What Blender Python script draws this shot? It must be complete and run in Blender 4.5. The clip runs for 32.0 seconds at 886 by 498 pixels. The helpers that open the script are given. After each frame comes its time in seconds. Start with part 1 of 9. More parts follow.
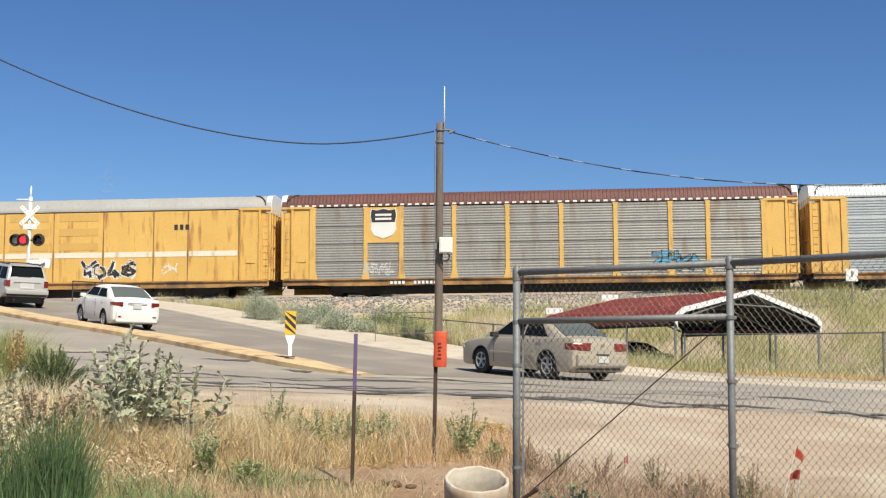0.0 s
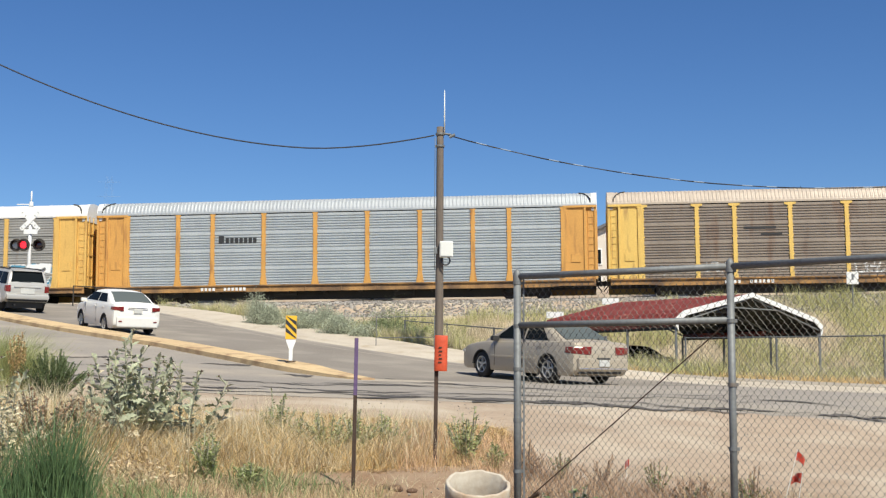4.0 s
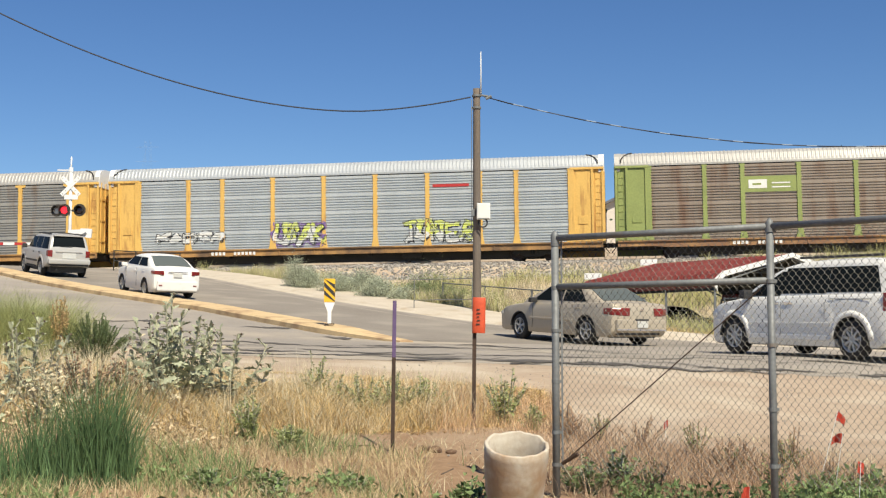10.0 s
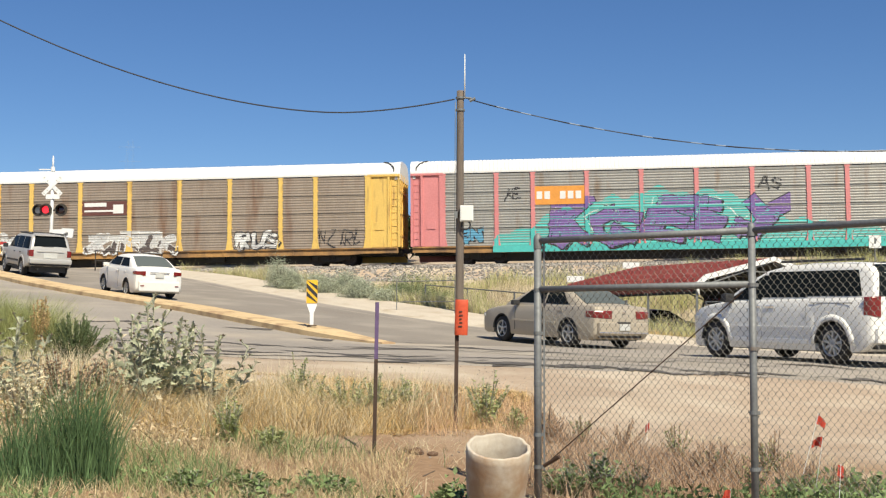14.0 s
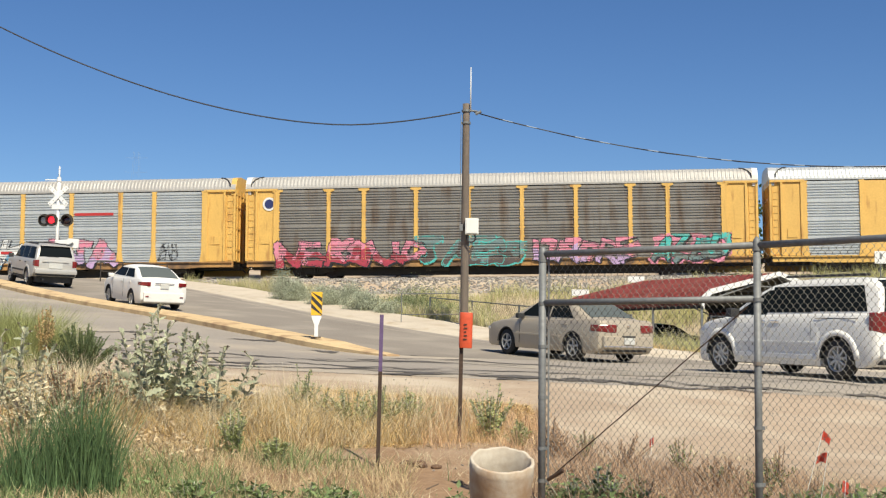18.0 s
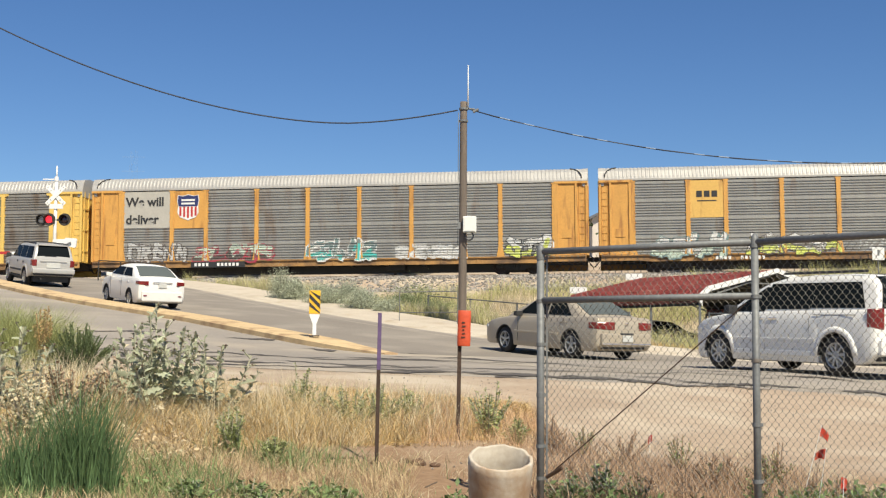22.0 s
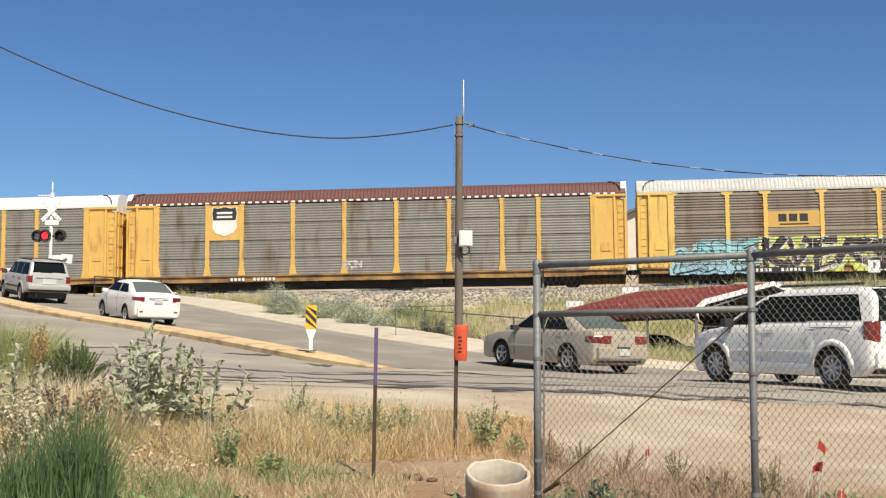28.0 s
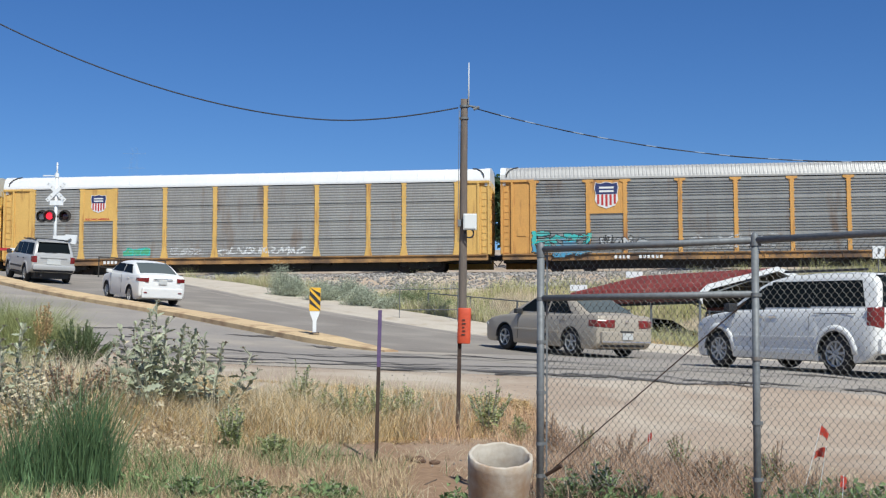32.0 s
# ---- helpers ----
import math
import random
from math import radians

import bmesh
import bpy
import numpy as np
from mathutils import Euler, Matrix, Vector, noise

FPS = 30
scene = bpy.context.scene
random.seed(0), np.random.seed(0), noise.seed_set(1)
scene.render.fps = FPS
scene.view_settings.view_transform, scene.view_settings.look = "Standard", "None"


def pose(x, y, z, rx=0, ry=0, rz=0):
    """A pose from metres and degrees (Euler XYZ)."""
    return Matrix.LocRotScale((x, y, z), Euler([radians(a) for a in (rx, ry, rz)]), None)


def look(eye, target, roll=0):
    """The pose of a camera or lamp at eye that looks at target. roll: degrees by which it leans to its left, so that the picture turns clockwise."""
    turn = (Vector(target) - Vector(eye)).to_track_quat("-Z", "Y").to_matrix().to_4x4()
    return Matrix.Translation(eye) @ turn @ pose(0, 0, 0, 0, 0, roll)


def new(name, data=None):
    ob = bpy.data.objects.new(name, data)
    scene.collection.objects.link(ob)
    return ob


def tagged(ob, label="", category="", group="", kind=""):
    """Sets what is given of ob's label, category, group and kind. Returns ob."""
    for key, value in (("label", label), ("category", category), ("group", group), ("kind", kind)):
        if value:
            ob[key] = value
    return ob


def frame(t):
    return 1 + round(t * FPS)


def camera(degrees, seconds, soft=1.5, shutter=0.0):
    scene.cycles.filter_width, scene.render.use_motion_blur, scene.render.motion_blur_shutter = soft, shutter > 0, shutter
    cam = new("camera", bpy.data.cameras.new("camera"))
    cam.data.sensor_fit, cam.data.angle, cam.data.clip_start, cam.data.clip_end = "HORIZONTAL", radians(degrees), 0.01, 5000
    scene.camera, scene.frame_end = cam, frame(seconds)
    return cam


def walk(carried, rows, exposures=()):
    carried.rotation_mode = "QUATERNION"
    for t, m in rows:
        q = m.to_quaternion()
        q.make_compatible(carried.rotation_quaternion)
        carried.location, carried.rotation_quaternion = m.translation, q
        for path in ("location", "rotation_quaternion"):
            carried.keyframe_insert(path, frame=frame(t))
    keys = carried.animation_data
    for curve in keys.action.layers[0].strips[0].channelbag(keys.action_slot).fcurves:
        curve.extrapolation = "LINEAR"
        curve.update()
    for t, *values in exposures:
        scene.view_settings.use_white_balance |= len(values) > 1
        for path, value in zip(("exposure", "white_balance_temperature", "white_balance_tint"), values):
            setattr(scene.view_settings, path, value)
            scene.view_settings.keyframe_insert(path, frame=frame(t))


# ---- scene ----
cam = camera(38.9, 32.0, soft=1.25)

PATH = [
    (0.0, 0.0, 0.0, 1.6, 95.928, -0.398, -0.649),
    (0.5, 0.0, 0.0, 1.6, 95.945, -0.342, -0.616),
    (1.0, 0.0, 0.0, 1.6, 95.852, -0.475, -0.616),
    (1.5, 0.0, 0.0, 1.6, 95.821, -0.395, -0.599),
    (2.0, 0.0, 0.0, 1.6, 95.794, -0.357, -0.504),
    (2.5, 0.0, 0.0, 1.6, 95.593, -0.411, -0.625),
    (3.0, 0.0, 0.0, 1.6, 95.618, -0.454, -0.886),
    (3.5, 0.0, 0.0, 1.6, 95.957, -0.316, -0.851),
    (4.0, 0.0, 0.0, 1.6, 96.111, -0.263, -0.613),
    (4.5, 0.0, 0.0, 1.6, 96.157, -0.070, -0.129),
    (6.5, 0.0, 0.0, 1.6, 95.882, -0.303, -0.232),
    (7.0, 0.0, 0.0, 1.6, 95.494, -0.232, -0.341),
    (7.5, 0.0, 0.0, 1.6, 95.048, -0.314, -0.112),
    (8.0, 0.0, 0.0, 1.6, 94.751, -0.404, 0.062),
    (8.5, 0.0, 0.0, 1.6, 94.457, -0.258, 0.406),
    (9.0, 0.0, 0.0, 1.6, 93.829, -0.395, 0.896),
    (9.5, 0.0, 0.0, 1.6, 93.866, -0.137, 1.187),
    (10.0, 0.0, 0.0, 1.6, 94.384, -0.005, 1.124),
    (10.5, 0.0, 0.0, 1.6, 94.706, -0.215, 0.649),
    (11.0, 0.0, 0.0, 1.6, 94.683, -0.397, 0.298),
    (11.5, 0.0, 0.0, 1.6, 94.395, -0.473, 0.166),
    (12.0, 0.0, 0.0, 1.6, 94.160, -0.379, 0.212),
    (12.5, 0.0, 0.0, 1.6, 94.229, -0.316, 0.248),
    (13.0, 0.0, 0.0, 1.6, 94.392, -0.179, 0.346),
    (13.5, 0.0, 0.0, 1.6, 94.431, -0.175, 0.382),
    (14.0, 0.0, 0.0, 1.6, 94.477, -0.274, 0.319),
    (14.5, 0.0, 0.0, 1.6, 94.681, -0.279, 0.327),
    (16.5, 0.0, 0.0, 1.6, 95.014, -0.617, 0.665),
    (17.0, 0.0, 0.0, 1.6, 95.063, -0.644, 0.748),
    (17.5, 0.0, 0.0, 1.6, 95.059, -0.675, 0.672),
    (18.0, 0.0, 0.0, 1.6, 95.056, -0.663, 0.516),
    (18.5, 0.0, 0.0, 1.6, 95.085, -0.615, 0.524),
    (19.0, 0.0, 0.0, 1.6, 95.129, -0.594, 0.568),
    (19.5, 0.0, 0.0, 1.6, 95.208, -0.580, 0.570),
    (20.0, 0.0, 0.0, 1.6, 95.197, -0.704, 0.583),
    (20.5, 0.0, 0.0, 1.6, 95.149, -0.615, 0.647),
    (21.0, 0.0, 0.0, 1.6, 94.885, -0.554, 0.564),
    (21.5, 0.0, 0.0, 1.6, 94.762, -0.590, 0.398),
    (22.0, 0.0, 0.0, 1.6, 94.968, -0.444, 0.439),
    (22.5, 0.0, 0.0, 1.6, 95.087, -0.416, 0.453),
    (23.0, 0.0, 0.0, 1.6, 95.204, -0.446, 0.482),
    (23.5, 0.0, 0.0, 1.6, 95.246, -0.349, 0.482),
    (24.0, 0.0, 0.0, 1.6, 95.244, -0.416, 0.453),
    (24.5, 0.0, 0.0, 1.6, 95.283, -0.432, 0.487),
    (25.0, 0.0, 0.0, 1.6, 95.394, -0.365, 0.492),
    (25.5, 0.0, 0.0, 1.6, 95.491, -0.276, 0.413),
    (27.5, 0.0, 0.0, 1.6, 95.607, -0.204, 0.262),
    (28.0, 0.0, 0.0, 1.6, 95.627, -0.168, 0.288),
    (28.5, 0.0, 0.0, 1.6, 95.637, -0.064, 0.415),
    (29.0, 0.0, 0.0, 1.6, 95.609, -0.130, 0.539),
    (29.5, 0.0, 0.0, 1.6, 95.374, -0.211, 0.528),
    (30.0, 0.0, 0.0, 1.6, 95.190, -0.189, 0.655),
    (30.5, 0.0, 0.0, 1.6, 95.060, -0.203, 0.689),
    (31.0, 0.0, 0.0, 1.6, 94.981, -0.355, 0.622),
    (31.5, 0.0, 0.0, 1.6, 94.919, -0.489, 0.529),
    (32.0, 0.0, 0.0, 1.6, 94.851, -0.584, 0.439),
]
walk(cam, [(t, pose(*v)) for t, *v in PATH], exposures=((0.0, 0.36, 6600, 6), (1.0, 0.33, 6400, 6), (4.0, 0.31, 6350, 6), (7.0, 0.38, 6600, 6), (9.0, 0.38, 6800, 6), (28.0, 0.36, 6800, 6), (29.0, 0.34, 6450, 6), (30.0, 0.20, 6050, 6), (31.0, 0.15, 5850, 6), (32.0, 0.08, 5700, 6)))

# ---------------------------------------------------------------- light
EYE = 1.6
SUN_AZ = math.atan2(0.42, -0.91)      # towards the sun, clockwise from +y
SUN_EL = radians(50)
world = bpy.data.worlds.new("sky")
scene.world = world
world.use_nodes = True
wn = world.node_tree
sky = wn.nodes.new("ShaderNodeTexSky")
sky.sky_type, sky.sun_disc = "NISHITA", False
sky.sun_elevation, sky.sun_rotation = SUN_EL, SUN_AZ
sky.altitude, sky.air_density, sky.dust_density, sky.ozone_density = 1300, 1.0, 0.12, 5.0
wn.nodes["Background"].inputs["Strength"].default_value = 0.082
rich = wn.nodes.new("ShaderNodeHueSaturation")
rich.inputs["Saturation"].default_value, rich.inputs["Hue"].default_value = 1.16, 0.508
wn.links.new(sky.outputs[0], rich.inputs["Color"])
wn.links.new(rich.outputs[0], wn.nodes["Background"].inputs["Color"])
sun_data = bpy.data.lights.new("sun", "SUN")
sun_data.energy, sun_data.angle, sun_data.color = 4.8, radians(0.5), (1.0, 0.92, 0.78)
sun = new("sun", sun_data)
SUN_DIR = Vector((math.sin(SUN_AZ) * math.cos(SUN_EL), math.cos(SUN_AZ) * math.cos(SUN_EL), math.sin(SUN_EL)))
sun.matrix_world = look(SUN_DIR * 60, (0, 0, 0))


# ---------------------------------------------------------------- materials
def material(name, a, b=None, rough=0.7, metal=0.0, scale=2.0, fine=30.0, bump=0.15, bump_scale=None, contrast=0.35,
             stretch=(1, 1, 1), stain=None, stain_amount=0.0, stain_scale=1.0, stain_stretch=(1, 1, 1), coat=0.0, islands=False,
             glow=0.0, spec=0.5, whole=False):
    """Two-scale varied surface: a and b mixed by coarse and fine noise, an optional stain on top."""
    m = bpy.data.materials.new(name)
    m.use_nodes = True
    t = m.node_tree
    n, l = t.nodes, t.links
    bsdf = n["Principled BSDF"]
    b = b or tuple(c * 0.72 for c in a)
    co = n.new("ShaderNodeTexCoord")
    info = n.new("ShaderNodeObjectInfo")
    shift = n.new("ShaderNodeVectorMath")
    shift.operation = "MULTIPLY_ADD"
    l.new(info.outputs["Random"], shift.inputs[0])
    shift.inputs[1].default_value = (0, 0, 0) if whole else (37, 91, 53)
    l.new(co.outputs["Object"], shift.inputs[2])

    def noise_at(s, st, detail=4):
        mp = n.new("ShaderNodeMapping")
        mp.inputs["Scale"].default_value = st
        l.new(shift.outputs[0], mp.inputs["Vector"])
        q = n.new("ShaderNodeTexNoise")
        q.inputs["Scale"].default_value, q.inputs["Detail"].default_value = s, detail
        l.new(mp.outputs[0], q.inputs["Vector"])
        return q

    def ramp(out, lo, hi):
        r = n.new("ShaderNodeMapRange")
        r.inputs["From Min"].default_value, r.inputs["From Max"].default_value = lo, hi
        l.new(out, r.inputs["Value"])
        return r.outputs[0]

    def mix(fac, c1, c2):
        x = n.new("ShaderNodeMix")
        x.data_type = "RGBA"
        l.new(fac, x.inputs[0])
        for i, c in ((6, c1), (7, c2)):
            if isinstance(c, tuple):
                x.inputs[i].default_value = (*c, 1)
            else:
                l.new(c, x.inputs[i])
        return x.outputs[2]

    big, small = noise_at(scale, stretch), noise_at(fine, stretch)
    add = n.new("ShaderNodeMath")
    add.operation = "ADD"
    l.new(big.outputs["Fac"], add.inputs[0])
    l.new(small.outputs["Fac"], add.inputs[1])
    col = mix(ramp(add.outputs[0], 1 - contrast, 1 + contrast), a, b)
    if islands:
        geo = n.new("ShaderNodeNewGeometry")
        hsv = n.new("ShaderNodeHueSaturation")
        l.new(ramp(geo.outputs["Random Per Island"], -0.9, 1.0), hsv.inputs["Value"])
        l.new(col, hsv.inputs["Color"])
        col = hsv.outputs[0]
    if stain:
        st = noise_at(stain_scale, stain_stretch, 6)
        col = mix(ramp(st.outputs["Fac"], 0.62 - stain_amount * 0.4, 0.8 - stain_amount * 0.3), col, stain)
    l.new(col, bsdf.inputs["Base Color"])
    l.new(ramp(small.outputs["Fac"], 0.1, 1.2), bsdf.inputs["Roughness"])
    rr = n.new("ShaderNodeMapRange")
    rr.inputs["To Min"].default_value, rr.inputs["To Max"].default_value = max(0.02, rough - 0.1), min(1, rough + 0.1)
    l.new(small.outputs["Fac"], rr.inputs["Value"])
    l.new(rr.outputs[0], bsdf.inputs["Roughness"])
    bsdf.inputs["Metallic"].default_value = metal
    bsdf.inputs["Specular IOR Level"].default_value = spec
    bsdf.inputs["Coat Weight"].default_value = coat
    bsdf.inputs["Coat Roughness"].default_value = 0.05
    if glow:
        bsdf.inputs["Emission Color"].default_value = (*a, 1)
        bsdf.inputs["Emission Strength"].default_value = glow
    if bump:
        bs = noise_at(bump_scale or fine, stretch)
        bp = n.new("ShaderNodeBump")
        bp.inputs["Strength"].default_value, bp.inputs["Distance"].default_value = bump, 0.02
        l.new(bs.outputs["Fac"], bp.inputs["Height"])
        l.new(bp.outputs[0], bsdf.inputs["Normal"])
    return m


def glass_material(name, tint=(0.02, 0.025, 0.03), rough=0.03):
    m = bpy.data.materials.new(name)
    m.use_nodes = True
    b = m.node_tree.nodes["Principled BSDF"]
    b.inputs["Base Color"].default_value = (*tint, 1)
    b.inputs["Roughness"].default_value = rough
    b.inputs["Specular IOR Level"].default_value = 0.13
    b.inputs["IOR"].default_value = 1.12
    return m


# ---------------------------------------------------------------- mesh helpers
def finish(bm, name, smooth=False):
    me = bpy.data.meshes.new(name)
    bmesh.ops.recalc_face_normals(bm, faces=bm.faces)
    bm.to_mesh(me)
    bm.free()
    if smooth:
        me.shade_smooth()
    return me


def put_mesh(name, me, mat, parent=None, label="", m=None):
    """One mesh object; its material hangs on the object, so alike pieces share the mesh."""
    ob = new(name, me)
    mats = mat if isinstance(mat, (list, tuple)) else [mat]
    while len(me.materials) < len(mats):
        me.materials.append(None)
    for i, q in enumerate(mats):
        ob.material_slots[i].link = "OBJECT"
        ob.material_slots[i].material = q
    if parent:
        ob.parent = parent
    if m is not None:
        ob.matrix_basis = m
    if label:
        ob["label"] = label
    return ob


def part(name, bm, mat, parent, label="", smooth=False, m=None):
    return put_mesh(name, finish(bm, name, smooth), mat, parent, label, m)


def thing(name, label, category, m=None, group="", kind=""):
    ob = new(name)
    if m is not None:
        ob.matrix_basis = m
    return tagged(ob, label, category, group, kind)


def box(bm, c, size, bevel=0.0, rot=None):
    m = Matrix.Translation(c) @ (rot or Matrix.Identity(4)) @ Matrix.Diagonal((*size, 1))
    made = bmesh.ops.create_cube(bm, size=1, matrix=m)
    if bevel:
        es = list({e for v in made["verts"] for e in v.link_edges})
        bmesh.ops.bevel(bm, geom=es, offset=bevel, segments=2, affect="EDGES", profile=0.7)
    return bm


def tube(bm, p, q, r, r2=None, seg=10, caps=True):
    p, q = Vector(p), Vector(q)
    d = q - p
    m = Matrix.Translation((p + q) / 2) @ d.to_track_quat("Z", "Y").to_matrix().to_4x4()
    bmesh.ops.create_cone(bm, cap_ends=caps, segments=seg, radius1=r, radius2=r if r2 is None else r2, depth=d.length, matrix=m)
    return bm


def prism(bm, outline, lo, hi, axis="y"):
    """A closed outline pushed along an axis from lo to hi: (a, b) are (x, z) for y, (y, z) for x, (x, y) for z."""
    def at(a, b, h):
        return {"y": (a, h, b), "x": (h, a, b), "z": (a, b, h)}[axis]
    v0 = [bm.verts.new(at(a, b, lo)) for a, b in outline]
    v1 = [bm.verts.new(at(a, b, hi)) for a, b in outline]
    bm.faces.new(v0), bm.faces.new(v1[::-1])
    for i in range(len(outline)):
        j = (i + 1) % len(outline)
        bm.faces.new((v0[j], v0[i], v1[i], v1[j]))
    return bm


def lathe(bm, profile, seg=24, m=None):
    """Profile of (r, z) turned round z."""
    rings = []
    for r, z in profile:
        rings.append([bm.verts.new((m or Matrix.Identity(4)) @ Vector((r * math.cos(2 * math.pi * i / seg), r * math.sin(2 * math.pi * i / seg), z))) for i in range(seg)])
    for a, b in zip(rings, rings[1:]):
        for i in range(seg):
            j = (i + 1) % seg
            bm.faces.new((a[i], a[j], b[j], b[i]))
    return bm


def loft(bm, rings, caps=True):
    vs = [[bm.verts.new(p) for p in ring] for ring in rings]
    n = len(vs[0])
    for a, b in zip(vs, vs[1:]):
        for i in range(n):
            j = (i + 1) % n
            bm.faces.new((a[i], a[j], b[j], b[i]))
    if caps:
        bm.faces.new(vs[0][::-1]), bm.faces.new(vs[-1])
    return bm


def raw_mesh(name, verts, faces):
    me = bpy.data.meshes.new(name)
    me.from_pydata([tuple(v) for v in verts], [], [tuple(f) for f in faces])
    me.update()
    return me


def quads_mesh(name, V, smooth=False):
    """V: (n, 4, 3) array, one quad each."""
    n = len(V)
    me = bpy.data.meshes.new(name)
    me.vertices.add(n * 4), me.loops.add(n * 4), me.polygons.add(n)
    me.vertices.foreach_set("co", np.ascontiguousarray(V, dtype=np.float32).ravel())
    me.loops.foreach_set("vertex_index", np.arange(n * 4, dtype=np.int32))
    me.polygons.foreach_set("loop_start", np.arange(0, n * 4, 4, dtype=np.int32))
    me.update(calc_edges=True)
    return me


# ---------------------------------------------------------------- plan: the road climbs along ROAD_DIR to the railway
ROAD_C, ROAD_DIR, ROAD_N = np.array((-11.1, 43.0)), np.array((-0.54, 0.84)), np.array((0.84, 0.54))
RISE_S = (-200, -60, -45, -40, -35.3, -33.1, -28.5, -27.0, -24.0, -19.0, -16.0, -9, 0, 10.9, 22, 34, 60)
RISE_Z = (-2.2, -1.75, -1.5, -1.32, -1.10, -0.93, -0.33, -0.22, -0.17, 0.0, 0.17, 0.87, 1.80, 3.0, 3.95, 4.38, 4.38)
TRACK_D, TRACK_K, GRADE, RAIL_Z = 68.08, 0.12, 0.0115, 4.56      # near side of the cars: y = D - K x; rail above the eye at x = 0
TN = math.hypot(1, TRACK_K)
TRACK_DIR = np.array((1, -TRACK_K)) / TN
TRACK_OUT = np.array((TRACK_K, 1)) / TN
TRACK_MID = np.array((0, TRACK_D)) + 1.58 * TRACK_OUT


def to_road(x, y):
    return ROAD_DIR[0] * (x - ROAD_C[0]) + ROAD_DIR[1] * (y - ROAD_C[1]), ROAD_N[0] * (x - ROAD_C[0]) + ROAD_N[1] * (y - ROAD_C[1])


def from_road(s, p):
    return ROAD_C[0] + s * ROAD_DIR[0] + p * ROAD_N[0], ROAD_C[1] + s * ROAD_DIR[1] + p * ROAD_N[1]


def step(a, lo, hi):
    t = np.clip((a - lo) / (hi - lo), 0, 1)
    return t * t * (3 - 2 * t)


def track_off(x, y):
    return (x - TRACK_MID[0]) * TRACK_OUT[0] + (y - TRACK_MID[1]) * TRACK_OUT[1]


def rail_z(x):
    return EYE + RAIL_Z + GRADE * np.asarray(x)


def rise(s):
    acc = 0
    for d in (-1.2, -0.4, 0.4, 1.2):
        acc = acc + np.interp(s + d, RISE_S, RISE_Z)
    return acc / 4


def height(x, y):
    """The lie of the land (world z)."""
    x, y = np.asarray(x, float), np.asarray(y, float)
    s, p = to_road(x, y)
    road = rise(s)
    field = np.minimum(road, -0.15 + 0.012 * np.clip(s + 13, -40, 60))
    w = step(p, 8.5, 14.0)
    base = road * (1 - w) + field * w
    q = np.abs(track_off(x, y))
    top = RAIL_Z + GRADE * np.clip(x, -120, 120) - 0.32
    bank = top - np.clip(q - 3.0, 0, None) * 0.50
    far = track_off(x, y) > 0
    bank = np.where(far, top - np.clip(q - 3.0, 0, 6) * 0.4, bank)
    base = np.where(far, top - 0.3 + 0.15 * np.clip(q - 4, 0, 34), base)
    out = np.maximum(base, bank)
    return out + EYE


def ground_z(x, y):
    return float(height(x, y))

# ---------------------------------------------------------------- setting materials
M_DIRT = material("dry_dirt", (0.455, 0.355, 0.262), (0.355, 0.272, 0.198), rough=0.95, scale=0.35, fine=9, bump=0.6, bump_scale=14,
                  stain=(0.52, 0.44, 0.34), stain_amount=0.45, stain_scale=0.6, spec=0.1, whole=True)
M_ASPHALT = material("worn_asphalt", (0.375, 0.333, 0.285), (0.275, 0.245, 0.213), rough=0.93, scale=0.25, fine=18, bump=0.35, bump_scale=60,
                     stain=(0.43, 0.37, 0.295), stain_amount=0.35, stain_scale=0.35, stain_stretch=(1, 1, 1), spec=0.15, whole=True)
M_DARKROAD = material("darker_asphalt", (0.30, 0.265, 0.225), (0.225, 0.197, 0.168), rough=0.93, scale=0.4, fine=18, bump=0.35, bump_scale=60, stain=(0.34, 0.30, 0.25), stain_amount=0.35, stain_scale=0.5, spec=0.15, whole=True)
M_CONC = material("pale_concrete", (0.60, 0.53, 0.43), (0.48, 0.41, 0.32), rough=0.9, scale=0.8, fine=20, bump=0.3, stain=(0.46, 0.38, 0.28), stain_amount=0.25, stain_scale=1.2, spec=0.15)
M_YELLOW_CURB = material("faded_yellow_paint", (0.66, 0.495, 0.285), (0.55, 0.40, 0.23), rough=0.9, scale=0.6, fine=9, bump=0.4, stain=(0.40, 0.27, 0.16), stain_amount=0.32, stain_scale=1.8, spec=0.1, whole=True)
M_BALLAST = material("ballast_stone", (0.40, 0.375, 0.345), (0.24, 0.222, 0.20), rough=0.95, scale=2.0, fine=7, bump=0.9, bump_scale=8, contrast=0.25, spec=0.1, islands=False)
M_STONES = material("loose_stone", (0.54, 0.50, 0.45), (0.32, 0.285, 0.25), rough=0.95, scale=3, fine=20, bump=0.3, islands=True, spec=0.1)
M_TAR = material("crack_tar", (0.07, 0.061, 0.053), (0.13, 0.114, 0.098), rough=0.9, scale=3, fine=20)
M_RAIL = material("rusty_rail_steel", (0.16, 0.09, 0.05), (0.10, 0.06, 0.04), rough=0.6, metal=0.6, scale=2, fine=30)
M_TIE = material("creosoted_tie", (0.10, 0.07, 0.05), (0.05, 0.035, 0.025), rough=0.9, scale=3, fine=30)
M_LINE = material("worn_road_paint", (0.40, 0.35, 0.285), (0.29, 0.26, 0.225), rough=0.95, scale=0.8, fine=12, spec=0.1)


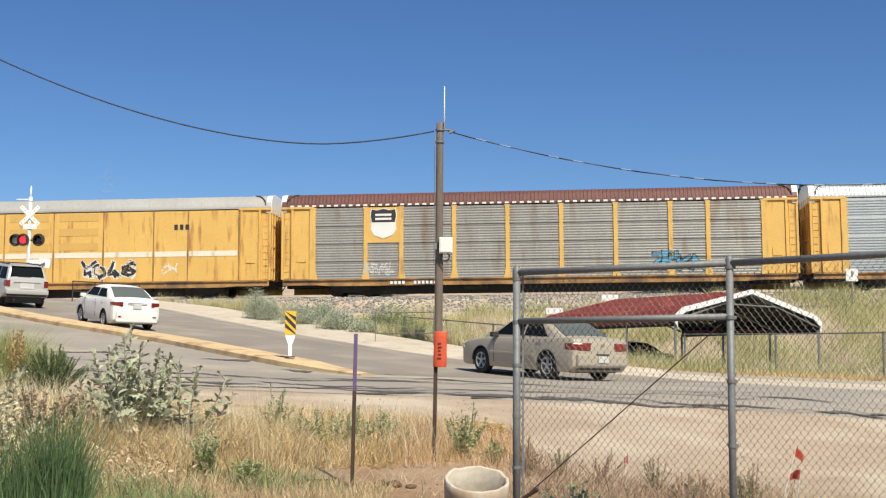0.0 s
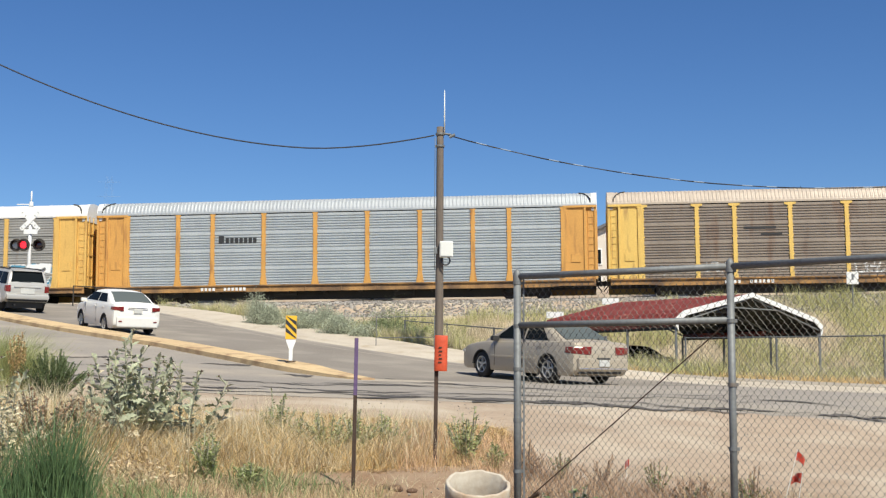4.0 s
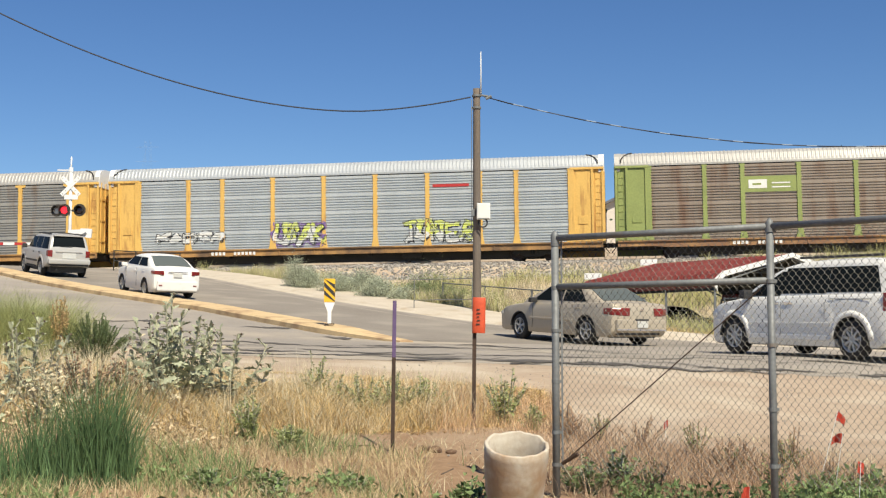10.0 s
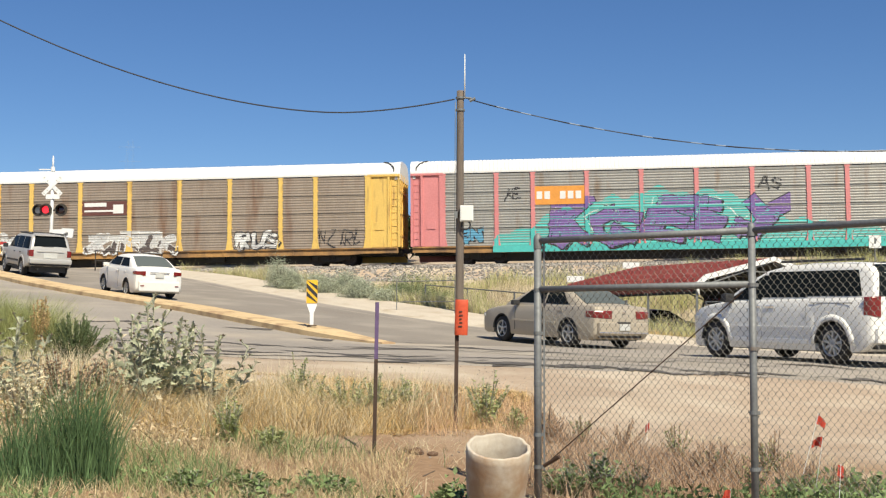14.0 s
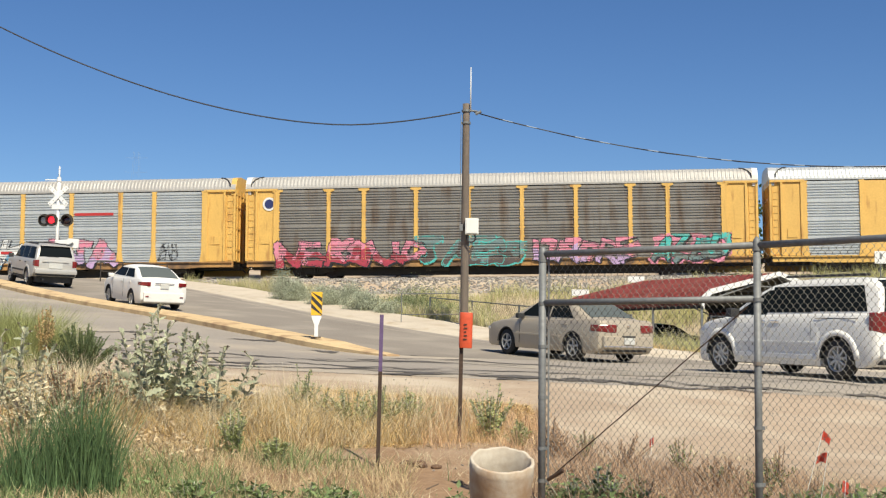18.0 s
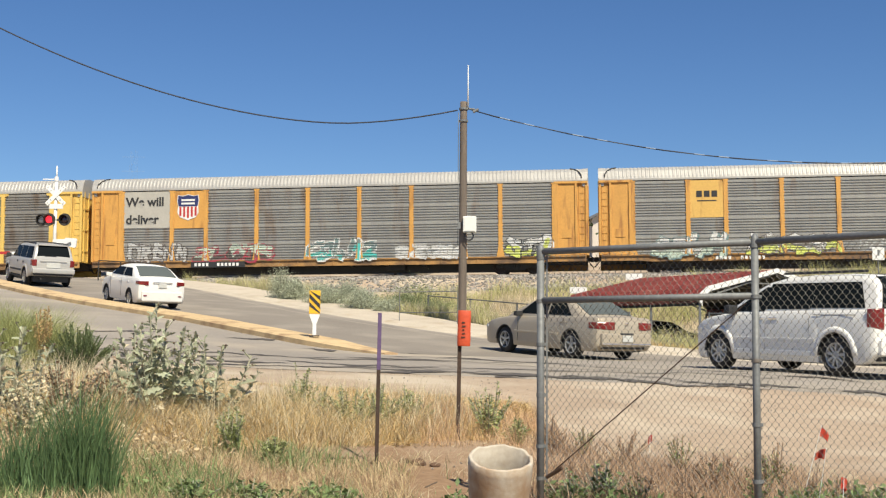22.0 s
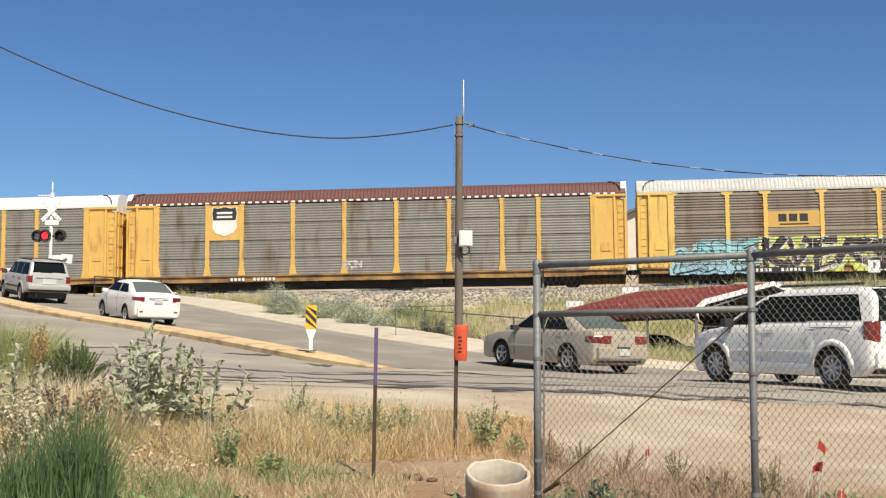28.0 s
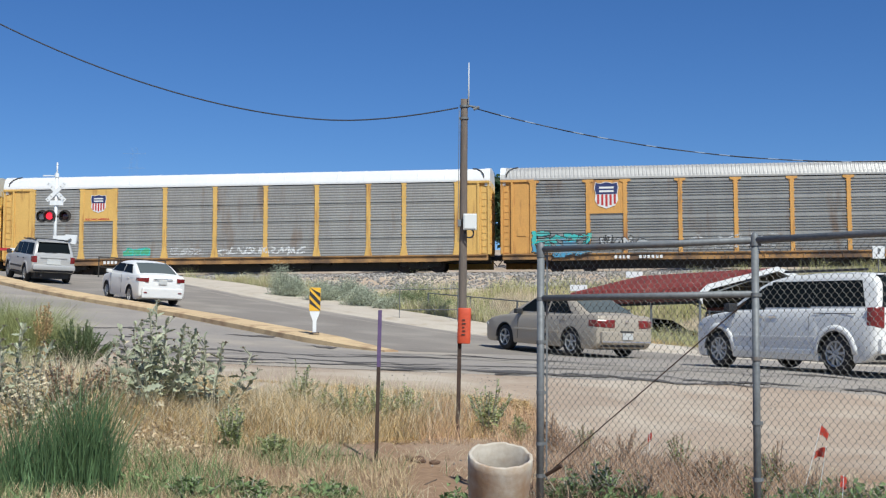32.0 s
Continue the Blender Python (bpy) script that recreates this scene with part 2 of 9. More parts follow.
def brown_soil(m):
    """Turned brown soil in the near corner, with an uneven edge."""
    n, l = m.node_tree.nodes, m.node_tree.links
    bsdf = n["Principled BSDF"]
    old = bsdf.inputs["Base Color"].links[0].from_socket
    co, sep = n.new("ShaderNodeTexCoord"), n.new("ShaderNodeSeparateXYZ")
    l.new(co.outputs["Object"], sep.inputs[0])
    nz = n.new("ShaderNodeTexNoise")
    nz.inputs["Scale"].default_value, nz.inputs["Detail"].default_value = 1.3, 5
    l.new(co.outputs["Object"], nz.inputs["Vector"])
    add = n.new("ShaderNodeMath")
    add.operation = "MULTIPLY_ADD"
    l.new(nz.outputs["Fac"], add.inputs[0])
    add.inputs[1].default_value = 4.0
    l.new(sep.outputs["Y"], add.inputs[2])
    mr = n.new("ShaderNodeMapRange")
    mr.inputs["From Min"].default_value, mr.inputs["From Max"].default_value = 14.7, 12.4
    l.new(add.outputs[0], mr.inputs["Value"])
    mx = n.new("ShaderNodeMix")
    mx.data_type = "RGBA"
    l.new(mr.outputs[0], mx.inputs[0])
    l.new(old, mx.inputs[6])
    gr = n.new("ShaderNodeTexNoise")
    gr.inputs["Scale"].default_value = 14
    l.new(co.outputs["Object"], gr.inputs["Vector"])
    soil = n.new("ShaderNodeMix")
    soil.data_type = "RGBA"
    l.new(gr.outputs["Fac"], soil.inputs[0])
    soil.inputs[6].default_value, soil.inputs[7].default_value = (0.19, 0.115, 0.068, 1), (0.37, 0.25, 0.155, 1)
    l.new(soil.outputs[2], mx.inputs[7])
    l.new(mx.outputs[2], bsdf.inputs["Base Color"])


brown_soil(M_DIRT)

# ---------------------------------------------------------------- ground: one sheet to the horizon
def spaced(lo, hi, near_lo, near_hi, d, grow):
    out = list(np.arange(near_lo, near_hi + d / 2, d))
    a, g = near_hi, d
    while a < hi:
        g *= grow
        a += g
        out.append(a)
    a, g = near_lo, d
    while a > lo:
        g *= grow
        a -= g
        out.insert(0, a)
    return np.array(out)


PAVED = [(-31.5, 12), (-31.0, 3.0), (-29.7, 0.0), (-28.4, -2.2), (-27.5, -4.0), (-26.3, -5.4), (-24.2, -6.4), (-20.0, -6.9), (-8, -8.2), (10, -9.0), (34, -9.3)]


def near_edge(s):
    """p of the road's near edge; none of the road lies nearer the eye than s = -31.5."""
    return np.interp(s, [a for a, b in PAVED], [b for a, b in PAVED])


def far_edge(s):
    return np.interp(s, (-60, -30, -24, -17, -12.5, -9, -3, 5, 20, 34), (9.2, 9.2, 9.3, 9.6, 7.1, 6.6, 6.4, 6.6, 7.0, 7.5))


def on_road(x, y):
    s, p = to_road(x, y)
    return (s < 31.5) & (s > -31.5) & (p > near_edge(s) + 1.1) & (p < far_edge(s) - 0.05)


def build_ground():
    xs = spaced(-2500, 2500, -24, 16, 0.22, 1.16)
    ys = spaced(-400, 3000, 5, 74, 0.25, 1.16)
    X, Y = np.meshgrid(xs, ys)
    Z = height(X, Y)
    rough = np.array([noise.noise((a * 0.9, b * 0.9, 3.1)) * 0.05 + noise.noise((a * 3.1, b * 3.1, 0.7)) * 0.02 for a, b in zip(X.ravel(), Y.ravel())]).reshape(X.shape)
    S, Q = to_road(X, Y)
    verge = np.where((S > -33) & (S < 32) & (Q < far_edge(S) + 2.5), np.clip((near_edge(S) - Q) / 1.2, 0, 1), 1)
    Z = Z + rough * (np.abs(X) < 60) * verge
    Z = np.where(on_road(X, Y), height(X, Y) - 0.12, Z)
    nx, ny = len(xs), len(ys)
    idx = np.arange(nx * ny).reshape(ny, nx)
    F = np.stack((idx[:-1, :-1], idx[:-1, 1:], idx[1:, 1:], idx[1:, :-1]), -1).reshape(-1, 4)
    me = bpy.data.meshes.new("ground")
    me.from_pydata(np.stack((X, Y, Z), -1).reshape(-1, 3).tolist(), [], F.tolist())
    me.shade_smooth()
    tagged(put_mesh("ground", me, M_DIRT), "dry tan dirt with straw and gravel", "ground", kind="structure")


def strip(name, mat, s_values, p_lo, p_hi, lift, n=8, thick=0.0):
    """A sheet over the road plan between two edges."""
    bm = bmesh.new()
    rows = []
    for s in s_values:
        row = []
        for i in range(n + 1):
            p = p_lo(s) + (p_hi(s) - p_lo(s)) * i / n
            x, y = from_road(s, p)
            row.append(bm.verts.new((x, y, EYE + float(rise(s)) + lift)))
        rows.append(row)
    for a, b in zip(rows, rows[1:]):
        for i in range(n):
            bm.faces.new((a[i], a[i + 1], b[i + 1], b[i]))
    return finish(bm, name, True)


def build_road():
    ss = np.arange(-31.4, 31.6, 0.35)

    def ragged(s):
        return float(near_edge(s)) + 0.22 * noise.noise((s * 0.8, 1.7, 0)) + 0.1 * noise.noise((s * 3, 4.7, 0))
    me = strip("road", M_ASPHALT, ss, ragged, lambda s: float(far_edge(s)), 0.008, 24)
    road = tagged(put_mesh("road", me, M_ASPHALT), "sun-bleached cracked asphalt road climbing to the crossing", "road", kind="structure")
    # gutter and kerb on the far side, pale sidewalk behind it
    for i in range(-30, 31, 3):
        if -16 <= i <= -14:
            continue
        bm = bmesh.new()
        ring = []
        for s in np.linspace(i + 0.01, i + 2.99, 5):
            e, z = float(far_edge(s)), EYE + float(rise(s))
            wide = float(np.interp(s, (-17, -12), (0.35, 2.0)))
            prof = ((-0.45, -0.02), (-0.42, 0.016), (0.0, 0.03), (0.12, 0.085), (0.3, 0.11), (wide, 0.19), (wide + 0.05, -0.3))
            ring.append([(*from_road(s, e + a), z + b) for a, b in prof])
        loft(bm, ring)
        part("kerb_slab", bm, M_CONC, road, "pale weathered concrete kerb")
    # cracks, worn and patched stretches
    rnd = random.Random(11)

    def crack(x, y, ang, length, wd, seed):
        """A ragged dark crack that opens, closes and breaks off."""
        n = max(10, int(length / 0.08))
        runs, up, lo = [], [], []
        for i in range(n + 1):
            a = (i / n - 0.5) * length
            off = 1.5 * noise.noise((a * 0.35, seed * 3.3, 0)) + 0.5 * noise.noise((a * 1.3, seed * 1.7, 5)) + 0.3 * noise.noise((a * 3.5, seed, 9)) + 0.16 * noise.noise((a * 9.0, seed, 13))
            px, py = x + a * math.cos(ang) - off * math.sin(ang), y + a * math.sin(ang) + off * math.cos(ang)
            s1, p1 = to_road(px, py)
            h = wd * 2.2 * (0.12 + 1.1 * max(0, noise.noise((a * 1.1, seed, 1)) + 0.35)) * min(1, 4 * min(i, n - i) / n)
            if p1 < near_edge(s1) + 0.15 or p1 > far_edge(s1) - 0.6 or h < wd * 0.08 or abs(p1 - median_line(s1)) < 0.6 and s1 > -18.4:
                if len(up) > 2:
                    runs.append((up, lo))
                up, lo = [], []
                continue
            jag = 0.8 * h * noise.noise((a * 9, seed, 3))
            up.append((px, py + h + jag, EYE + float(rise(to_road(px, py + h + jag)[0])) + 0.0145))
            lo.append((px, py - h + jag * 0.5, EYE + float(rise(to_road(px, py - h + jag * 0.5)[0])) + 0.0145))
        if len(up) > 2:
            runs.append((up, lo))
        for up, lo in runs:
            bm = bmesh.new()
            u, v = [bm.verts.new(q) for q in up], [bm.verts.new(q) for q in lo]
            for i in range(len(u) - 1):
                bm.faces.new((v[i], v[i + 1], u[i + 1], u[i]))
            part("tar_crack", bm, M_TAR, road, "dark open crack")
    spots = ((-3.2, 20.3, -4, 7, 0.13), (0.6, 19.3, -3, 5.5, 0.12), (2.2, 18.4, 3, 5, 0.15), (-0.3, 18.6, 8, 2.2, 0.14), (0.4, 18.4, -12, 1.6, 0.12), (5.0, 18.8, -4, 6, 0.10), (-2.0, 21.9, -3, 4.5, 0.09), (2.8, 20.4, -2, 6, 0.10), (6.5, 20.6, -5, 5, 0.09), (-0.6, 21.0, 6, 1.0, 0.12),
             (-5.4, 21.6, -6, 5.5, 0.14), (-6.2, 23.6, -4, 5, 0.10), (-8.5, 25.5, -8, 6, 0.10), (-4.4, 25.6, -2, 6, 0.09), (-1.0, 24.6, -3, 5, 0.10), (1.5, 25.4, -3, 4, 0.12), (-10.5, 29.0, -8, 4, 0.16), (-13.5, 32.2, -12, 3, 0.22), (-7.5, 28.6, -6, 4, 0.08), (4.0, 22.6, -4, 5, 0.10), (8.2, 18.9, -4, 4, 0.12))
    for k, (x, y, ang, length, wd) in enumerate(spots):
        crack(x, y, radians(ang), length, wd * (0.8 if x > 1.5 else 1.25), k + 1.0)
    for k in range(10):
        crack(rnd.uniform(-9, 8), rnd.uniform(18.6, 31), radians(rnd.uniform(-14, 8)), rnd.uniform(0.8, 3.2), rnd.uniform(0.06, 0.18), 40.0 + k)
    me = strip("far_lane", M_DARKROAD, np.arange(-20.5, 31, 0.35), lambda s: median_line(s) + 0.4 + 1.8 * max(0, -17.5 - s) + 0.25 * noise.noise((s * 0.7, 5, 0)), lambda s: float(far_edge(s)) - 0.7 + 0.2 * noise.noise((s * 0.9, 8, 0)), 0.0105, 10)
    put_mesh("far_lane", me, M_DARKROAD, road, "darker newer asphalt lane")
    # dusty worn band where the island's line runs on
    me = strip("worn_band", M_LINE, np.arange(-29.5, -18.6, 0.3), lambda s: median_line(s) - 0.55 + 0.3 * noise.noise((s * 0.9, 2, 0)), lambda s: median_line(s) + 0.5 + 0.3 * noise.noise((s * 0.8, 7, 0)), 0.0125, 3)
    put_mesh("worn_band", me, M_LINE, road, "dusty tan worn paint band")
    me = strip("edge_line", M_LINE, np.arange(-13, 20, 0.4), lambda s: float(far_edge(s)) - 1.35, lambda s: float(far_edge(s)) - 1.2 + 0.05 * noise.noise((s * 2, 3, 0)), 0.0125, 1)
    put_mesh("edge_line", me, M_LINE, road, "worn white edge line")
    return road


def median_line(s):
    return -0.75 - (s + 17.5) * 0.058 + float(np.interp(s, (-8, -2, 3), (0.75, 0.0, -0.4)))


def build_median():
    """Raised traffic island with a faded yellow kerb."""
    isl = thing("traffic_island", "long raised concrete traffic island painted faded yellow", "traffic island")
    cuts = [-18.0, -16.0, -14.2, -11.2, -8.2, -5.2, -2.2, 0.8, 3.8, 6.8, 9.8, 12.8, 15.8, 18.8]
    for a, b in zip(cuts, cuts[1:]):
        bm = bmesh.new()
        rings = []
        for s in np.linspace(a + 0.004, b - 0.004, 6):
            c, z = median_line(s), EYE + float(rise(s))
            t = min(1, (s + 18.1) / 3.0)
            w, h = 0.16 + 0.34 * t, 0.05 + 0.12 * t
            prof = ((-w, -0.1), (-w, h * 0.75), (-w + 0.07, h), (w - 0.07, h), (w, h * 0.75), (w, -0.1))
            rings.append([(*from_road(s, c + u), z + v) for u, v in prof])
        loft(bm, rings)
        part("kerb_piece", bm, M_YELLOW_CURB, isl)
    return isl


def build_track():
    """Ballast bed, ties and two rails along the railway."""
    bm = bmesh.new()
    prof = ((-4.6, -1.1), (-2.6, -0.22), (-1.9, -0.16), (1.9, -0.16), (2.6, -0.22), (4.6, -1.1))
    rows = []
    for a in np.concatenate((np.arange(-900, -60, 30), np.arange(-60, 60, 0.8), np.arange(60, 931, 30))):
        row = []
        c = TRACK_MID + a * TRACK_DIR
        for o, h in prof:
            x, y = c + o * TRACK_OUT
            row.append(bm.verts.new((x, y, float(rail_z(c[0])) + h + 0.06 * noise.noise((a * 0.7, o, 2)))))
        rows.append(row)
    for p, q in zip(rows, rows[1:]):
        for i in range(len(prof) - 1):
            bm.faces.new((p[i], p[i + 1], q[i + 1], q[i]))
    bed = part("ballast_bed", bm, M_BALLAST, None, smooth=True)
    tagged(bed, "grey-beige crushed stone ballast under the railway", "ballast", kind="structure")
    track = thing("railway_track", "rusty steel rails on dark wooden ties", "railway track", kind="structure")
    yaw = math.atan2(TRACK_DIR[1], TRACK_DIR[0])
    tilt = math.atan(GRADE / TN)
    for o in (-0.75, 0.75):
        bm = bmesh.new()
        prism(bm, ((o - 0.07, -0.17), (o + 0.07, -0.17), (o + 0.07, -0.15), (o + 0.012, -0.13), (o + 0.012, -0.04), (o + 0.037, -0.035), (o + 0.037, 0), (o - 0.037, 0), (o - 0.037, -0.035), (o - 0.012, -0.04), (o - 0.012, -0.13), (o - 0.07, -0.15)), -900, 930, "x")
        part("rail", bm, M_RAIL, track, m=Matrix.Translation((TRACK_MID[0], TRACK_MID[1], float(rail_z(TRACK_MID[0])))) @ Matrix.Rotation(yaw, 4, "Z") @ Matrix.Rotation(-tilt, 4, "Y"))
    tie = bmesh.new()
    box(tie, (0, 0, -0.245), (0.23, 2.6, 0.16), 0.015)
    me = finish(tie, "tie")
    for i in range(-75, 66):
        c = TRACK_MID + i * 0.55 * TRACK_DIR
        put_mesh("tie", me, M_TIE, track, m=Matrix.Translation((c[0], c[1], float(rail_z(c[0])))) @ Matrix.Rotation(yaw, 4, "Z"))
    # loose stones on the near shoulder
    rng = np.random.default_rng(4)
    n = 9000
    a, o = rng.uniform(-34, 26, n), -rng.uniform(1.6, 4.6, n)
    x = TRACK_MID[0] + a * TRACK_DIR[0] + o * TRACK_OUT[0]
    y = TRACK_MID[1] + a * TRACK_DIR[1] + o * TRACK_OUT[1]
    bedz = rail_z(TRACK_MID[0] + a * TRACK_DIR[0]) + np.interp(o, (-4.6, -2.6, -1.9), (-1.1, -0.22, -0.16))
    z = np.maximum(height(x, y), bedz)
    scatter_stones("ballast_stones", x, y, z, rng.uniform(0.04, 0.13, n), rng, "loose grey and tan ballast stones")


def scatter_stones(name, x, y, z, r, rng, label):
    base = np.array([(1, 0, -.3), (-.5, .87, -.3), (-.5, -.87, -.3), (.6, .5, .6), (-.8, .1, .55), (.3, -.7, .6)])
    tris = np.array([(0, 1, 3), (1, 4, 3), (1, 2, 4), (2, 5, 4), (2, 0, 5), (0, 3, 5), (3, 4, 5)])
    n = len(x)
    ang = rng.uniform(0, 6.28, n)
    c, s = np.cos(ang)[:, None], np.sin(ang)[:, None]
    sc = rng.uniform(0.7, 1.3, (n, 3)) * r[:, None]
    V = np.stack((base[None, :, 0] * c - base[None, :, 1] * s, base[None, :, 0] * s + base[None, :, 1] * c, np.repeat(base[None, :, 2], n, 0)), -1) * sc[:, None, :]
    V += np.stack((x, y, z), -1)[:, None, :]
    F = (tris[None] + (np.arange(n) * 6)[:, None, None]).reshape(-1, 3)
    me = bpy.data.meshes.new(name)
    me.from_pydata(V.reshape(-1, 3).tolist(), [], F.tolist())
    tagged(put_mesh(name, me, M_STONES), label, "stones", kind="stuff")


build_ground()
build_road()
build_median()
build_track()

# ---------------------------------------------------------------- the train: enclosed car carriers
M_YEL = material("yellow_car_paint", (0.72, 0.455, 0.125), (0.60, 0.365, 0.10), rough=0.6, scale=0.8, fine=12, bump=0.05, stain=(0.36, 0.17, 0.05), stain_amount=0.15, stain_scale=1.1, stain_stretch=(3, 3, 0.5))
M_ORG = material("orange_yellow_paint", (0.66, 0.345, 0.085), (0.53, 0.275, 0.07), rough=0.6, scale=0.8, fine=12, bump=0.05, stain=(0.28, 0.12, 0.04), stain_amount=0.2, stain_scale=1.1, stain_stretch=(3, 3, 0.5))
M_LEM = material("lemon_yellow_paint", (0.76, 0.52, 0.14), (0.64, 0.42, 0.11), rough=0.6, scale=0.8, fine=12, bump=0.05, stain=(0.34, 0.19, 0.07), stain_amount=0.15, stain_scale=1.1, stain_stretch=(3, 3, 0.5))
M_FADED = material("dulled_yellow_paint", (0.62, 0.385, 0.11), (0.54, 0.33, 0.095), rough=0.65, scale=0.8, fine=12, bump=0.05)
M_GREEN = material("olive_green_paint", (0.29, 0.34, 0.11), (0.21, 0.25, 0.08), rough=0.6, scale=0.8, fine=12, bump=0.05)
M_PINK = material("faded_red_paint", (0.66, 0.25, 0.25), (0.55, 0.19, 0.19), rough=0.6, scale=0.8, fine=12, bump=0.05)
SILVER = dict(rough=0.45, metal=0.25, scale=0.7, fine=8, bump=0.04, stretch=(2, 2, 0.6))
M_SILV = material("bright_galvanised_sheet", (0.535, 0.565, 0.57), (0.43, 0.455, 0.46), **SILVER)
M_GREY = material("grey_galvanised_sheet", (0.37, 0.36, 0.33), (0.27, 0.26, 0.24), stain=(0.24, 0.18, 0.13), stain_amount=0.12, stain_scale=0.8, stain_stretch=(2, 2, 0.4), **SILVER)
M_DARK = material("weathered_grey_sheet", (0.31, 0.29, 0.255), (0.225, 0.21, 0.185), stain=(0.17, 0.11, 0.07), stain_amount=0.25, stain_scale=0.8, stain_stretch=(2, 2, 0.4), **SILVER)
M_BROWN = material("rust_brown_sheet", (0.37, 0.305, 0.24), (0.27, 0.22, 0.175), stain=(0.22, 0.13, 0.085), stain_amount=0.2, stain_scale=0.7, stain_stretch=(2, 2, 0.35), **SILVER)
M_PATCH = material("pale_primer_patch", (0.46, 0.44, 0.39), (0.38, 0.36, 0.32), rough=0.6, scale=1.2, fine=9, bump=0.04)
M_CREAM = material("cream_painted_sheet", (0.78, 0.72, 0.60), (0.68, 0.61, 0.49), rough=0.6, scale=0.7, fine=8, bump=0.04, stain=(0.42, 0.28, 0.17), stain_amount=0.12, stain_scale=0.8, stain_stretch=(2, 2, 0.4))
M_WROOF = material("white_painted_roof", (0.74, 0.73, 0.71), (0.67, 0.66, 0.64), rough=0.5, scale=0.5, fine=6, bump=0.03)
M_DIRTYROOF = material("dirty_white_roof", (0.54, 0.53, 0.51), (0.40, 0.39, 0.37), rough=0.6, scale=0.8, fine=5, bump=0.03)
M_CREAMROOF = material("cream_roof", (0.70, 0.655, 0.54), (0.62, 0.575, 0.47), rough=0.55, scale=0.6, fine=6, bump=0.03)
M_GROOF = material("grey_corrugated_roof", (0.46, 0.445, 0.415), (0.38, 0.365, 0.34), rough=0.5, metal=0.2, scale=0.6, fine=6, bump=0.03)
M_SROOF = material("silver_corrugated_roof", (0.49, 0.51, 0.52), (0.41, 0.43, 0.44), rough=0.45, metal=0.25, scale=0.6, fine=6, bump=0.03)
M_TROOF = material("tan_corrugated_roof", (0.50, 0.42, 0.345), (0.42, 0.35, 0.28), rough=0.55, metal=0.1, scale=0.6, fine=6, bump=0.03)
M_BROOF = material("red_brown_roof", (0.15, 0.055, 0.045), (0.10, 0.04, 0.033), rough=0.6, scale=0.6, fine=6, bump=0.03)
M_BLACK = material("grimy_black_steel", (0.028, 0.025, 0.022), (0.05, 0.04, 0.03), rough=0.7, scale=2, fine=20)
M_SILL = material("rusty_orange_sill", (0.50, 0.275, 0.09), (0.33, 0.175, 0.065), rough=0.75, scale=1.0, fine=10, bump=0.05, stain=(0.14, 0.085, 0.05), stain_amount=0.55, stain_scale=0.9)
M_RUSTSILL = material("dark_rust_sill", (0.31, 0.165, 0.085), (0.20, 0.11, 0.065), rough=0.8, scale=1.0, fine=10, bump=0.05, stain=(0.42, 0.24, 0.10), stain_amount=0.35, stain_scale=0.8)
M_WHEEL = material("brown_wheel_steel", (0.07, 0.05, 0.04), (0.04, 0.03, 0.025), rough=0.6, metal=0.5, scale=4, fine=30)
M_INK = material("black_paint", (0.02, 0.02, 0.022), (0.035, 0.035, 0.035), rough=0.6)
M_NAVY = material("navy_paint", (0.02, 0.03, 0.13), (0.025, 0.035, 0.11), rough=0.6)
M_RED = material("red_paint", (0.48, 0.035, 0.035), (0.40, 0.03, 0.03), rough=0.6)
M_WHITE = material("white_paint", (0.78, 0.77, 0.74), (0.68, 0.67, 0.64), rough=0.6)


def spray(name, c):
    return material(name, c, tuple(q * 0.8 for q in c), rough=0.65, scale=2, fine=10, bump=0.0)


SPRAY = {"white": spray("white_spray", (0.72, 0.72, 0.70)), "black": spray("black_spray", (0.02, 0.02, 0.025)), "teal": spray("teal_spray", (0.08, 0.50, 0.46)),
         "purple": spray("purple_spray", (0.20, 0.12, 0.34)), "pink": spray("pink_spray", (0.72, 0.26, 0.36)), "blue": spray("pale_blue_spray", (0.36, 0.60, 0.72)),
         "lime": spray("lime_spray", (0.66, 0.72, 0.16)), "red": spray("red_spray", (0.42, 0.05, 0.08)), "lilac": spray("lilac_spray", (0.52, 0.36, 0.58)),
         "silver": spray("silver_spray", (0.55, 0.55, 0.54)), "sky": spray("blue_spray", (0.10, 0.33, 0.50)), "green": spray("green_spray", (0.10, 0.40, 0.20)),
         "slate": spray("slate_green_spray", (0.17, 0.25, 0.25)), "mint": spray("mint_spray", (0.52, 0.62, 0.52)), "brown": spray("brown_spray", (0.10, 0.08, 0.075)), "aqua": spray("aqua_spray", (0.30, 0.68, 0.74)), "orange": spray("orange_spray", (0.80, 0.33, 0.06))}

PITCH, HALF, SIDE = 28.55, 13.98, -1.50
SILL_LO, SILL_HI, POST_HI, EAVE = 0.28, 0.93, 4.86, 5.02
TALL, HIGH = POST_HI - SILL_HI, (SILL_HI + POST_HI) / 2
UNIT, SHORT = 2.91, 1.98
BAYS = [UNIT, SHORT, UNIT, UNIT, UNIT, UNIT, UNIT, SHORT, UNIT]
POSTS = [-sum(BAYS) / 2]
for q in BAYS:
    POSTS.append(POSTS[-1] + q)


def side_skin(x):
    """y of the outermost skin on the near side at x."""
    near = min(abs(x - q) for q in POSTS)
    return SIDE - 0.10 if near < 0.11 else SIDE - 0.05


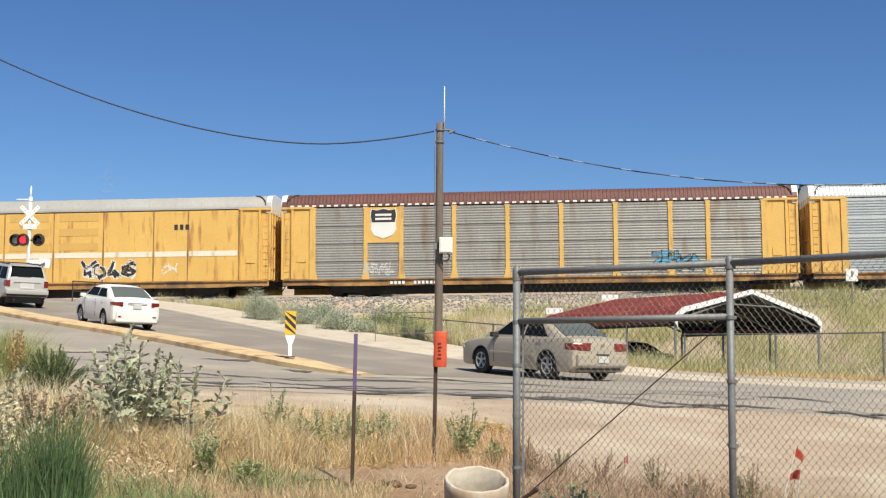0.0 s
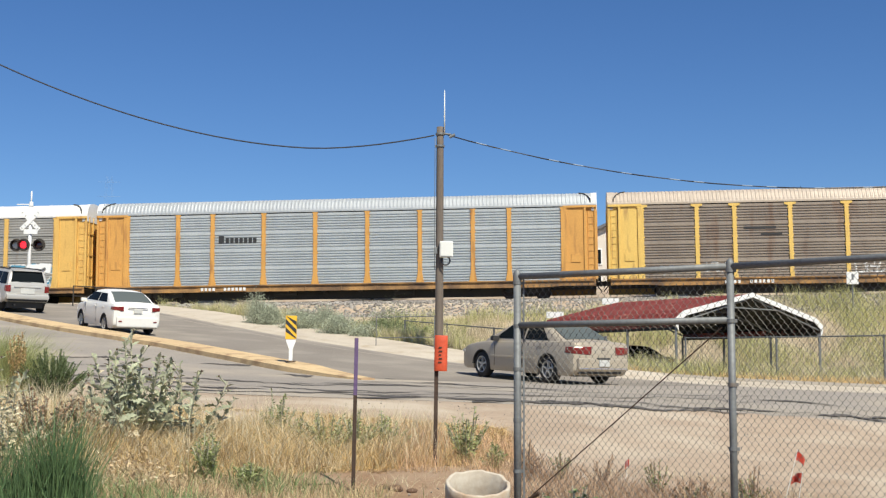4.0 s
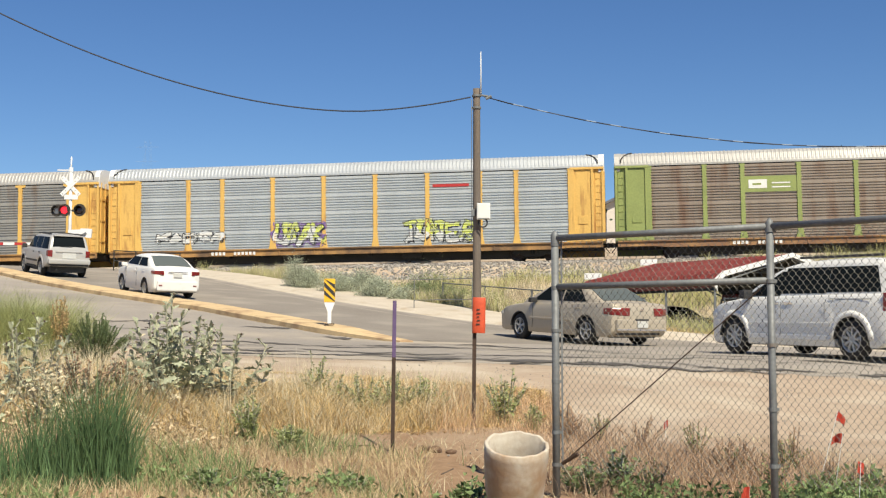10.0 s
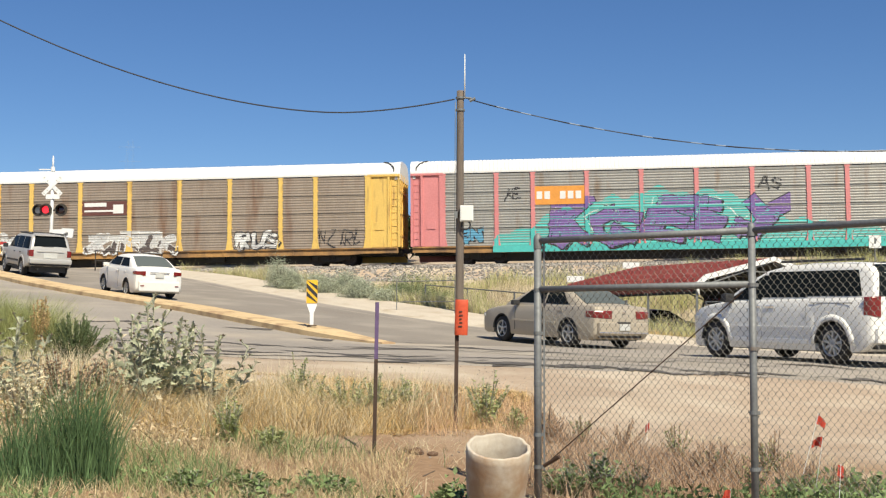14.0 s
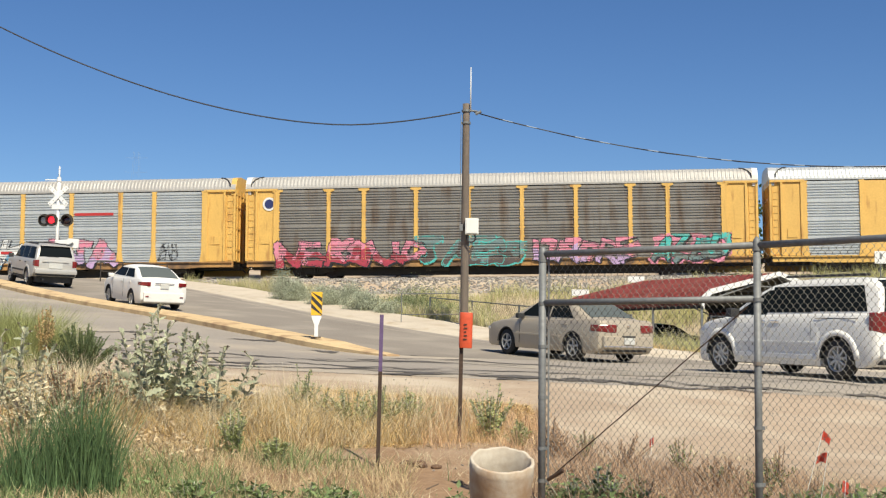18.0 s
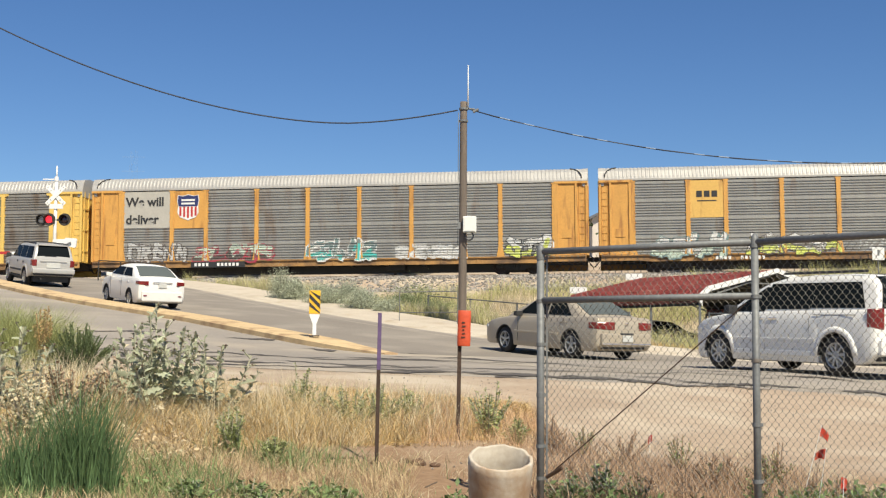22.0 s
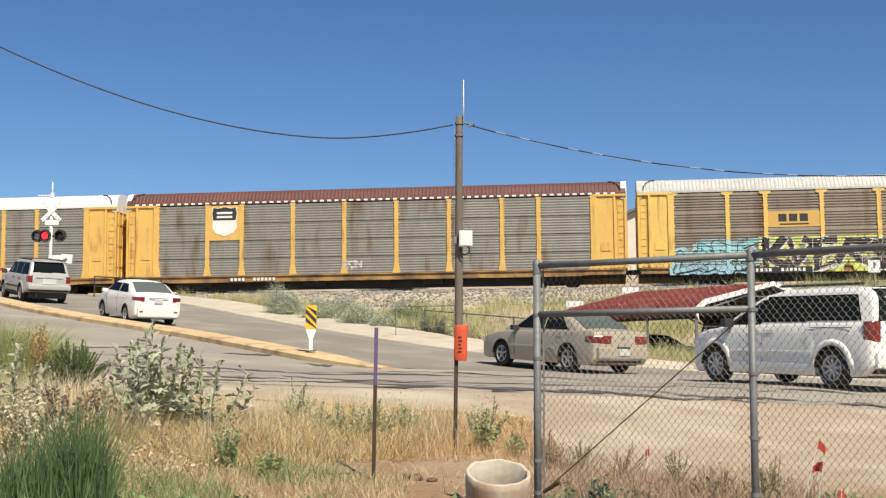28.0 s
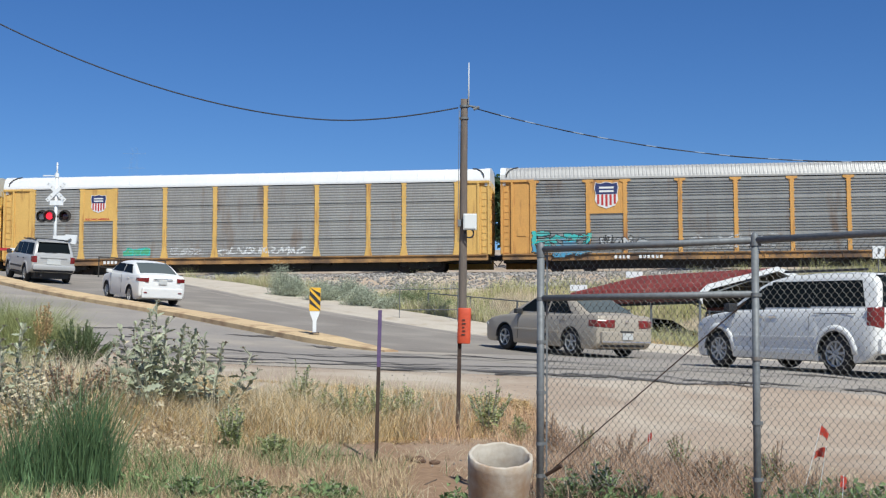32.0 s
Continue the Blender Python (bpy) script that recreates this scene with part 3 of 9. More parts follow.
def sheet_profile(kind):
    """Rows of height above the sill and depth of the pressed side sheet: groups of narrow grooves, or shallow ribs with lap seams."""
    prof = [(0.0, -0.035)]
    gh = TALL / 4
    for g in range(4):
        z0 = g * gh
        if kind == "grooved":
            for k in range(6):
                a, d = z0 + gh * (0.04 + 0.147 * k), gh * 0.147
                prof += [(a, -0.035), (a + d * 0.12, 0.015), (a + d * 0.40, 0.015), (a + d * 0.56, -0.035)]
        elif kind == "fine":
            for k in range(6):
                a, d = z0 + gh * (0.05 + 0.147 * k), gh * 0.147
                prof += [(a, -0.035), (a + d * 0.2, -0.017), (a + d * 0.45, -0.017), (a + d * 0.7, -0.035)]
            if g < 3:
                prof += [(z0 + gh * 0.94, -0.035), (z0 + gh * 0.945, 0.045), (z0 + gh * 0.985, 0.045), (z0 + gh * 0.988, -0.055), (z0 + gh * 1.022, -0.055), (z0 + gh * 1.025, -0.035)]
    prof.append((TALL, -0.035))
    return prof


def panel_mesh(width, kind):
    """A pressed sheet, 3.9 m high."""
    bm = bmesh.new()
    prof = sheet_profile(kind)
    v = [[bm.verts.new((x, SIDE + y, SILL_HI + z)) for z, y in prof] for x in (-width / 2, width / 2)]
    for i in range(len(prof) - 1):
        bm.faces.new((v[0][i], v[1][i], v[1][i + 1], v[0][i + 1]))
    w = [[bm.verts.new((x, SIDE + 0.05, SILL_HI + h)) for h in (0, TALL)] for x in (-width / 2, width / 2)]
    bm.faces.new((w[0][0], w[0][1], w[1][1], w[1][0]))
    return finish(bm, "panel")


def post_mesh(kind):
    """An upright of the side: with a broad tee head, or straight with a spread foot."""
    bm = bmesh.new()
    lo, hi = SILL_HI - 0.02, POST_HI
    if kind == "tee":
        half = [(0.12, lo), (0.105, lo + 0.25), (0.105, hi - 0.14), (0.30, hi - 0.07), (0.30, hi + 0.03)]
    else:
        half = [(0.22, lo), (0.16, lo + 0.28), (0.11, lo + 0.62), (0.11, hi - 0.08), (0.15, hi - 0.03), (0.15, hi + 0.03)]
    prism(bm, half + [(-a, b) for a, b in half[::-1]], SIDE - 0.095, SIDE + 0.02)
    for k in range(7):
        z = SILL_HI + 0.7 + k * 0.5
        for sx in (-0.125, 0.125):
            box(bm, (sx, SIDE - 0.045, z), (0.04, 0.04, 0.08))
    return finish(bm, "side_post")


def seam_mesh():
    """Narrow upright channel between two flat sheets."""
    bm = bmesh.new()
    box(bm, (0, SIDE - 0.03, (SILL_HI + POST_HI) / 2), (0.07, 0.05, POST_HI - SILL_HI), 0.008)
    return finish(bm, "side_seam")


def rib_mesh(size):
    bm = bmesh.new()
    box(bm, (0, 0, 0), size, 0.006)
    return finish(bm, "door_rib")


def roof_mesh(kind):
    """Arched roof with upstanding side; ribs across it for the corrugated kind."""
    bm = bmesh.new()
    prof = ((SIDE - 0.06, EAVE - 0.10), (SIDE - 0.06, EAVE), (SIDE - 0.02, EAVE + 0.12), (-1.36, 5.46), (-1.18, 5.64), (-0.6, 5.745), (0, 5.77),
            (0.6, 5.745), (1.18, 5.64), (1.36, 5.46), (-SIDE + 0.02, EAVE + 0.12), (-SIDE + 0.06, EAVE), (-SIDE + 0.06, EAVE - 0.10))
    if kind == "ribbed":
        step_x, xs = 0.205, []
        n = int((2 * HALF - 0.5) / step_x)
        xs = [(-HALF + 0.25 + i * step_x + o, h) for i in range(n) for o, h in ((0, 0.0), (0.035, 0.018), (0.10, 0.018), (0.135, 0.0))]
        xs = [(-HALF + 0.02, 0.0)] + xs + [(HALF - 0.02, 0.0)]
    else:
        xs = [(-HALF + 0.02, 0.0)] + [(-HALF + 1.5 * i + o, h) for i in range(1, 18) for o, h in ((-0.03, 0.0), (-0.02, 0.012), (0.02, 0.012), (0.03, 0.0))] + [(HALF - 0.02, 0.0)]
    rows = []
    for x, h in xs:
        rows.append([bm.verts.new((x, y + (h * y / 1.6 if z > EAVE else 0), z + (h if z > EAVE + 0.1 else 0))) for y, z in prof])
    for a, b in zip(rows, rows[1:]):
        for i in range(len(prof) - 1):
            bm.faces.new((a[i], a[i + 1], b[i + 1], b[i]))
    bm.faces.new(rows[0]), bm.faces.new(rows[-1][::-1])
    return finish(bm, "roof")


BAY_IN, BAY_OUT = POSTS[-1], HALF
BAY_MID = BAY_IN + 1.25
# name, centre and size of the pieces of a car's solid end, given for the end at +x
BAY_PIECES = [("end_bay", ((BAY_IN + BAY_MID) / 2, SIDE, HIGH), (BAY_MID - BAY_IN, 0.06, TALL)), ("bay_stile", (BAY_IN + 0.16, SIDE - 0.05, HIGH), (0.12, 0.10, TALL)), ("bay_stile", (BAY_MID - 0.06, SIDE - 0.05, HIGH), (0.12, 0.10, TALL)),
              ("ladder_recess", ((BAY_MID + BAY_OUT) / 2, SIDE + 0.06, HIGH), (BAY_OUT - BAY_MID, 0.06, TALL)), ("corner_post", (BAY_OUT - 0.06, SIDE + 0.06, HIGH), (0.12, 0.20, TALL)),
              ("bay_header", ((BAY_IN + BAY_OUT) / 2, SIDE - 0.03, POST_HI + 0.03), (BAY_OUT - BAY_IN, 0.16, 0.12)), ("bay_placard", ((BAY_IN + BAY_MID) / 2 + 0.05, SIDE - 0.045, 2.1), (0.5, 0.04, 0.45))]


def ladder_mesh(sign):
    bm = bmesh.new()
    x0, x1 = BAY_MID + 0.1, HALF - 0.16
    for x in (x0, x1):
        tube(bm, (x, SIDE + 0.02, SILL_HI - 0.35), (x, SIDE + 0.02, POST_HI - 0.1), 0.018, seg=6)
    for k in range(12):
        z = SILL_HI - 0.3 + k * 0.37
        tube(bm, (x0, SIDE - 0.0, z), (x1, SIDE - 0.0, z), 0.010, seg=6)
    if sign < 0:
        for v in bm.verts:
            v.co.x = -v.co.x
        bmesh.ops.reverse_faces(bm, faces=bm.faces)
    return finish(bm, "ladder")


def end_door_mesh(sign):
    bm = bmesh.new()
    x = HALF - 0.05
    box(bm, (x, 0, (SILL_HI + EAVE) / 2), (0.06, 2.9, EAVE - SILL_HI))
    if sign < 0:
        for v in bm.verts:
            v.co.x = -v.co.x
        bmesh.ops.reverse_faces(bm, faces=bm.faces)
    return finish(bm, "end_door")


def fairing_mesh(sign):
    """The roof's end cap above the doors."""
    bm = bmesh.new()
    prism(bm, ((-1.52, EAVE - 0.35), (-1.52, EAVE + 0.08), (-1.38, 5.47), (-1.19, 5.66), (-0.6, 5.77), (0.6, 5.77), (1.19, 5.66), (1.38, 5.47), (1.52, EAVE + 0.08), (1.52, EAVE - 0.35)), HALF - 0.28, HALF + 0.02, "x")
    if sign < 0:
        for v in bm.verts:
            v.co.x = -v.co.x
        bmesh.ops.reverse_faces(bm, faces=bm.faces)
    return finish(bm, "roof_end_cap")


def sill_mesh():
    bm = bmesh.new()
    prism(bm, ((-HALF + 0.1, SILL_HI - 0.01), (HALF - 0.1, SILL_HI - 0.01), (HALF - 0.1, 0.60), (12.0, 0.60), (11.2, SILL_LO + 0.26), (-11.2, SILL_LO + 0.26), (-12.0, 0.60), (-HALF + 0.1, 0.60)), SIDE - 0.045, SIDE + 0.06)
    box(bm, (0, SIDE - 0.07, SILL_HI - 0.05), (2 * HALF - 0.3, 0.12, 0.06))
    for x in np.arange(-8, 8.1, 2.0):
        box(bm, (float(x), SIDE - 0.06, 0.73), (0.06, 0.05, 0.34))
    return finish(bm, "side_sill")


def frame_mesh():
    bm = bmesh.new()
    box(bm, (0, 0, 0.72), (2 * HALF - 0.1, 0.6, 0.36))
    box(bm, (0, 0, 0.90), (2 * HALF - 0.2, 2.8, 0.05))
    for x in np.arange(-7, 7.1, 2.0):
        box(bm, (float(x), 0, 0.62), (0.18, 2.8, 0.3))
    box(bm, (0, 0, 0.42), (2 * HALF - 6.4, 1.5, 0.40))
    box(bm, (0, -0.62, 0.28), (2 * HALF - 7.2, 0.14, 0.30))
    box(bm, (3.4, -0.8, 0.48), (1.1, 0.5, 0.4), 0.05)
    tube(bm, (-3.9, -0.85, 0.5), (-2.6, -0.85, 0.5), 0.2, seg=10)
    return finish(bm, "underframe")


def flap_mesh(sign):
    """Torn black weather strip at the roof's end."""
    bm = bmesh.new()
    p = [(HALF - 0.95, SIDE + 0.32, 5.68), (HALF - 0.7, SIDE + 0.26, 5.64), (HALF - 0.48, SIDE + 0.12, 5.5), (HALF - 0.34, SIDE - 0.02, 5.32), (HALF - 0.32, SIDE - 0.05, 5.12)]
    for a, b in zip(p, p[1:]):
        tube(bm, a, b, 0.03, seg=6)
    if sign < 0:
        for v in bm.verts:
            v.co.x = -v.co.x
        bmesh.ops.reverse_faces(bm, faces=bm.faces)
    return finish(bm, "roof_flap")


def far_side_mesh():
    bm = bmesh.new()
    box(bm, (0, -SIDE, (SILL_LO + EAVE) / 2), (2 * HALF - 0.1, 0.06, EAVE - SILL_LO))
    for q in POSTS:
        box(bm, (q, -SIDE + 0.06, (SILL_HI + POST_HI) / 2), (0.2, 0.1, POST_HI - SILL_HI))
    return finish(bm, "far_side")


def bogie_mesh():
    bm = bmesh.new()
    for y in (-1.0, 1.0):
        prism(bm, ((-1.15, 0.40), (-1.05, 0.62), (-0.55, 0.66), (-0.3, 0.80), (0.3, 0.80), (0.55, 0.66), (1.05, 0.62), (1.15, 0.40), (0.75, 0.36), (0.45, 0.22), (-0.45, 0.22), (-0.75, 0.36)), y - 0.09, y + 0.09)
        for x in (-0.9, 0.9):
            box(bm, (x, y + math.copysign(0.12, y), 0.44), (0.26, 0.12, 0.26), 0.03)
        for x in (-0.16, 0, 0.16):
            tube(bm, (x, y + math.copysign(0.1, y), 0.32), (x, y + math.copysign(0.1, y), 0.62), 0.06, seg=8)
    box(bm, (0, 0, 0.55), (0.4, 2.2, 0.28), 0.03)
    for x in (-0.9, 0.9):
        tube(bm, (x, -0.9, 0.42), (x, 0.9, 0.42), 0.08, seg=8)
    return finish(bm, "bogie")


def wheel_mesh():
    bm = bmesh.new()
    turn = Matrix.Rotation(math.pi / 2, 4, "X")
    lathe(bm, ((0.0, -0.05), (0.10, -0.05), (0.12, -0.02), (0.34, -0.01), (0.36, -0.06), (0.42, -0.06), (0.42, 0.05), (0.45, 0.06), (0.45, 0.08), (0.36, 0.08), (0.34, 0.02), (0.12, 0.03), (0.0, 0.05)), 22, turn)
    return finish(bm, "wheel")


def coupler_mesh(sign):
    bm = bmesh.new()
    box(bm, (HALF + 0.02, 0, 0.80), (0.6, 0.18, 0.22), 0.03)
    box(bm, (HALF + 0.19, 0.04, 0.80), (0.16, 0.30, 0.28), 0.04)
    tube(bm, (HALF - 0.1, -0.5, 0.78), (HALF + 0.25, -0.2, 0.36), 0.03, seg=6)
    if sign < 0:
        for v in bm.verts:
            v.co.x = -v.co.x
        bmesh.ops.reverse_faces(bm, faces=bm.faces)
    return finish(bm, "coupler")


MESH = {"grooved_long": panel_mesh(UNIT - 0.2, "grooved"), "grooved_short": panel_mesh(SHORT - 0.2, "grooved"), "fine_long": panel_mesh(UNIT - 0.2, "fine"), "fine_short": panel_mesh(SHORT - 0.2, "fine"), "flat_long": panel_mesh(UNIT - 0.03, "flat"), "flat_short": panel_mesh(SHORT - 0.03, "flat"), "seam": seam_mesh(), "rib": rib_mesh((0.08, 0.1, EAVE - SILL_HI - 0.1)), "rung": rib_mesh((0.06, 2.7, 0.1)),
        "tee": post_mesh("tee"), "straight": post_mesh("straight"), "ribbed": roof_mesh("ribbed"), "plain": roof_mesh("plain"), "sill": sill_mesh(), "frame": frame_mesh(), "far": far_side_mesh(),
        "bogie": bogie_mesh(), "wheel": wheel_mesh()}
for k, (nm, at, size) in enumerate(BAY_PIECES):
    MESH["piece" + str(k)] = rib_mesh(size)
for sg, key in ((-1, "L"), (1, "R")):
    MESH["ladder" + key], MESH["door" + key], MESH["cap" + key], MESH["coupler" + key], MESH["flap" + key] = ladder_mesh(sg), end_door_mesh(sg), fairing_mesh(sg), coupler_mesh(sg), flap_mesh(sg)


SHEETS = {}


def paint_field(car, x0, z0, w, h, code, cell, name="graffiti", label=""):
    """Sprayed paint that follows the ribs, posts and sill of the side: code(U, V) gives a colour number per cell, -1 for bare."""
    nx, nz = int(w / cell), int(h / cell)
    U, V = np.meshgrid((np.arange(nx) + 0.5) * cell, (np.arange(nz) + 0.5) * cell)
    colour = code(U, V)
    j, i = np.nonzero(colour >= 0)
    if len(j) == 0:
        return None
    prof = sheet_profile(SHEETS[car.name])
    pz, py = [a + SILL_HI for a, b in prof], [b for a, b in prof]
    xa, za = x0 + i * cell, z0 + j * cell
    post = np.array([side_skin(x0 + (a + 0.5) * cell) < SIDE - 0.06 or abs(x0 + (a + 0.5) * cell) > POSTS[-1] for a in range(nx)])[i]

    def skin(z):
        y = np.where(post, SIDE - 0.105, SIDE + np.interp(z, pz, py) - 0.007)
        return np.where(za + cell / 2 < SILL_HI, SIDE - 0.135, y)
    lo, hi = skin(za), skin(za + cell)
    q = np.stack((np.stack((xa, lo, za), -1), np.stack((xa + cell, lo, za), -1), np.stack((xa + cell, hi, za + cell), -1), np.stack((xa, hi, za + cell), -1)), 1)
    me = quads_mesh(name, q)
    me.polygons.foreach_set("material_index", colour[j, i].astype(np.int32))
    return me


def strokes_sdf(U, V, lines, square=False):
    """Distance to bent strokes, with rounded or squared ends."""
    d = np.full(U.shape, 9.0)
    for pts in lines:
        for (ax, ay), (bx, by) in zip(pts, pts[1:]):
            ex, ey = bx - ax, by - ay
            L = math.hypot(ex, ey) + 1e-6
            along, off = ((U - ax) * ex + (V - ay) * ey) / L, ((V - ay) * ex - (U - ax) * ey) / L
            over = np.maximum(np.maximum(-along, along - L), 0)
            d = np.minimum(d, np.maximum(over, np.abs(off)) if square else np.hypot(over, off))
    return d


GLYPHS = {"A": (((0, 0), (.42, 1), (.58, 1), (1, 0)), ((.2, .38), (.8, .38))), "E": (((1, 1), (.1, 1), (.05, 0), (1, .04)), ((.1, .52), (.85, .52))), "R": (((0, 0), (.06, 1), (.85, .96), (.95, .6), (.2, .48), (1, 0)),), "K": (((.05, 0), (.1, 1)), ((1, 1), (.15, .48), (1, 0))),
          "N": (((0, 0), (.05, 1), (.9, .05), (1, 1)),), "S": (((.95, .9), (.3, 1), (.05, .72), (.9, .4), (.75, .02), (.02, .1)),), "B": (((.05, 0), (.05, 1), (.8, .9), (.75, .58), (.1, .52), (.95, .4), (.9, .05), (.05, 0)),), "O": (((.5, 1), (.05, .75), (.08, .2), (.5, 0), (.95, .25), (.92, .78), (.5, 1)),),
          "D": (((.05, 0), (.08, 1), (.75, .88), (.98, .5), (.78, .1), (.05, 0)),), "T": (((0, .95), (1, 1)), ((.5, .95), (.55, 0))), "U": (((.02, 1), (.08, .15), (.5, 0), (.92, .15), (1, 1)),), "M": (((0, 0), (.15, 1), (.5, .35), (.85, 1), (1, 0)),), "C": (((.98, .85), (.5, 1), (.05, .7), (.08, .25), (.5, 0), (.98, .15)),), "L": (((.1, 1), (.08, .04), (.95, .06)),),
          "Y": (((0, 1), (.45, .5), (1, 1)), ((.45, .5), (.3, 0))), "I": (((.45, 1), (.55, 0)),), "V": (((0, 1), (.45, 0), (1, 1)),), "P": (((.05, 0), (.06, 1), (.9, .95), (.95, .6), (.1, .48)),), "G": (((.95, .9), (.4, 1), (.05, .6), (.15, .1), (.7, 0), (.95, .4), (.55, .42)),), "Z": (((.02, .95), (.95, 1), (.05, .02), (1, .05)),)}


def graffiti(car, x0, z0, w, h, colours, seed, letters=5, fat=0.17, cloud=False, cell=0.04, text=""):
    """One sprayed piece: crowded, leaning letters painted over one another, each with fill, outline and block shadow; thin tags are bare strokes.
    colours: fill, outline, cloud behind, second fill."""
    rnd = random.Random(seed)
    rng = np.random.default_rng(seed)
    text = text or "".join(rnd.sample("AERKNSBODTUMCLZ", min(letters, 15)))
    lw = w / (len(text) + 0.3)
    tag = fat < 0.09
    square = seed % 3 != 0
    fat = min(fat, 0.05) if tag else min(fat * 1.5, lw * 0.145, h * 0.15)
    grow = 0.0 if tag else 0.045
    m = fat + grow + 0.02
    shapes = []
    for k, ch in enumerate(text):
        lean, tip = rnd.uniform(-0.2, 0.45) * lw, rnd.uniform(-0.25, 0.25)
        base, tall, wide = m + rnd.uniform(0, 0.14) * h, h * rnd.uniform(0.82, 1.0) - 2.2 * m, lw * rnd.uniform(0.85, 1.15) - 0.9 * fat
        lines = []
        for stroke in GLYPHS[ch]:
            lines.append([(m + lw * k + wide * (u + rnd.uniform(-0.1, 0.1)) + lean * v, base + tall * (v + tip * (u - 0.5) + rnd.uniform(-0.08, 0.08))) for u, v in stroke])
        if rnd.random() < (0.2 if tag else 0.75):
            ex, ey = lines[-1][-1]
            sx = rnd.choice((-1, 1))
            lines.append([(ex, ey), (ex + sx * lw * rnd.uniform(0.15, 0.4), ey + h * rnd.uniform(-0.08, 0.2)), (ex + sx * lw * rnd.uniform(0.3, 0.5), ey + h * rnd.uniform(-0.12, 0.1))])
        shapes.append((lines, rnd.uniform(0.75, 1.1), rnd.uniform(-0.5, 0.7)))
    order = list(range(len(shapes)))
    rnd.shuffle(order)

    U, V = np.meshgrid((np.arange(int(w / cell)) + 0.5) * cell, (np.arange(int(h / cell)) + 0.5) * cell)
    wave = 0.03 * np.sin(U * 6 + seed) + 0.022 * np.sin(V * 9 + U * 5)
    out, owner = np.full(U.shape, -1), np.full(U.shape, -1)
    fields = [(strokes_sdf(U + wave, V + wave * 0.7, lines, square), fat * f * (1 + bulge * (V / h - 0.5))) for lines, f, bulge in shapes]
    if tag:
        for k, (d, f) in enumerate(fields):
            out[d < f], owner[d < f] = 0, k
        out[rng.random(U.shape) < 0.22] = -1
    else:
        if cloud:
            for d, f in fields:
                out[d < f * 2.2 + 0.05 + 3 * wave] = 2
        for lines, f, bulge in shapes:
            for q in (0.5, 1.0):
                out[strokes_sdf(U + wave - 0.10 * q, V + wave * 0.7 + 0.08 * q, lines, square) < fat * f * 0.95] = 1
        mottle = np.sin(U * 3.1 + seed) + np.sin(V * 5.3 + U * 1.7 + seed * 2) + 0.8 * np.sin(U * 8.7 - V * 4.1)
        for k in order:
            d, f = fields[k]
            out[d < f + grow], owner[d < f + grow] = 1, k
            out[d < f] = 0
            if len(colours) > 3:
                out[(d < f) & (V / h + 0.16 * mottle < 0.42)] = 3
            out[(d < f) & (np.abs(d - f * 0.6) < 0.02) & (mottle > 1.1)] = 1
        # thin, flaking paint
        out[(rng.random(U.shape) < 0.05) | (mottle + 2.2 * rng.random(U.shape) > 3.9)] = -1
    paints = [SPRAY[c] for c in colours]
    look_words = " ".join(colours[:2]) + (" sprayed tag" if tag else " sprayed graffiti")
    back = paint_field(car, x0, z0, w, h, lambda a, b: np.where(owner < 0, out, -1), cell)
    piece = put_mesh("graffiti", back, paints, car, look_words) if back else car
    for k in range(len(text)):
        me = paint_field(car, x0, z0, w, h, lambda a, b: np.where(owner == k, out, -1), cell, "painted_letter")
        if me:
            put_mesh("painted_letter", me, paints, piece, "" if back else look_words)


def flat_shape(car, name, outline, depth, mat, label=""):
    bm = bmesh.new()
    prism(bm, outline, SIDE - depth - 0.008, SIDE - depth)
    return part(name, bm, mat, car, label)


def shield(car, cx, cz, w, head_paint=None, striped=True):
    """Shield emblem: white body, dark head with two bars, perhaps red stripes."""
    head_paint = head_paint or M_NAVY

    def out(s):
        h = w * 1.05
        return [(cx + a * w * s / 2, cz + b * h * s / 2) for a, b in ((-.92, 1), (-.5, .93), (0, 1.05), (.5, .93), (.92, 1), (1, .55), (.9, .1), (.95, -.45), (.7, -.85), (0, -1.1), (-.7, -.85), (-.95, -.45), (-.9, .1), (-1, .55))]
    flat_shape(car, "emblem_border", out(1.0)[::-1], 0.075, M_WHITE, "white shield outline")
    for k in range(5) if striped else ():
        x = cx + (k - 2) * w * 0.17
        lo = cz - w * (0.48 - abs(k - 2) * 0.05)
        flat_shape(car, "emblem_stripe", [(x - w * 0.045, lo), (x + w * 0.045, lo), (x + w * 0.045, cz + 0.02), (x - w * 0.045, cz + 0.02)], 0.084, M_RED)
    head = [(cx + a * w * 0.47, cz + b * w * 0.5) for a, b in ((-.92, 1), (-.5, .93), (0, 1.05), (.5, .93), (.92, 1), (1, .55), (.9, .06), (-.9, .06), (-1, .55))]
    flat_shape(car, "emblem_head", head[::-1], 0.084, head_paint)
    for dz in (0.30, 0.15):
        flat_shape(car, "emblem_bar", [(cx - w * 0.3, cz + w * (dz - 0.04)), (cx + w * 0.3, cz + w * (dz - 0.04)), (cx + w * 0.3, cz + w * (dz + 0.04)), (cx - w * 0.3, cz + w * (dz + 0.04))], 0.093, M_WHITE)


def bar(car, x, z, w, h, mat, name="lettering_bar", depth=0.05):
    flat_shape(car, name, [(x, z), (x + w, z), (x + w, z + h), (x, z + h)], depth, mat)


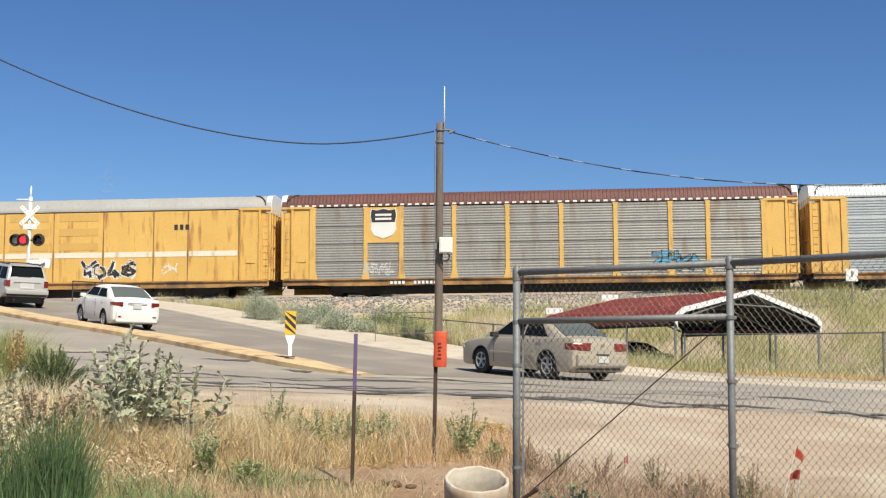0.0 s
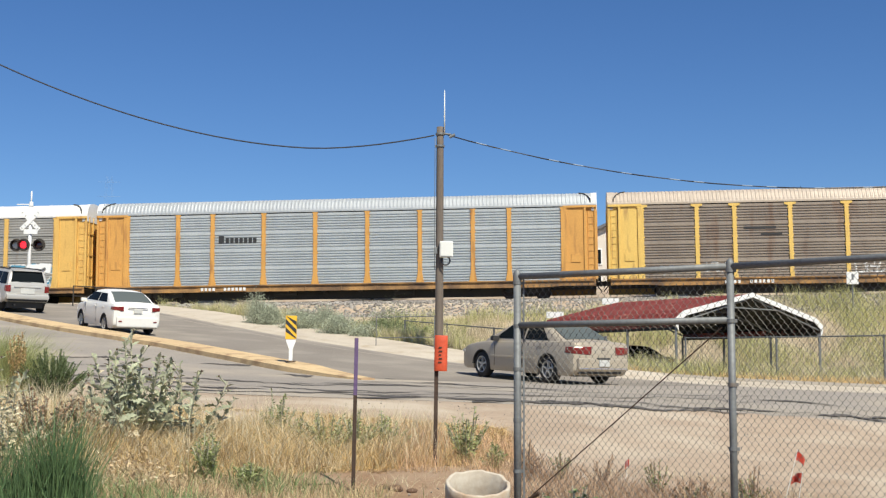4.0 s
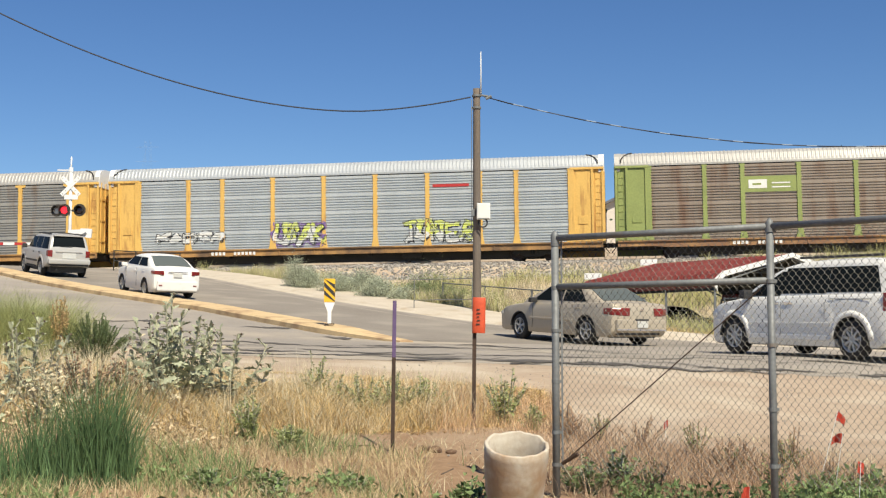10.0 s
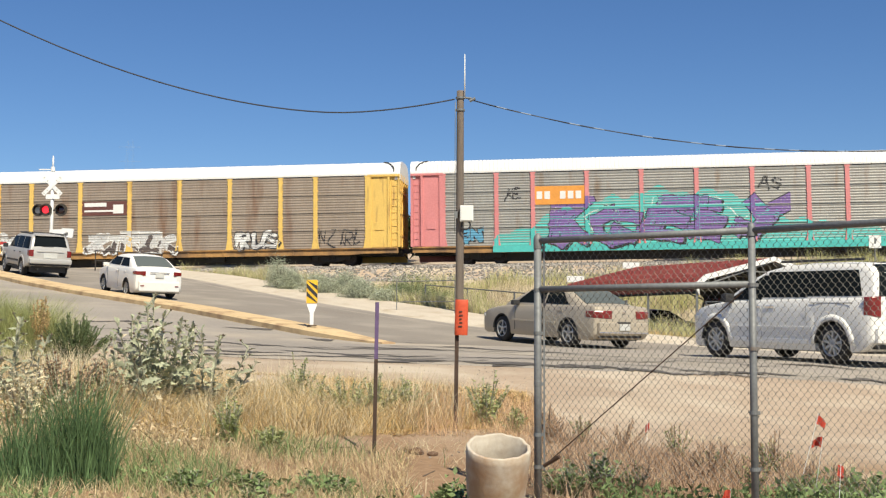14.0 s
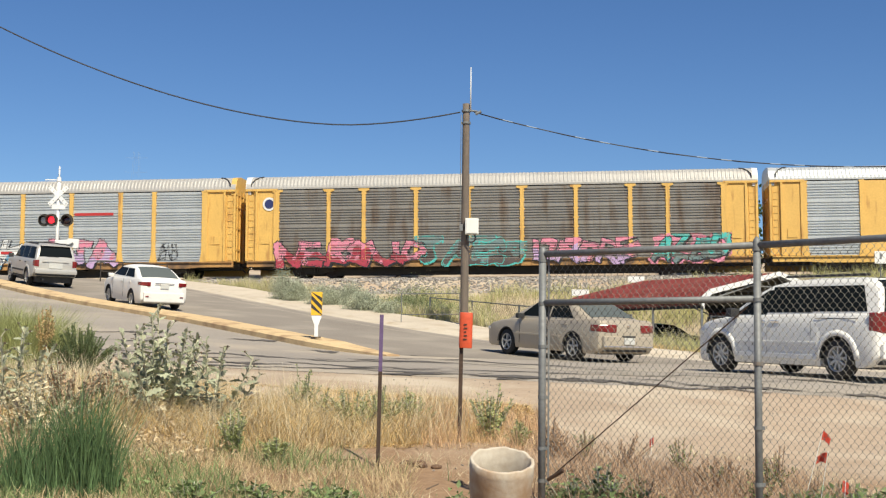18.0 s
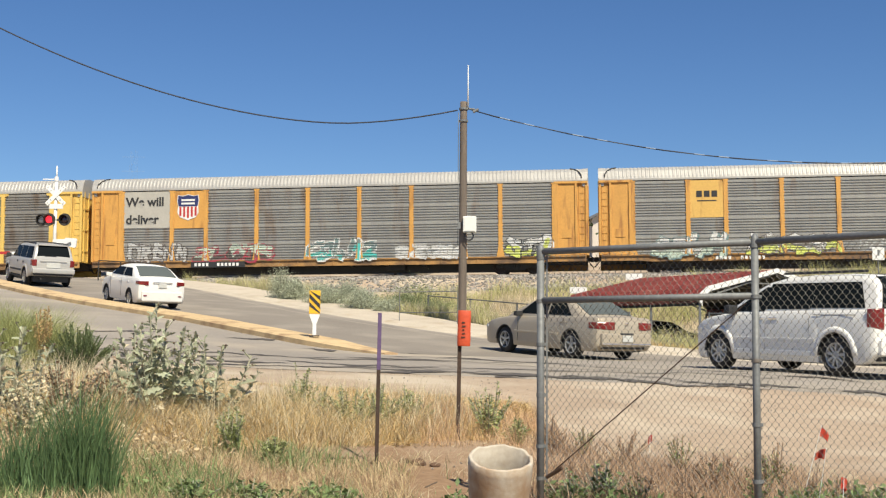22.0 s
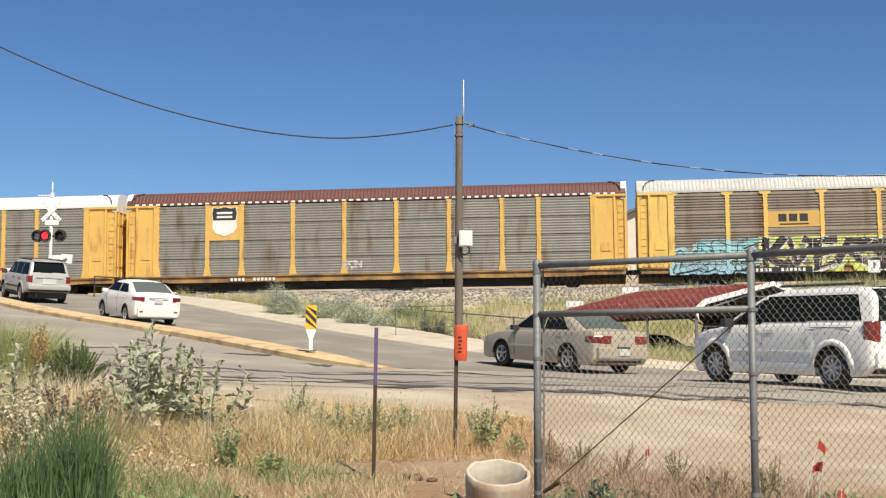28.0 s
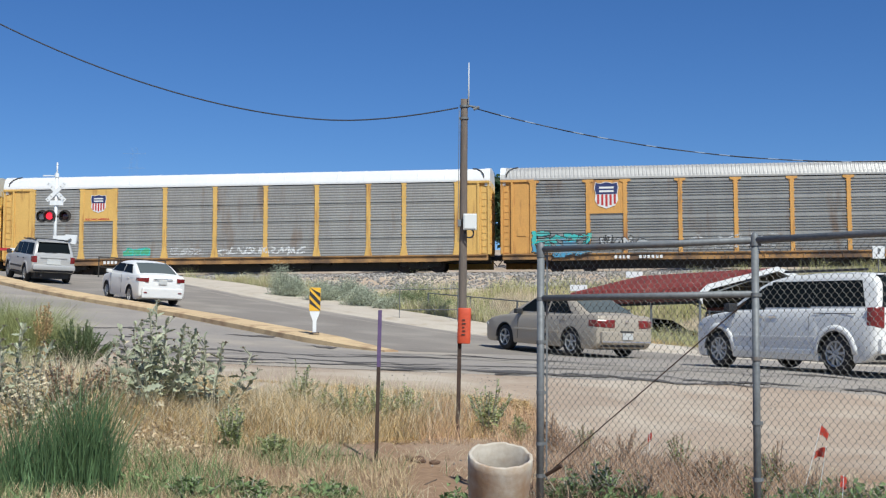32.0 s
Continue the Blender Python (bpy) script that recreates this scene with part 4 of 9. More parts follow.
def words(car, text, x, z, size, mat, depth=0.05):
    cu = bpy.data.curves.new("words", "FONT")
    cu.body, cu.size, cu.extrude, cu.offset = text, size, 0.004, 0.028 * size
    tmp = bpy.data.objects.new("words", cu)
    scene.collection.objects.link(tmp)
    me = bpy.data.meshes.new_from_object(tmp.evaluated_get(bpy.context.evaluated_depsgraph_get()))
    bpy.data.objects.remove(tmp)
    put_mesh("lettering", me, mat, car, "dark painted words", Matrix.Translation((x, SIDE - depth, z)) @ Matrix.Rotation(math.pi / 2, 4, "X"))


def auto_rack(label, roof, sheet, paint, roof_kind="ribbed", solid=(), caps=None, sill=None, group="train of car carriers", sheet_kind=None, flat=False, post="straight"):
    car = thing("autorack_railcar", label, "railcar", group=group)
    sill = sill or M_SILL
    sheet_kind = sheet_kind or ("fine" if roof in (M_WROOF, M_BROOF) else "grooved")
    SHEETS[car.name] = "flat" if flat else sheet_kind
    put_mesh("roof", MESH[roof_kind], roof, car)
    put_mesh("side_sill", MESH["sill"], sill, car)
    put_mesh("underframe", MESH["frame"], M_BLACK, car)
    put_mesh("far_side", MESH["far"], paint, car)
    for i, w in enumerate(BAYS):
        c = (POSTS[i] + POSTS[i + 1]) / 2
        k = "long" if w == UNIT else "short"
        m = Matrix.Translation((c, 0, 0))
        put_mesh("side_panel", MESH[("flat" if i in solid else sheet_kind) + "_" + k], paint if i in solid else sheet, car, m=m)
    for x in POSTS:
        if flat:
            put_mesh("side_seam", MESH["seam"], M_SILL, car, m=Matrix.Translation((x, 0, 0)))
        else:
            put_mesh("side_post", MESH[post], paint, car, m=Matrix.Translation((x, 0, 0)))
    for key, sg in (("L", -1), ("R", 1)):
        bay = None
        for k, (nm, at, size) in enumerate(BAY_PIECES):
            ob = put_mesh(nm, MESH["piece" + str(k)], paint, bay or car, m=Matrix.Translation((sg * at[0], at[1], at[2])) if k == 0 else Matrix.Translation((sg * (at[0] - BAY_PIECES[0][1][0]), at[1] - SIDE, at[2] - HIGH)))
            bay = bay or ob
        put_mesh("ladder", MESH["ladder" + key], paint, car)
        door = put_mesh("end_door", MESH["door" + key], paint, car)
        for y in (-1.2, -0.6, 0, 0.6, 1.2):
            put_mesh("door_rib", MESH["rib"], paint, door, m=Matrix.Translation((sg * HALF, y, (SILL_HI + EAVE) / 2)))
        for z in (1.6, 2.8, 4.0):
            put_mesh("door_rail", MESH["rung"], paint, door, m=Matrix.Translation((sg * HALF, 0, z)))
        put_mesh("roof_end_cap", MESH["cap" + key], caps or M_WROOF, car)
        put_mesh("coupler", MESH["coupler" + key], M_BLACK, car)
        put_mesh("roof_flap", MESH["flap" + key], M_BLACK, car)
        bogie = put_mesh("bogie", MESH["bogie"], M_BLACK, car, m=Matrix.Translation((sg * 9.9 * 1.02, 0, 0)))
        for x in (-0.9, 0.9):
            for y in (-0.75, 0.75):
                put_mesh("wheel", MESH["wheel"], M_WHEEL, bogie, m=Matrix.Translation((x, y, 0.44)) @ (Matrix.Rotation(math.pi, 4, "Z") if y > 0 else Matrix.Identity(4)))
    return car


def marks(car, dark=True):
    """Reporting marks on the sill, as bars."""
    x = POSTS[2] - 0.6
    if dark == "plate":
        flat_shape(car, "mark_plate", [(x - 0.2, 0.52), (x + 2.9, 0.52), (x + 2.9, 0.84), (x - 0.2, 0.84)], 0.135, M_INK)
    for k in range(4):
        bar(car, x + 0.22 * k, 0.60, 0.14, 0.17, M_WHITE, depth=0.145)
    for k in range(6):
        bar(car, x + 1.3 + 0.22 * k, 0.60, 0.14, 0.17, M_WHITE, depth=0.145)


def plate(car, i, mat, zlo=3.2, zhi=None, name="emblem_plate"):
    """A painted plate over the upper part of bay i."""
    flat_shape(car, name, [(POSTS[i] + 0.1, zlo), (POSTS[i + 1] - 0.1, zlo), (POSTS[i + 1] - 0.1, zhi or POST_HI), (POSTS[i] + 0.1, zhi or POST_HI)], 0.05, mat)


def mid(i):
    return (POSTS[i] + POSTS[i + 1]) / 2


TRAIN = {}


def build_train():
    T = TRAIN
    # all-yellow car with a pale stripe
    c = T[-2] = auto_rack("all-yellow enclosed car carrier with pale stripe and black graffiti", M_GROOF, M_YEL, M_YEL, "plain", solid=range(9), flat=True)
    for i in range(9):
        bar(c, POSTS[i] + 0.08, 2.30, BAYS[i] - 0.16, 0.30, M_CREAM, "pale_stripe", 0.045)
        # three rows of vents, drawn as flat bars of duller yellow
        for z in (2.72, 3.55, 4.38) if i < 6 else ():
            bar(c, POSTS[i] + 0.3, z, BAYS[i] - 0.6, 0.42, M_FADED, "faded_patch", 0.041)
    for k, w in enumerate((0.2, 0.2, 0.22)):
        bar(c, mid(7) + 0.2 + k * 0.32, 3.8, w, 0.3, M_INK)
    graffiti(c, 2.9, 1.0, 3.4, 1.25, ("black", "white", "white"), 11, 4, 0.10, text="YOLG")
    graffiti(c, POSTS[7] + 0.4, 1.3, 1.2, 0.7, ("white", "white", "white"), 12, 2, 0.05)
    # brown-roofed car with a white square emblem
    for n in (-1, 22):
        c = T[n] = auto_rack("weathered grey car carrier with brown roof and yellow posts", M_BROOF, M_GREY if n < 0 else M_DARK, M_YEL, "ribbed")
        for k in range(66):
            bar(c, -HALF + 0.5 + k * 0.41, EAVE - 0.08, 0.22, 0.10, M_WHITE, "eave_tooth", 0.072)
        plate(c, 1, M_YEL, 2.9)
        shield(c, mid(1), 3.98, 1.5, M_INK, False)
        marks(c)
    graffiti(T[-1], POSTS[1] - 0.1, 1.1, 1.7, 0.8, ("silver", "white", "white"), 21, 4, 0.05)
    graffiti(T[-1], POSTS[6] + 1.6, 1.05, 3.2, 1.2, ("sky", "black", "white"), 22, 4, 0.12)
    graffiti(T[22], POSTS[4] - 0.2, 1.1, 1.3, 0.6, ("silver", "white", "white"), 23, 3, 0.06)
    # bright silver cars
    c = T[0] = auto_rack("bright silver ribbed car carrier with dark lettering and orange-yellow ends", M_SROOF, M_SILV, M_YEL)
    for k in range(8):
        bar(c, mid(2) - 1.2 + k * 0.29, 3.2, 0.2, 0.4 if k == 0 else 0.27, M_INK)
    marks(c)
    c = T[2] = auto_rack("bright silver ribbed car carrier with dark lettering and yellow posts", M_SROOF, M_SILV, M_ORG)
    bar(c, mid(2) - 1.1, 3.25, 0.3, 0.42, M_INK)
    for k in range(7):
        bar(c, mid(2) - 0.7 + k * 0.26, 3.25, 0.19, 0.3, M_INK)
    marks(c)
    # white-roofed grey cars with a dark emblem
    for n, sheet in ((1, M_GREY), (4, M_GREY), (19, M_DARK)):
        c = T[n] = auto_rack("grey weathered car carrier with clean white roof and yellow posts", M_WROOF, sheet, M_YEL, "plain")
        for k in range(3):
            bar(c, mid(2) - 1.1, 3.55 + 0.12 * k, 1.0, 0.06, M_INK)
        bar(c, mid(2) - 0.05, 3.5, 0.35, 0.36, M_INK), bar(c, mid(2) + 0.4, 3.5, 0.35, 0.36, M_INK)
        bar(c, mid(2) - 0.1, 3.22, 1.0, 0.12, M_INK), bar(c, mid(2) - 0.1, 3.0, 1.1, 0.12, M_INK)
        marks(c)
    graffiti(T[1], POSTS[2] - 0.1, 0.95, 1.3, 0.9, ("silver", "black", "white"), 31, 2, 0.05)
    graffiti(T[1], POSTS[0] + 0.2, 0.95, 2.6, 0.8, ("lilac", "purple", "lilac"), 30, 4, 0.05)
    graffiti(T[1], POSTS[3] + 1.1, 0.85, 3.4, 1.1, ("slate", "purple", "lilac"), 32, 4, 0.13)
    graffiti(T[1], POSTS[5] + 0.5, 1.05, 1.6, 0.75, ("aqua", "teal", "white"), 33, 3, 0.10)
    graffiti(T[1], POSTS[7] + 0.4, 1.0, 1.7, 1.1, ("silver", "white", "white"), 39, 3, 0.05)
    graffiti(T[1], POSTS[8] + 0.1, 1.0, 2.7, 1.35, ("sky", "white", "white", "slate"), 33, 3, 0.2, text="PSC")
    graffiti(T[4], POSTS[2] + 0.2, 1.0, 2.2, 0.7, ("black", "silver", "white"), 35, 3, 0.05)
    # tan-roofed brown car
    c = T[3] = auto_rack("rust-brown weathered car carrier with tan roof and lemon-yellow posts", M_TROOF, M_BROWN, M_LEM, caps=M_TROOF, post="tee")
    bar(c, mid(2) - 1.0, 3.5, 1.7, 0.12, M_INK), bar(c, mid(2) - 0.1, 3.15, 1.1, 0.1, M_INK)
    graffiti(c, POSTS[0] + 0.6, 1.05, 1.5, 0.6, ("silver", "white", "white"), 36, 3, 0.05)
    graffiti(c, POSTS[1] + 0.2, 1.1, 1.5, 0.7, ("silver", "white", "white"), 37, 3, 0.07)
    graffiti(c, POSTS[4] + 0.3, 0.95, 2.3, 0.8, ("white", "silver", "white"), 38, 4, 0.06)
    marks(c, False)
    # cars with the shield emblem
    spec = {5: ("white-roofed grey car carrier with shield emblem and yellow posts", M_WROOF, M_DARK, M_LEM, "plain", "straight", 1.25),
            6: ("grey ribbed car carrier with shield emblem and slogan", M_GROOF, M_GREY, M_YEL, "ribbed", "tee", 1.3),
            9: ("pale grey car carrier with shield emblem, slogan and blue graffiti", M_GROOF, M_GREY, M_YEL, "ribbed", "straight", 1.3),
            20: ("cream-painted car carrier with white roof and purple graffiti", M_WROOF, M_CREAM, M_YEL, "plain", "straight", 1.3),
            25: ("white-roofed grey car carrier with yellow shield plate", M_WROOF, M_GREY, M_YEL, "plain", "straight", 0.92),
            26: ("grey car carrier with orange posts, shield emblem and teal graffiti", M_GROOF, M_GREY, M_ORG, "ribbed", "tee", 1.3)}
    for n, (lab, roof, sheet, paint, kind, post, wide) in spec.items():
        c = T[n] = auto_rack(lab, roof, sheet, paint, kind, post=post)
        plate(c, 1, paint, 3.05)
        shield(c, mid(1), 4.05, wide)
        marks(c)
    words(T[6], "BUILDING", POSTS[2] + 0.55, 3.95, 0.52, M_INK), words(T[6], "AMERICA", POSTS[3] + 0.25, 3.95, 0.52, M_INK)
    words(T[9], "BUILDING", POSTS[2] + 0.55, 3.95, 0.52, M_INK), words(T[9], "AMERICA", POSTS[3] + 0.25, 3.95, 0.52, M_INK)
    words(T[25], "BUILDING AMERICA", POSTS[1] + 0.2, 3.1, 0.16, M_RED, 0.06)
    graffiti(T[5], POSTS[0] - 0.4, 0.7, 4.8, 1.35, ("silver", "purple", "white", "silver"), 41, 4, 0.17, text="KAST")
    graffiti(T[5], POSTS[2] + 2.8, 0.95, 3.0, 0.95, ("aqua", "aqua", "white"), 42, 3, 0.16)
    graffiti(T[5], POSTS[5] + 0.3, 0.95, 4.4, 0.8, ("silver", "slate", "white"), 43, 6, 0.05)
    graffiti(T[9], POSTS[0] - 0.1, 0.6, 5.4, 1.5, ("sky", "white", "white"), 45, 5, 0.2, text="BESOR")
    graffiti(T[9], POSTS[2] + 0.4, 0.95, 2.6, 1.0, ("silver", "white", "white"), 40, 3, 0.05)
    graffiti(T[9], POSTS[4] + 1.6, 0.95, 3.4, 0.95, ("silver", "white", "white"), 44, 4, 0.05)
    graffiti(T[9], POSTS[8] + 0.1, 0.95, 2.2, 0.9, ("blue", "white", "white"), 46, 3, 0.05)
    graffiti(T[20], POSTS[2] + 0.2, 0.6, 7.0, 2.0, ("black", "white", "purple", "brown"), 47, 4, 0.3, True, text="GRIM")
    graffiti(T[20], POSTS[4] + 1.4, 0.6, 6.2, 2.0, ("black", "white", "lilac", "brown"), 46, 4, 0.3, True, text="PEAT")
    graffiti(T[25], POSTS[2] + 0.5, 1.0, 1.6, 0.55, ("green", "teal", "white"), 48, 3, 0.10)
    graffiti(T[25], POSTS[3] + 0.3, 1.0, 2.0, 0.5, ("silver", "silver", "white"), 49, 4, 0.045)
    graffiti(T[25], POSTS[4] + 0.2, 1.0, 5.0, 0.5, ("white", "silver", "white"), 50, 10, 0.045)
    graffiti(T[26], POSTS[0] - 0.2, 0.7, 3.3, 1.45, ("teal", "black", "white", "sky"), 49, 4, 0.2)
    graffiti(T[26], POSTS[1] + 0.5, 1.0, 2.6, 0.9, ("silver", "black", "white", "brown"), 52, 4, 0.12)
    graffiti(T[26], POSTS[3] + 0.3, 1.0, 5.0, 0.9, ("silver", "black", "white"), 50, 7, 0.05)
    # silver car with lime graffiti
    c = T[7] = auto_rack("bright silver ribbed car carrier with lime and white graffiti", M_SROOF, M_SILV, M_YEL)
    bar(c, POSTS[6] + 0.3, 4.1, 2.0, 0.16, M_RED), marks(c)
    graffiti(c, POSTS[0] + 0.9, 1.25, 4.2, 0.8, ("white", "black", "white"), 51, 5, 0.15)
    graffiti(c, POSTS[3] - 0.2, 0.95, 3.3, 1.45, ("lime", "black", "purple", "white"), 54, 4, 0.16, True, text="UBAK")
    graffiti(c, POSTS[5] + 1.3, 0.95, 4.3, 1.45, ("lime", "black", "white", "white"), 53, 5, 0.2, text="TONER")
    # green-framed brown car
    c = T[8] = auto_rack("rusty brown car carrier with olive green posts and ends", M_GROOF, M_BROWN, M_GREEN, caps=M_GROOF, sill=M_RUSTSILL)
    plate(c, 2, M_GREEN, 3.35, 4.2), bar(c, mid(2) - 1.15, 3.55, 0.95, 0.46, M_WHITE, "emblem", 0.06), bar(c, mid(2) - 0.95, 3.72, 0.45, 0.10, M_GREEN, "emblem_notch", 0.07)
    for k in range(2):
        bar(c, mid(2) + 0.05, 3.56 + 0.22 * k, 0.95, 0.07, M_WHITE, "emblem_bar", 0.06)
    graffiti(c, POSTS[8] + 0.1, 0.9, 2.9, 1.4, ("silver", "white", "white"), 58, 3, 0.06, text="OOO")
    marks(c)
    # rusty car with white roof and a red-brown emblem
    c = T[10] = auto_rack("rust-streaked brown car carrier with white roof and silver graffiti", M_WROOF, M_BROWN, M_LEM, "plain")
    plate(c, 3, M_BROOF, 3.0, 3.8), bar(c, mid(3) - 1.2, 3.5, 1.3, 0.22, M_WHITE, "emblem_bar", 0.06), bar(c, mid(3) - 1.2, 3.2, 1.7, 0.1, M_WHITE, "emblem_bar", 0.06), bar(c, mid(3) + 0.5, 3.1, 0.6, 0.5, M_WHITE, "emblem_arc", 0.06)
    graffiti(c, POSTS[0] + 0.0, 0.65, 5.2, 1.5, ("silver", "white", "black", "brown"), 61, 5, 0.14)
    graffiti(c, POSTS[3] + 0.2, 0.65, 5.6, 1.45, ("silver", "white", "black", "brown"), 62, 5, 0.14)
    graffiti(c, POSTS[6] + 0.2, 0.8, 2.8, 1.2, ("white", "black", "white", "silver"), 63, 3, 0.2, text="RUS")
    graffiti(c, POSTS[8] + 0.1, 0.9, 2.6, 1.1, ("black", "black", "white"), 60, 5, 0.05)
    # pink car with the big purple piece
    c = T[11] = auto_rack("faded red car carrier covered by a large purple and teal mural", M_WROOF, M_GREY, M_PINK, caps=M_WROOF)
    plate(c, 2, SPRAY["orange"], 3.1, 4.1), [bar(c, mid(2) - 1.25 + 0.42 * k, 3.4, 0.3, 0.42, M_WHITE, "emblem_bar", 0.06) for k in range(6) if k != 2]

    def teal(U, V):
        edge = np.interp(U, (0, 1.5, 4, 8.5, 13, 15.2, 17, 22), (0.6, 1.3, 2.3, 3.25, 3.0, 1.9, 1.3, 0.7)) + 0.16 * np.sin(U * 2.3) + 0.12 * np.sin(U * 5.1)
        return np.where(V < edge, 0, -1)
    me = paint_field(c, POSTS[1] - 0.2, 0.55, 22.0, 3.7, teal, 0.06)
    put_mesh("mural_cloud", me, SPRAY["teal"], c, "teal sprayed cloud", Matrix.Translation((0, 0.004, 0)))
    graffiti(c, POSTS[2] + 0.4, 0.6, 13.2, 2.95, ("purple", "black", "black", "purple"), 64, 5, 0.5, text="KCESY")
    graffiti(c, POSTS[2] + 0.6, 0.8, 12.6, 2.6, ("white", "white", "white"), 64, 5, 0.03, text="KCESY")
    graffiti(c, POSTS[0] + 0.8, 1.0, 1.4, 1.0, ("sky", "black", "white"), 65, 2, 0.12)
    graffiti(c, POSTS[1] + 0.3, 3.3, 1.2, 0.8, ("black", "black", "white"), 59, 2, 0.05)
    graffiti(c, POSTS[6] + 0.2, 3.6, 1.4, 0.8, ("black", "black", "white"), 57, 2, 0.05)
    # plain grey car
    c = T[12] = auto_rack("grey weathered car carrier with orange-yellow posts", M_GROOF, M_GREY, M_YEL)
    graffiti(c, POSTS[5] + 0.3, 1.0, 3.2, 0.6, ("silver", "white", "white"), 66, 5, 0.05), marks(c)
    # pale car with three lettered pieces
    c = T[13] = auto_rack("pale grey ribbed car carrier with white, blue and pink graffiti", M_GROOF, M_SILV, M_YEL, caps=M_YEL)
    bar(c, POSTS[6] + 0.2, 3.6, 2.3, 0.16, M_RED), marks(c)
    graffiti(c, POSTS[0] + 0.8, 0.55, 4.9, 1.7, ("white", "black", "red"), 67, 4, 0.3, True, text="KEAR")
    graffiti(c, POSTS[3] - 0.2, 0.55, 6.1, 1.75, ("white", "black", "silver", "sky"), 68, 4, 0.3, text="DARK")
    graffiti(c, POSTS[5] - 0.2, 0.55, 6.0, 1.85, ("pink", "black", "orange", "lilac"), 70, 4, 0.3, text="ZATA")
    graffiti(c, POSTS[8] + 0.2, 0.9, 1.3, 1.1, ("black", "black", "white"), 66, 3, 0.05)
    # brown-grey car with pink graffiti
    c = T[14] = auto_rack("dark grey car carrier with red, pink and teal graffiti", M_GROOF, M_DARK, M_YEL, caps=M_WROOF, post="tee")
    lathe_disc(c, -HALF + 1.35, 4.1, 0.38)
    graffiti(c, POSTS[0] - 0.2, 0.5, 8.6, 1.65, ("pink", "black", "silver", "red"), 71, 6, 0.3, text="NEKSUD")
    graffiti(c, POSTS[3] - 0.1, 0.5, 6.2, 1.75, ("slate", "teal", "teal", "brown"), 72, 4, 0.3, text="TMES")
    graffiti(c, POSTS[5] + 0.5, 0.55, 5.9, 1.5, ("pink", "black", "white", "lilac"), 73, 5, 0.3, text="UNDRE")
    graffiti(c, POSTS[7] + 0.9, 0.55, 4.4, 1.65, ("teal", "black", "pink", "slate"), 74, 4, 0.3, True, text="AZED")
    # yellow car with silver bays
    c = T[15] = auto_rack("yellow car carrier with some silver ribbed bays and dark emblem", M_SROOF, M_SILV, M_YEL, solid=(1, 7), sill=M_YEL, caps=M_SROOF)
    for k in range(3):
        bar(c, mid(2) - 1.1, 3.55 + 0.12 * k, 1.0, 0.06, M_INK)
    bar(c, mid(2) - 0.05, 3.5, 0.4, 0.4, M_INK), bar(c, mid(2) + 0.45, 3.5, 0.4, 0.4, M_INK), marks(c)
    # cars with a yellow lettered plate
    for n, sheet, paint, roof, z, post in ((16, M_DARK, M_LEM, M_GROOF, 2.8, "tee"), (23, M_BROWN, M_LEM, M_DIRTYROOF, 2.95, "tee"), (24, M_GREY, M_LEM, M_CREAMROOF, 3.2, "straight"), (21, M_DARK, M_YEL, M_WROOF, 3.2, "straight")):
        c = T[n] = auto_rack("weathered car carrier with a small lettered emblem and graffiti", roof, sheet, paint, caps=roof, post=post, sheet_kind="grooved" if post == "tee" else "fine")
        if n != 24:
            plate(c, 2, M_LEM if n == 16 else M_FADED, z, z + 0.85)
        for k in range(3):
            bar(c, mid(2) - 0.8 + 0.55 * k, z + 0.3, 0.42, 0.4, M_YEL if n == 24 else M_INK, depth=0.06)
        bar(c, mid(2) - 0.75, z + 0.12, 1.5, 0.07, M_YEL if n == 24 else M_INK, depth=0.06)
        marks(c, "plate" if n in (16, 23) else True)
    graffiti(T[16], POSTS[2] + 1.6, 0.6, 5.2, 1.2, ("mint", "slate", "white", "silver"), 82, 5, 0.2)
    graffiti(T[16], POSTS[4] + 2.6, 0.95, 4.4, 1.3, ("white", "white", "white"), 83, 4, 0.085, text="GASP")
    graffiti(T[23], POSTS[0] - 0.2, 0.5, 4.8, 1.9, ("aqua", "black", "blue", "blue"), 84, 4, 0.32, True, text="LOBE")
    graffiti(T[23], POSTS[2] - 0.4, 0.55, 6.8, 1.95, ("black", "white", "lime"), 85, 5, 0.34, True, text="KVERS")
    graffiti(T[23], POSTS[4] + 0.4, 1.0, 1.4, 1.2, ("silver", "silver", "white"), 89, 3, 0.05)
    graffiti(T[23], POSTS[6] - 0.9, 0.95, 8.4, 1.5, ("silver", "white", "black", "silver"), 86, 6, 0.26, text="NORMES")
    graffiti(T[24], POSTS[2] - 1.3, 0.6, 4.4, 1.5, ("black", "white", "white", "brown"), 88, 4, 0.22)
    graffiti(T[24], POSTS[3] + 0.6, 0.75, 5.0, 1.0, ("silver", "brown", "white"), 90, 6, 0.12)
    graffiti(T[24], POSTS[5] - 0.1, 0.75, 4.8, 1.7, ("mint", "red", "white", "brown"), 87, 5, 0.16)
    graffiti(T[24], POSTS[6] + 2.1, 0.6, 6.2, 1.8, ("brown", "black", "white"), 91, 5, 0.4, text="BOUKE")
    graffiti(T[21], POSTS[7] + 0.2, 0.95, 3.0, 0.6, ("silver", "white", "white"), 92, 6, 0.05)
    # slogan car
    c = T[17] = auto_rack("grey-brown car carrier with orange plate, slogan and shield emblem", M_GROOF, M_GREY, M_ORG, caps=M_GROOF)
    plate(c, 1, M_ORG, 2.75)
    plate(c, 0, M_PATCH, 2.8, name="slogan_patch")
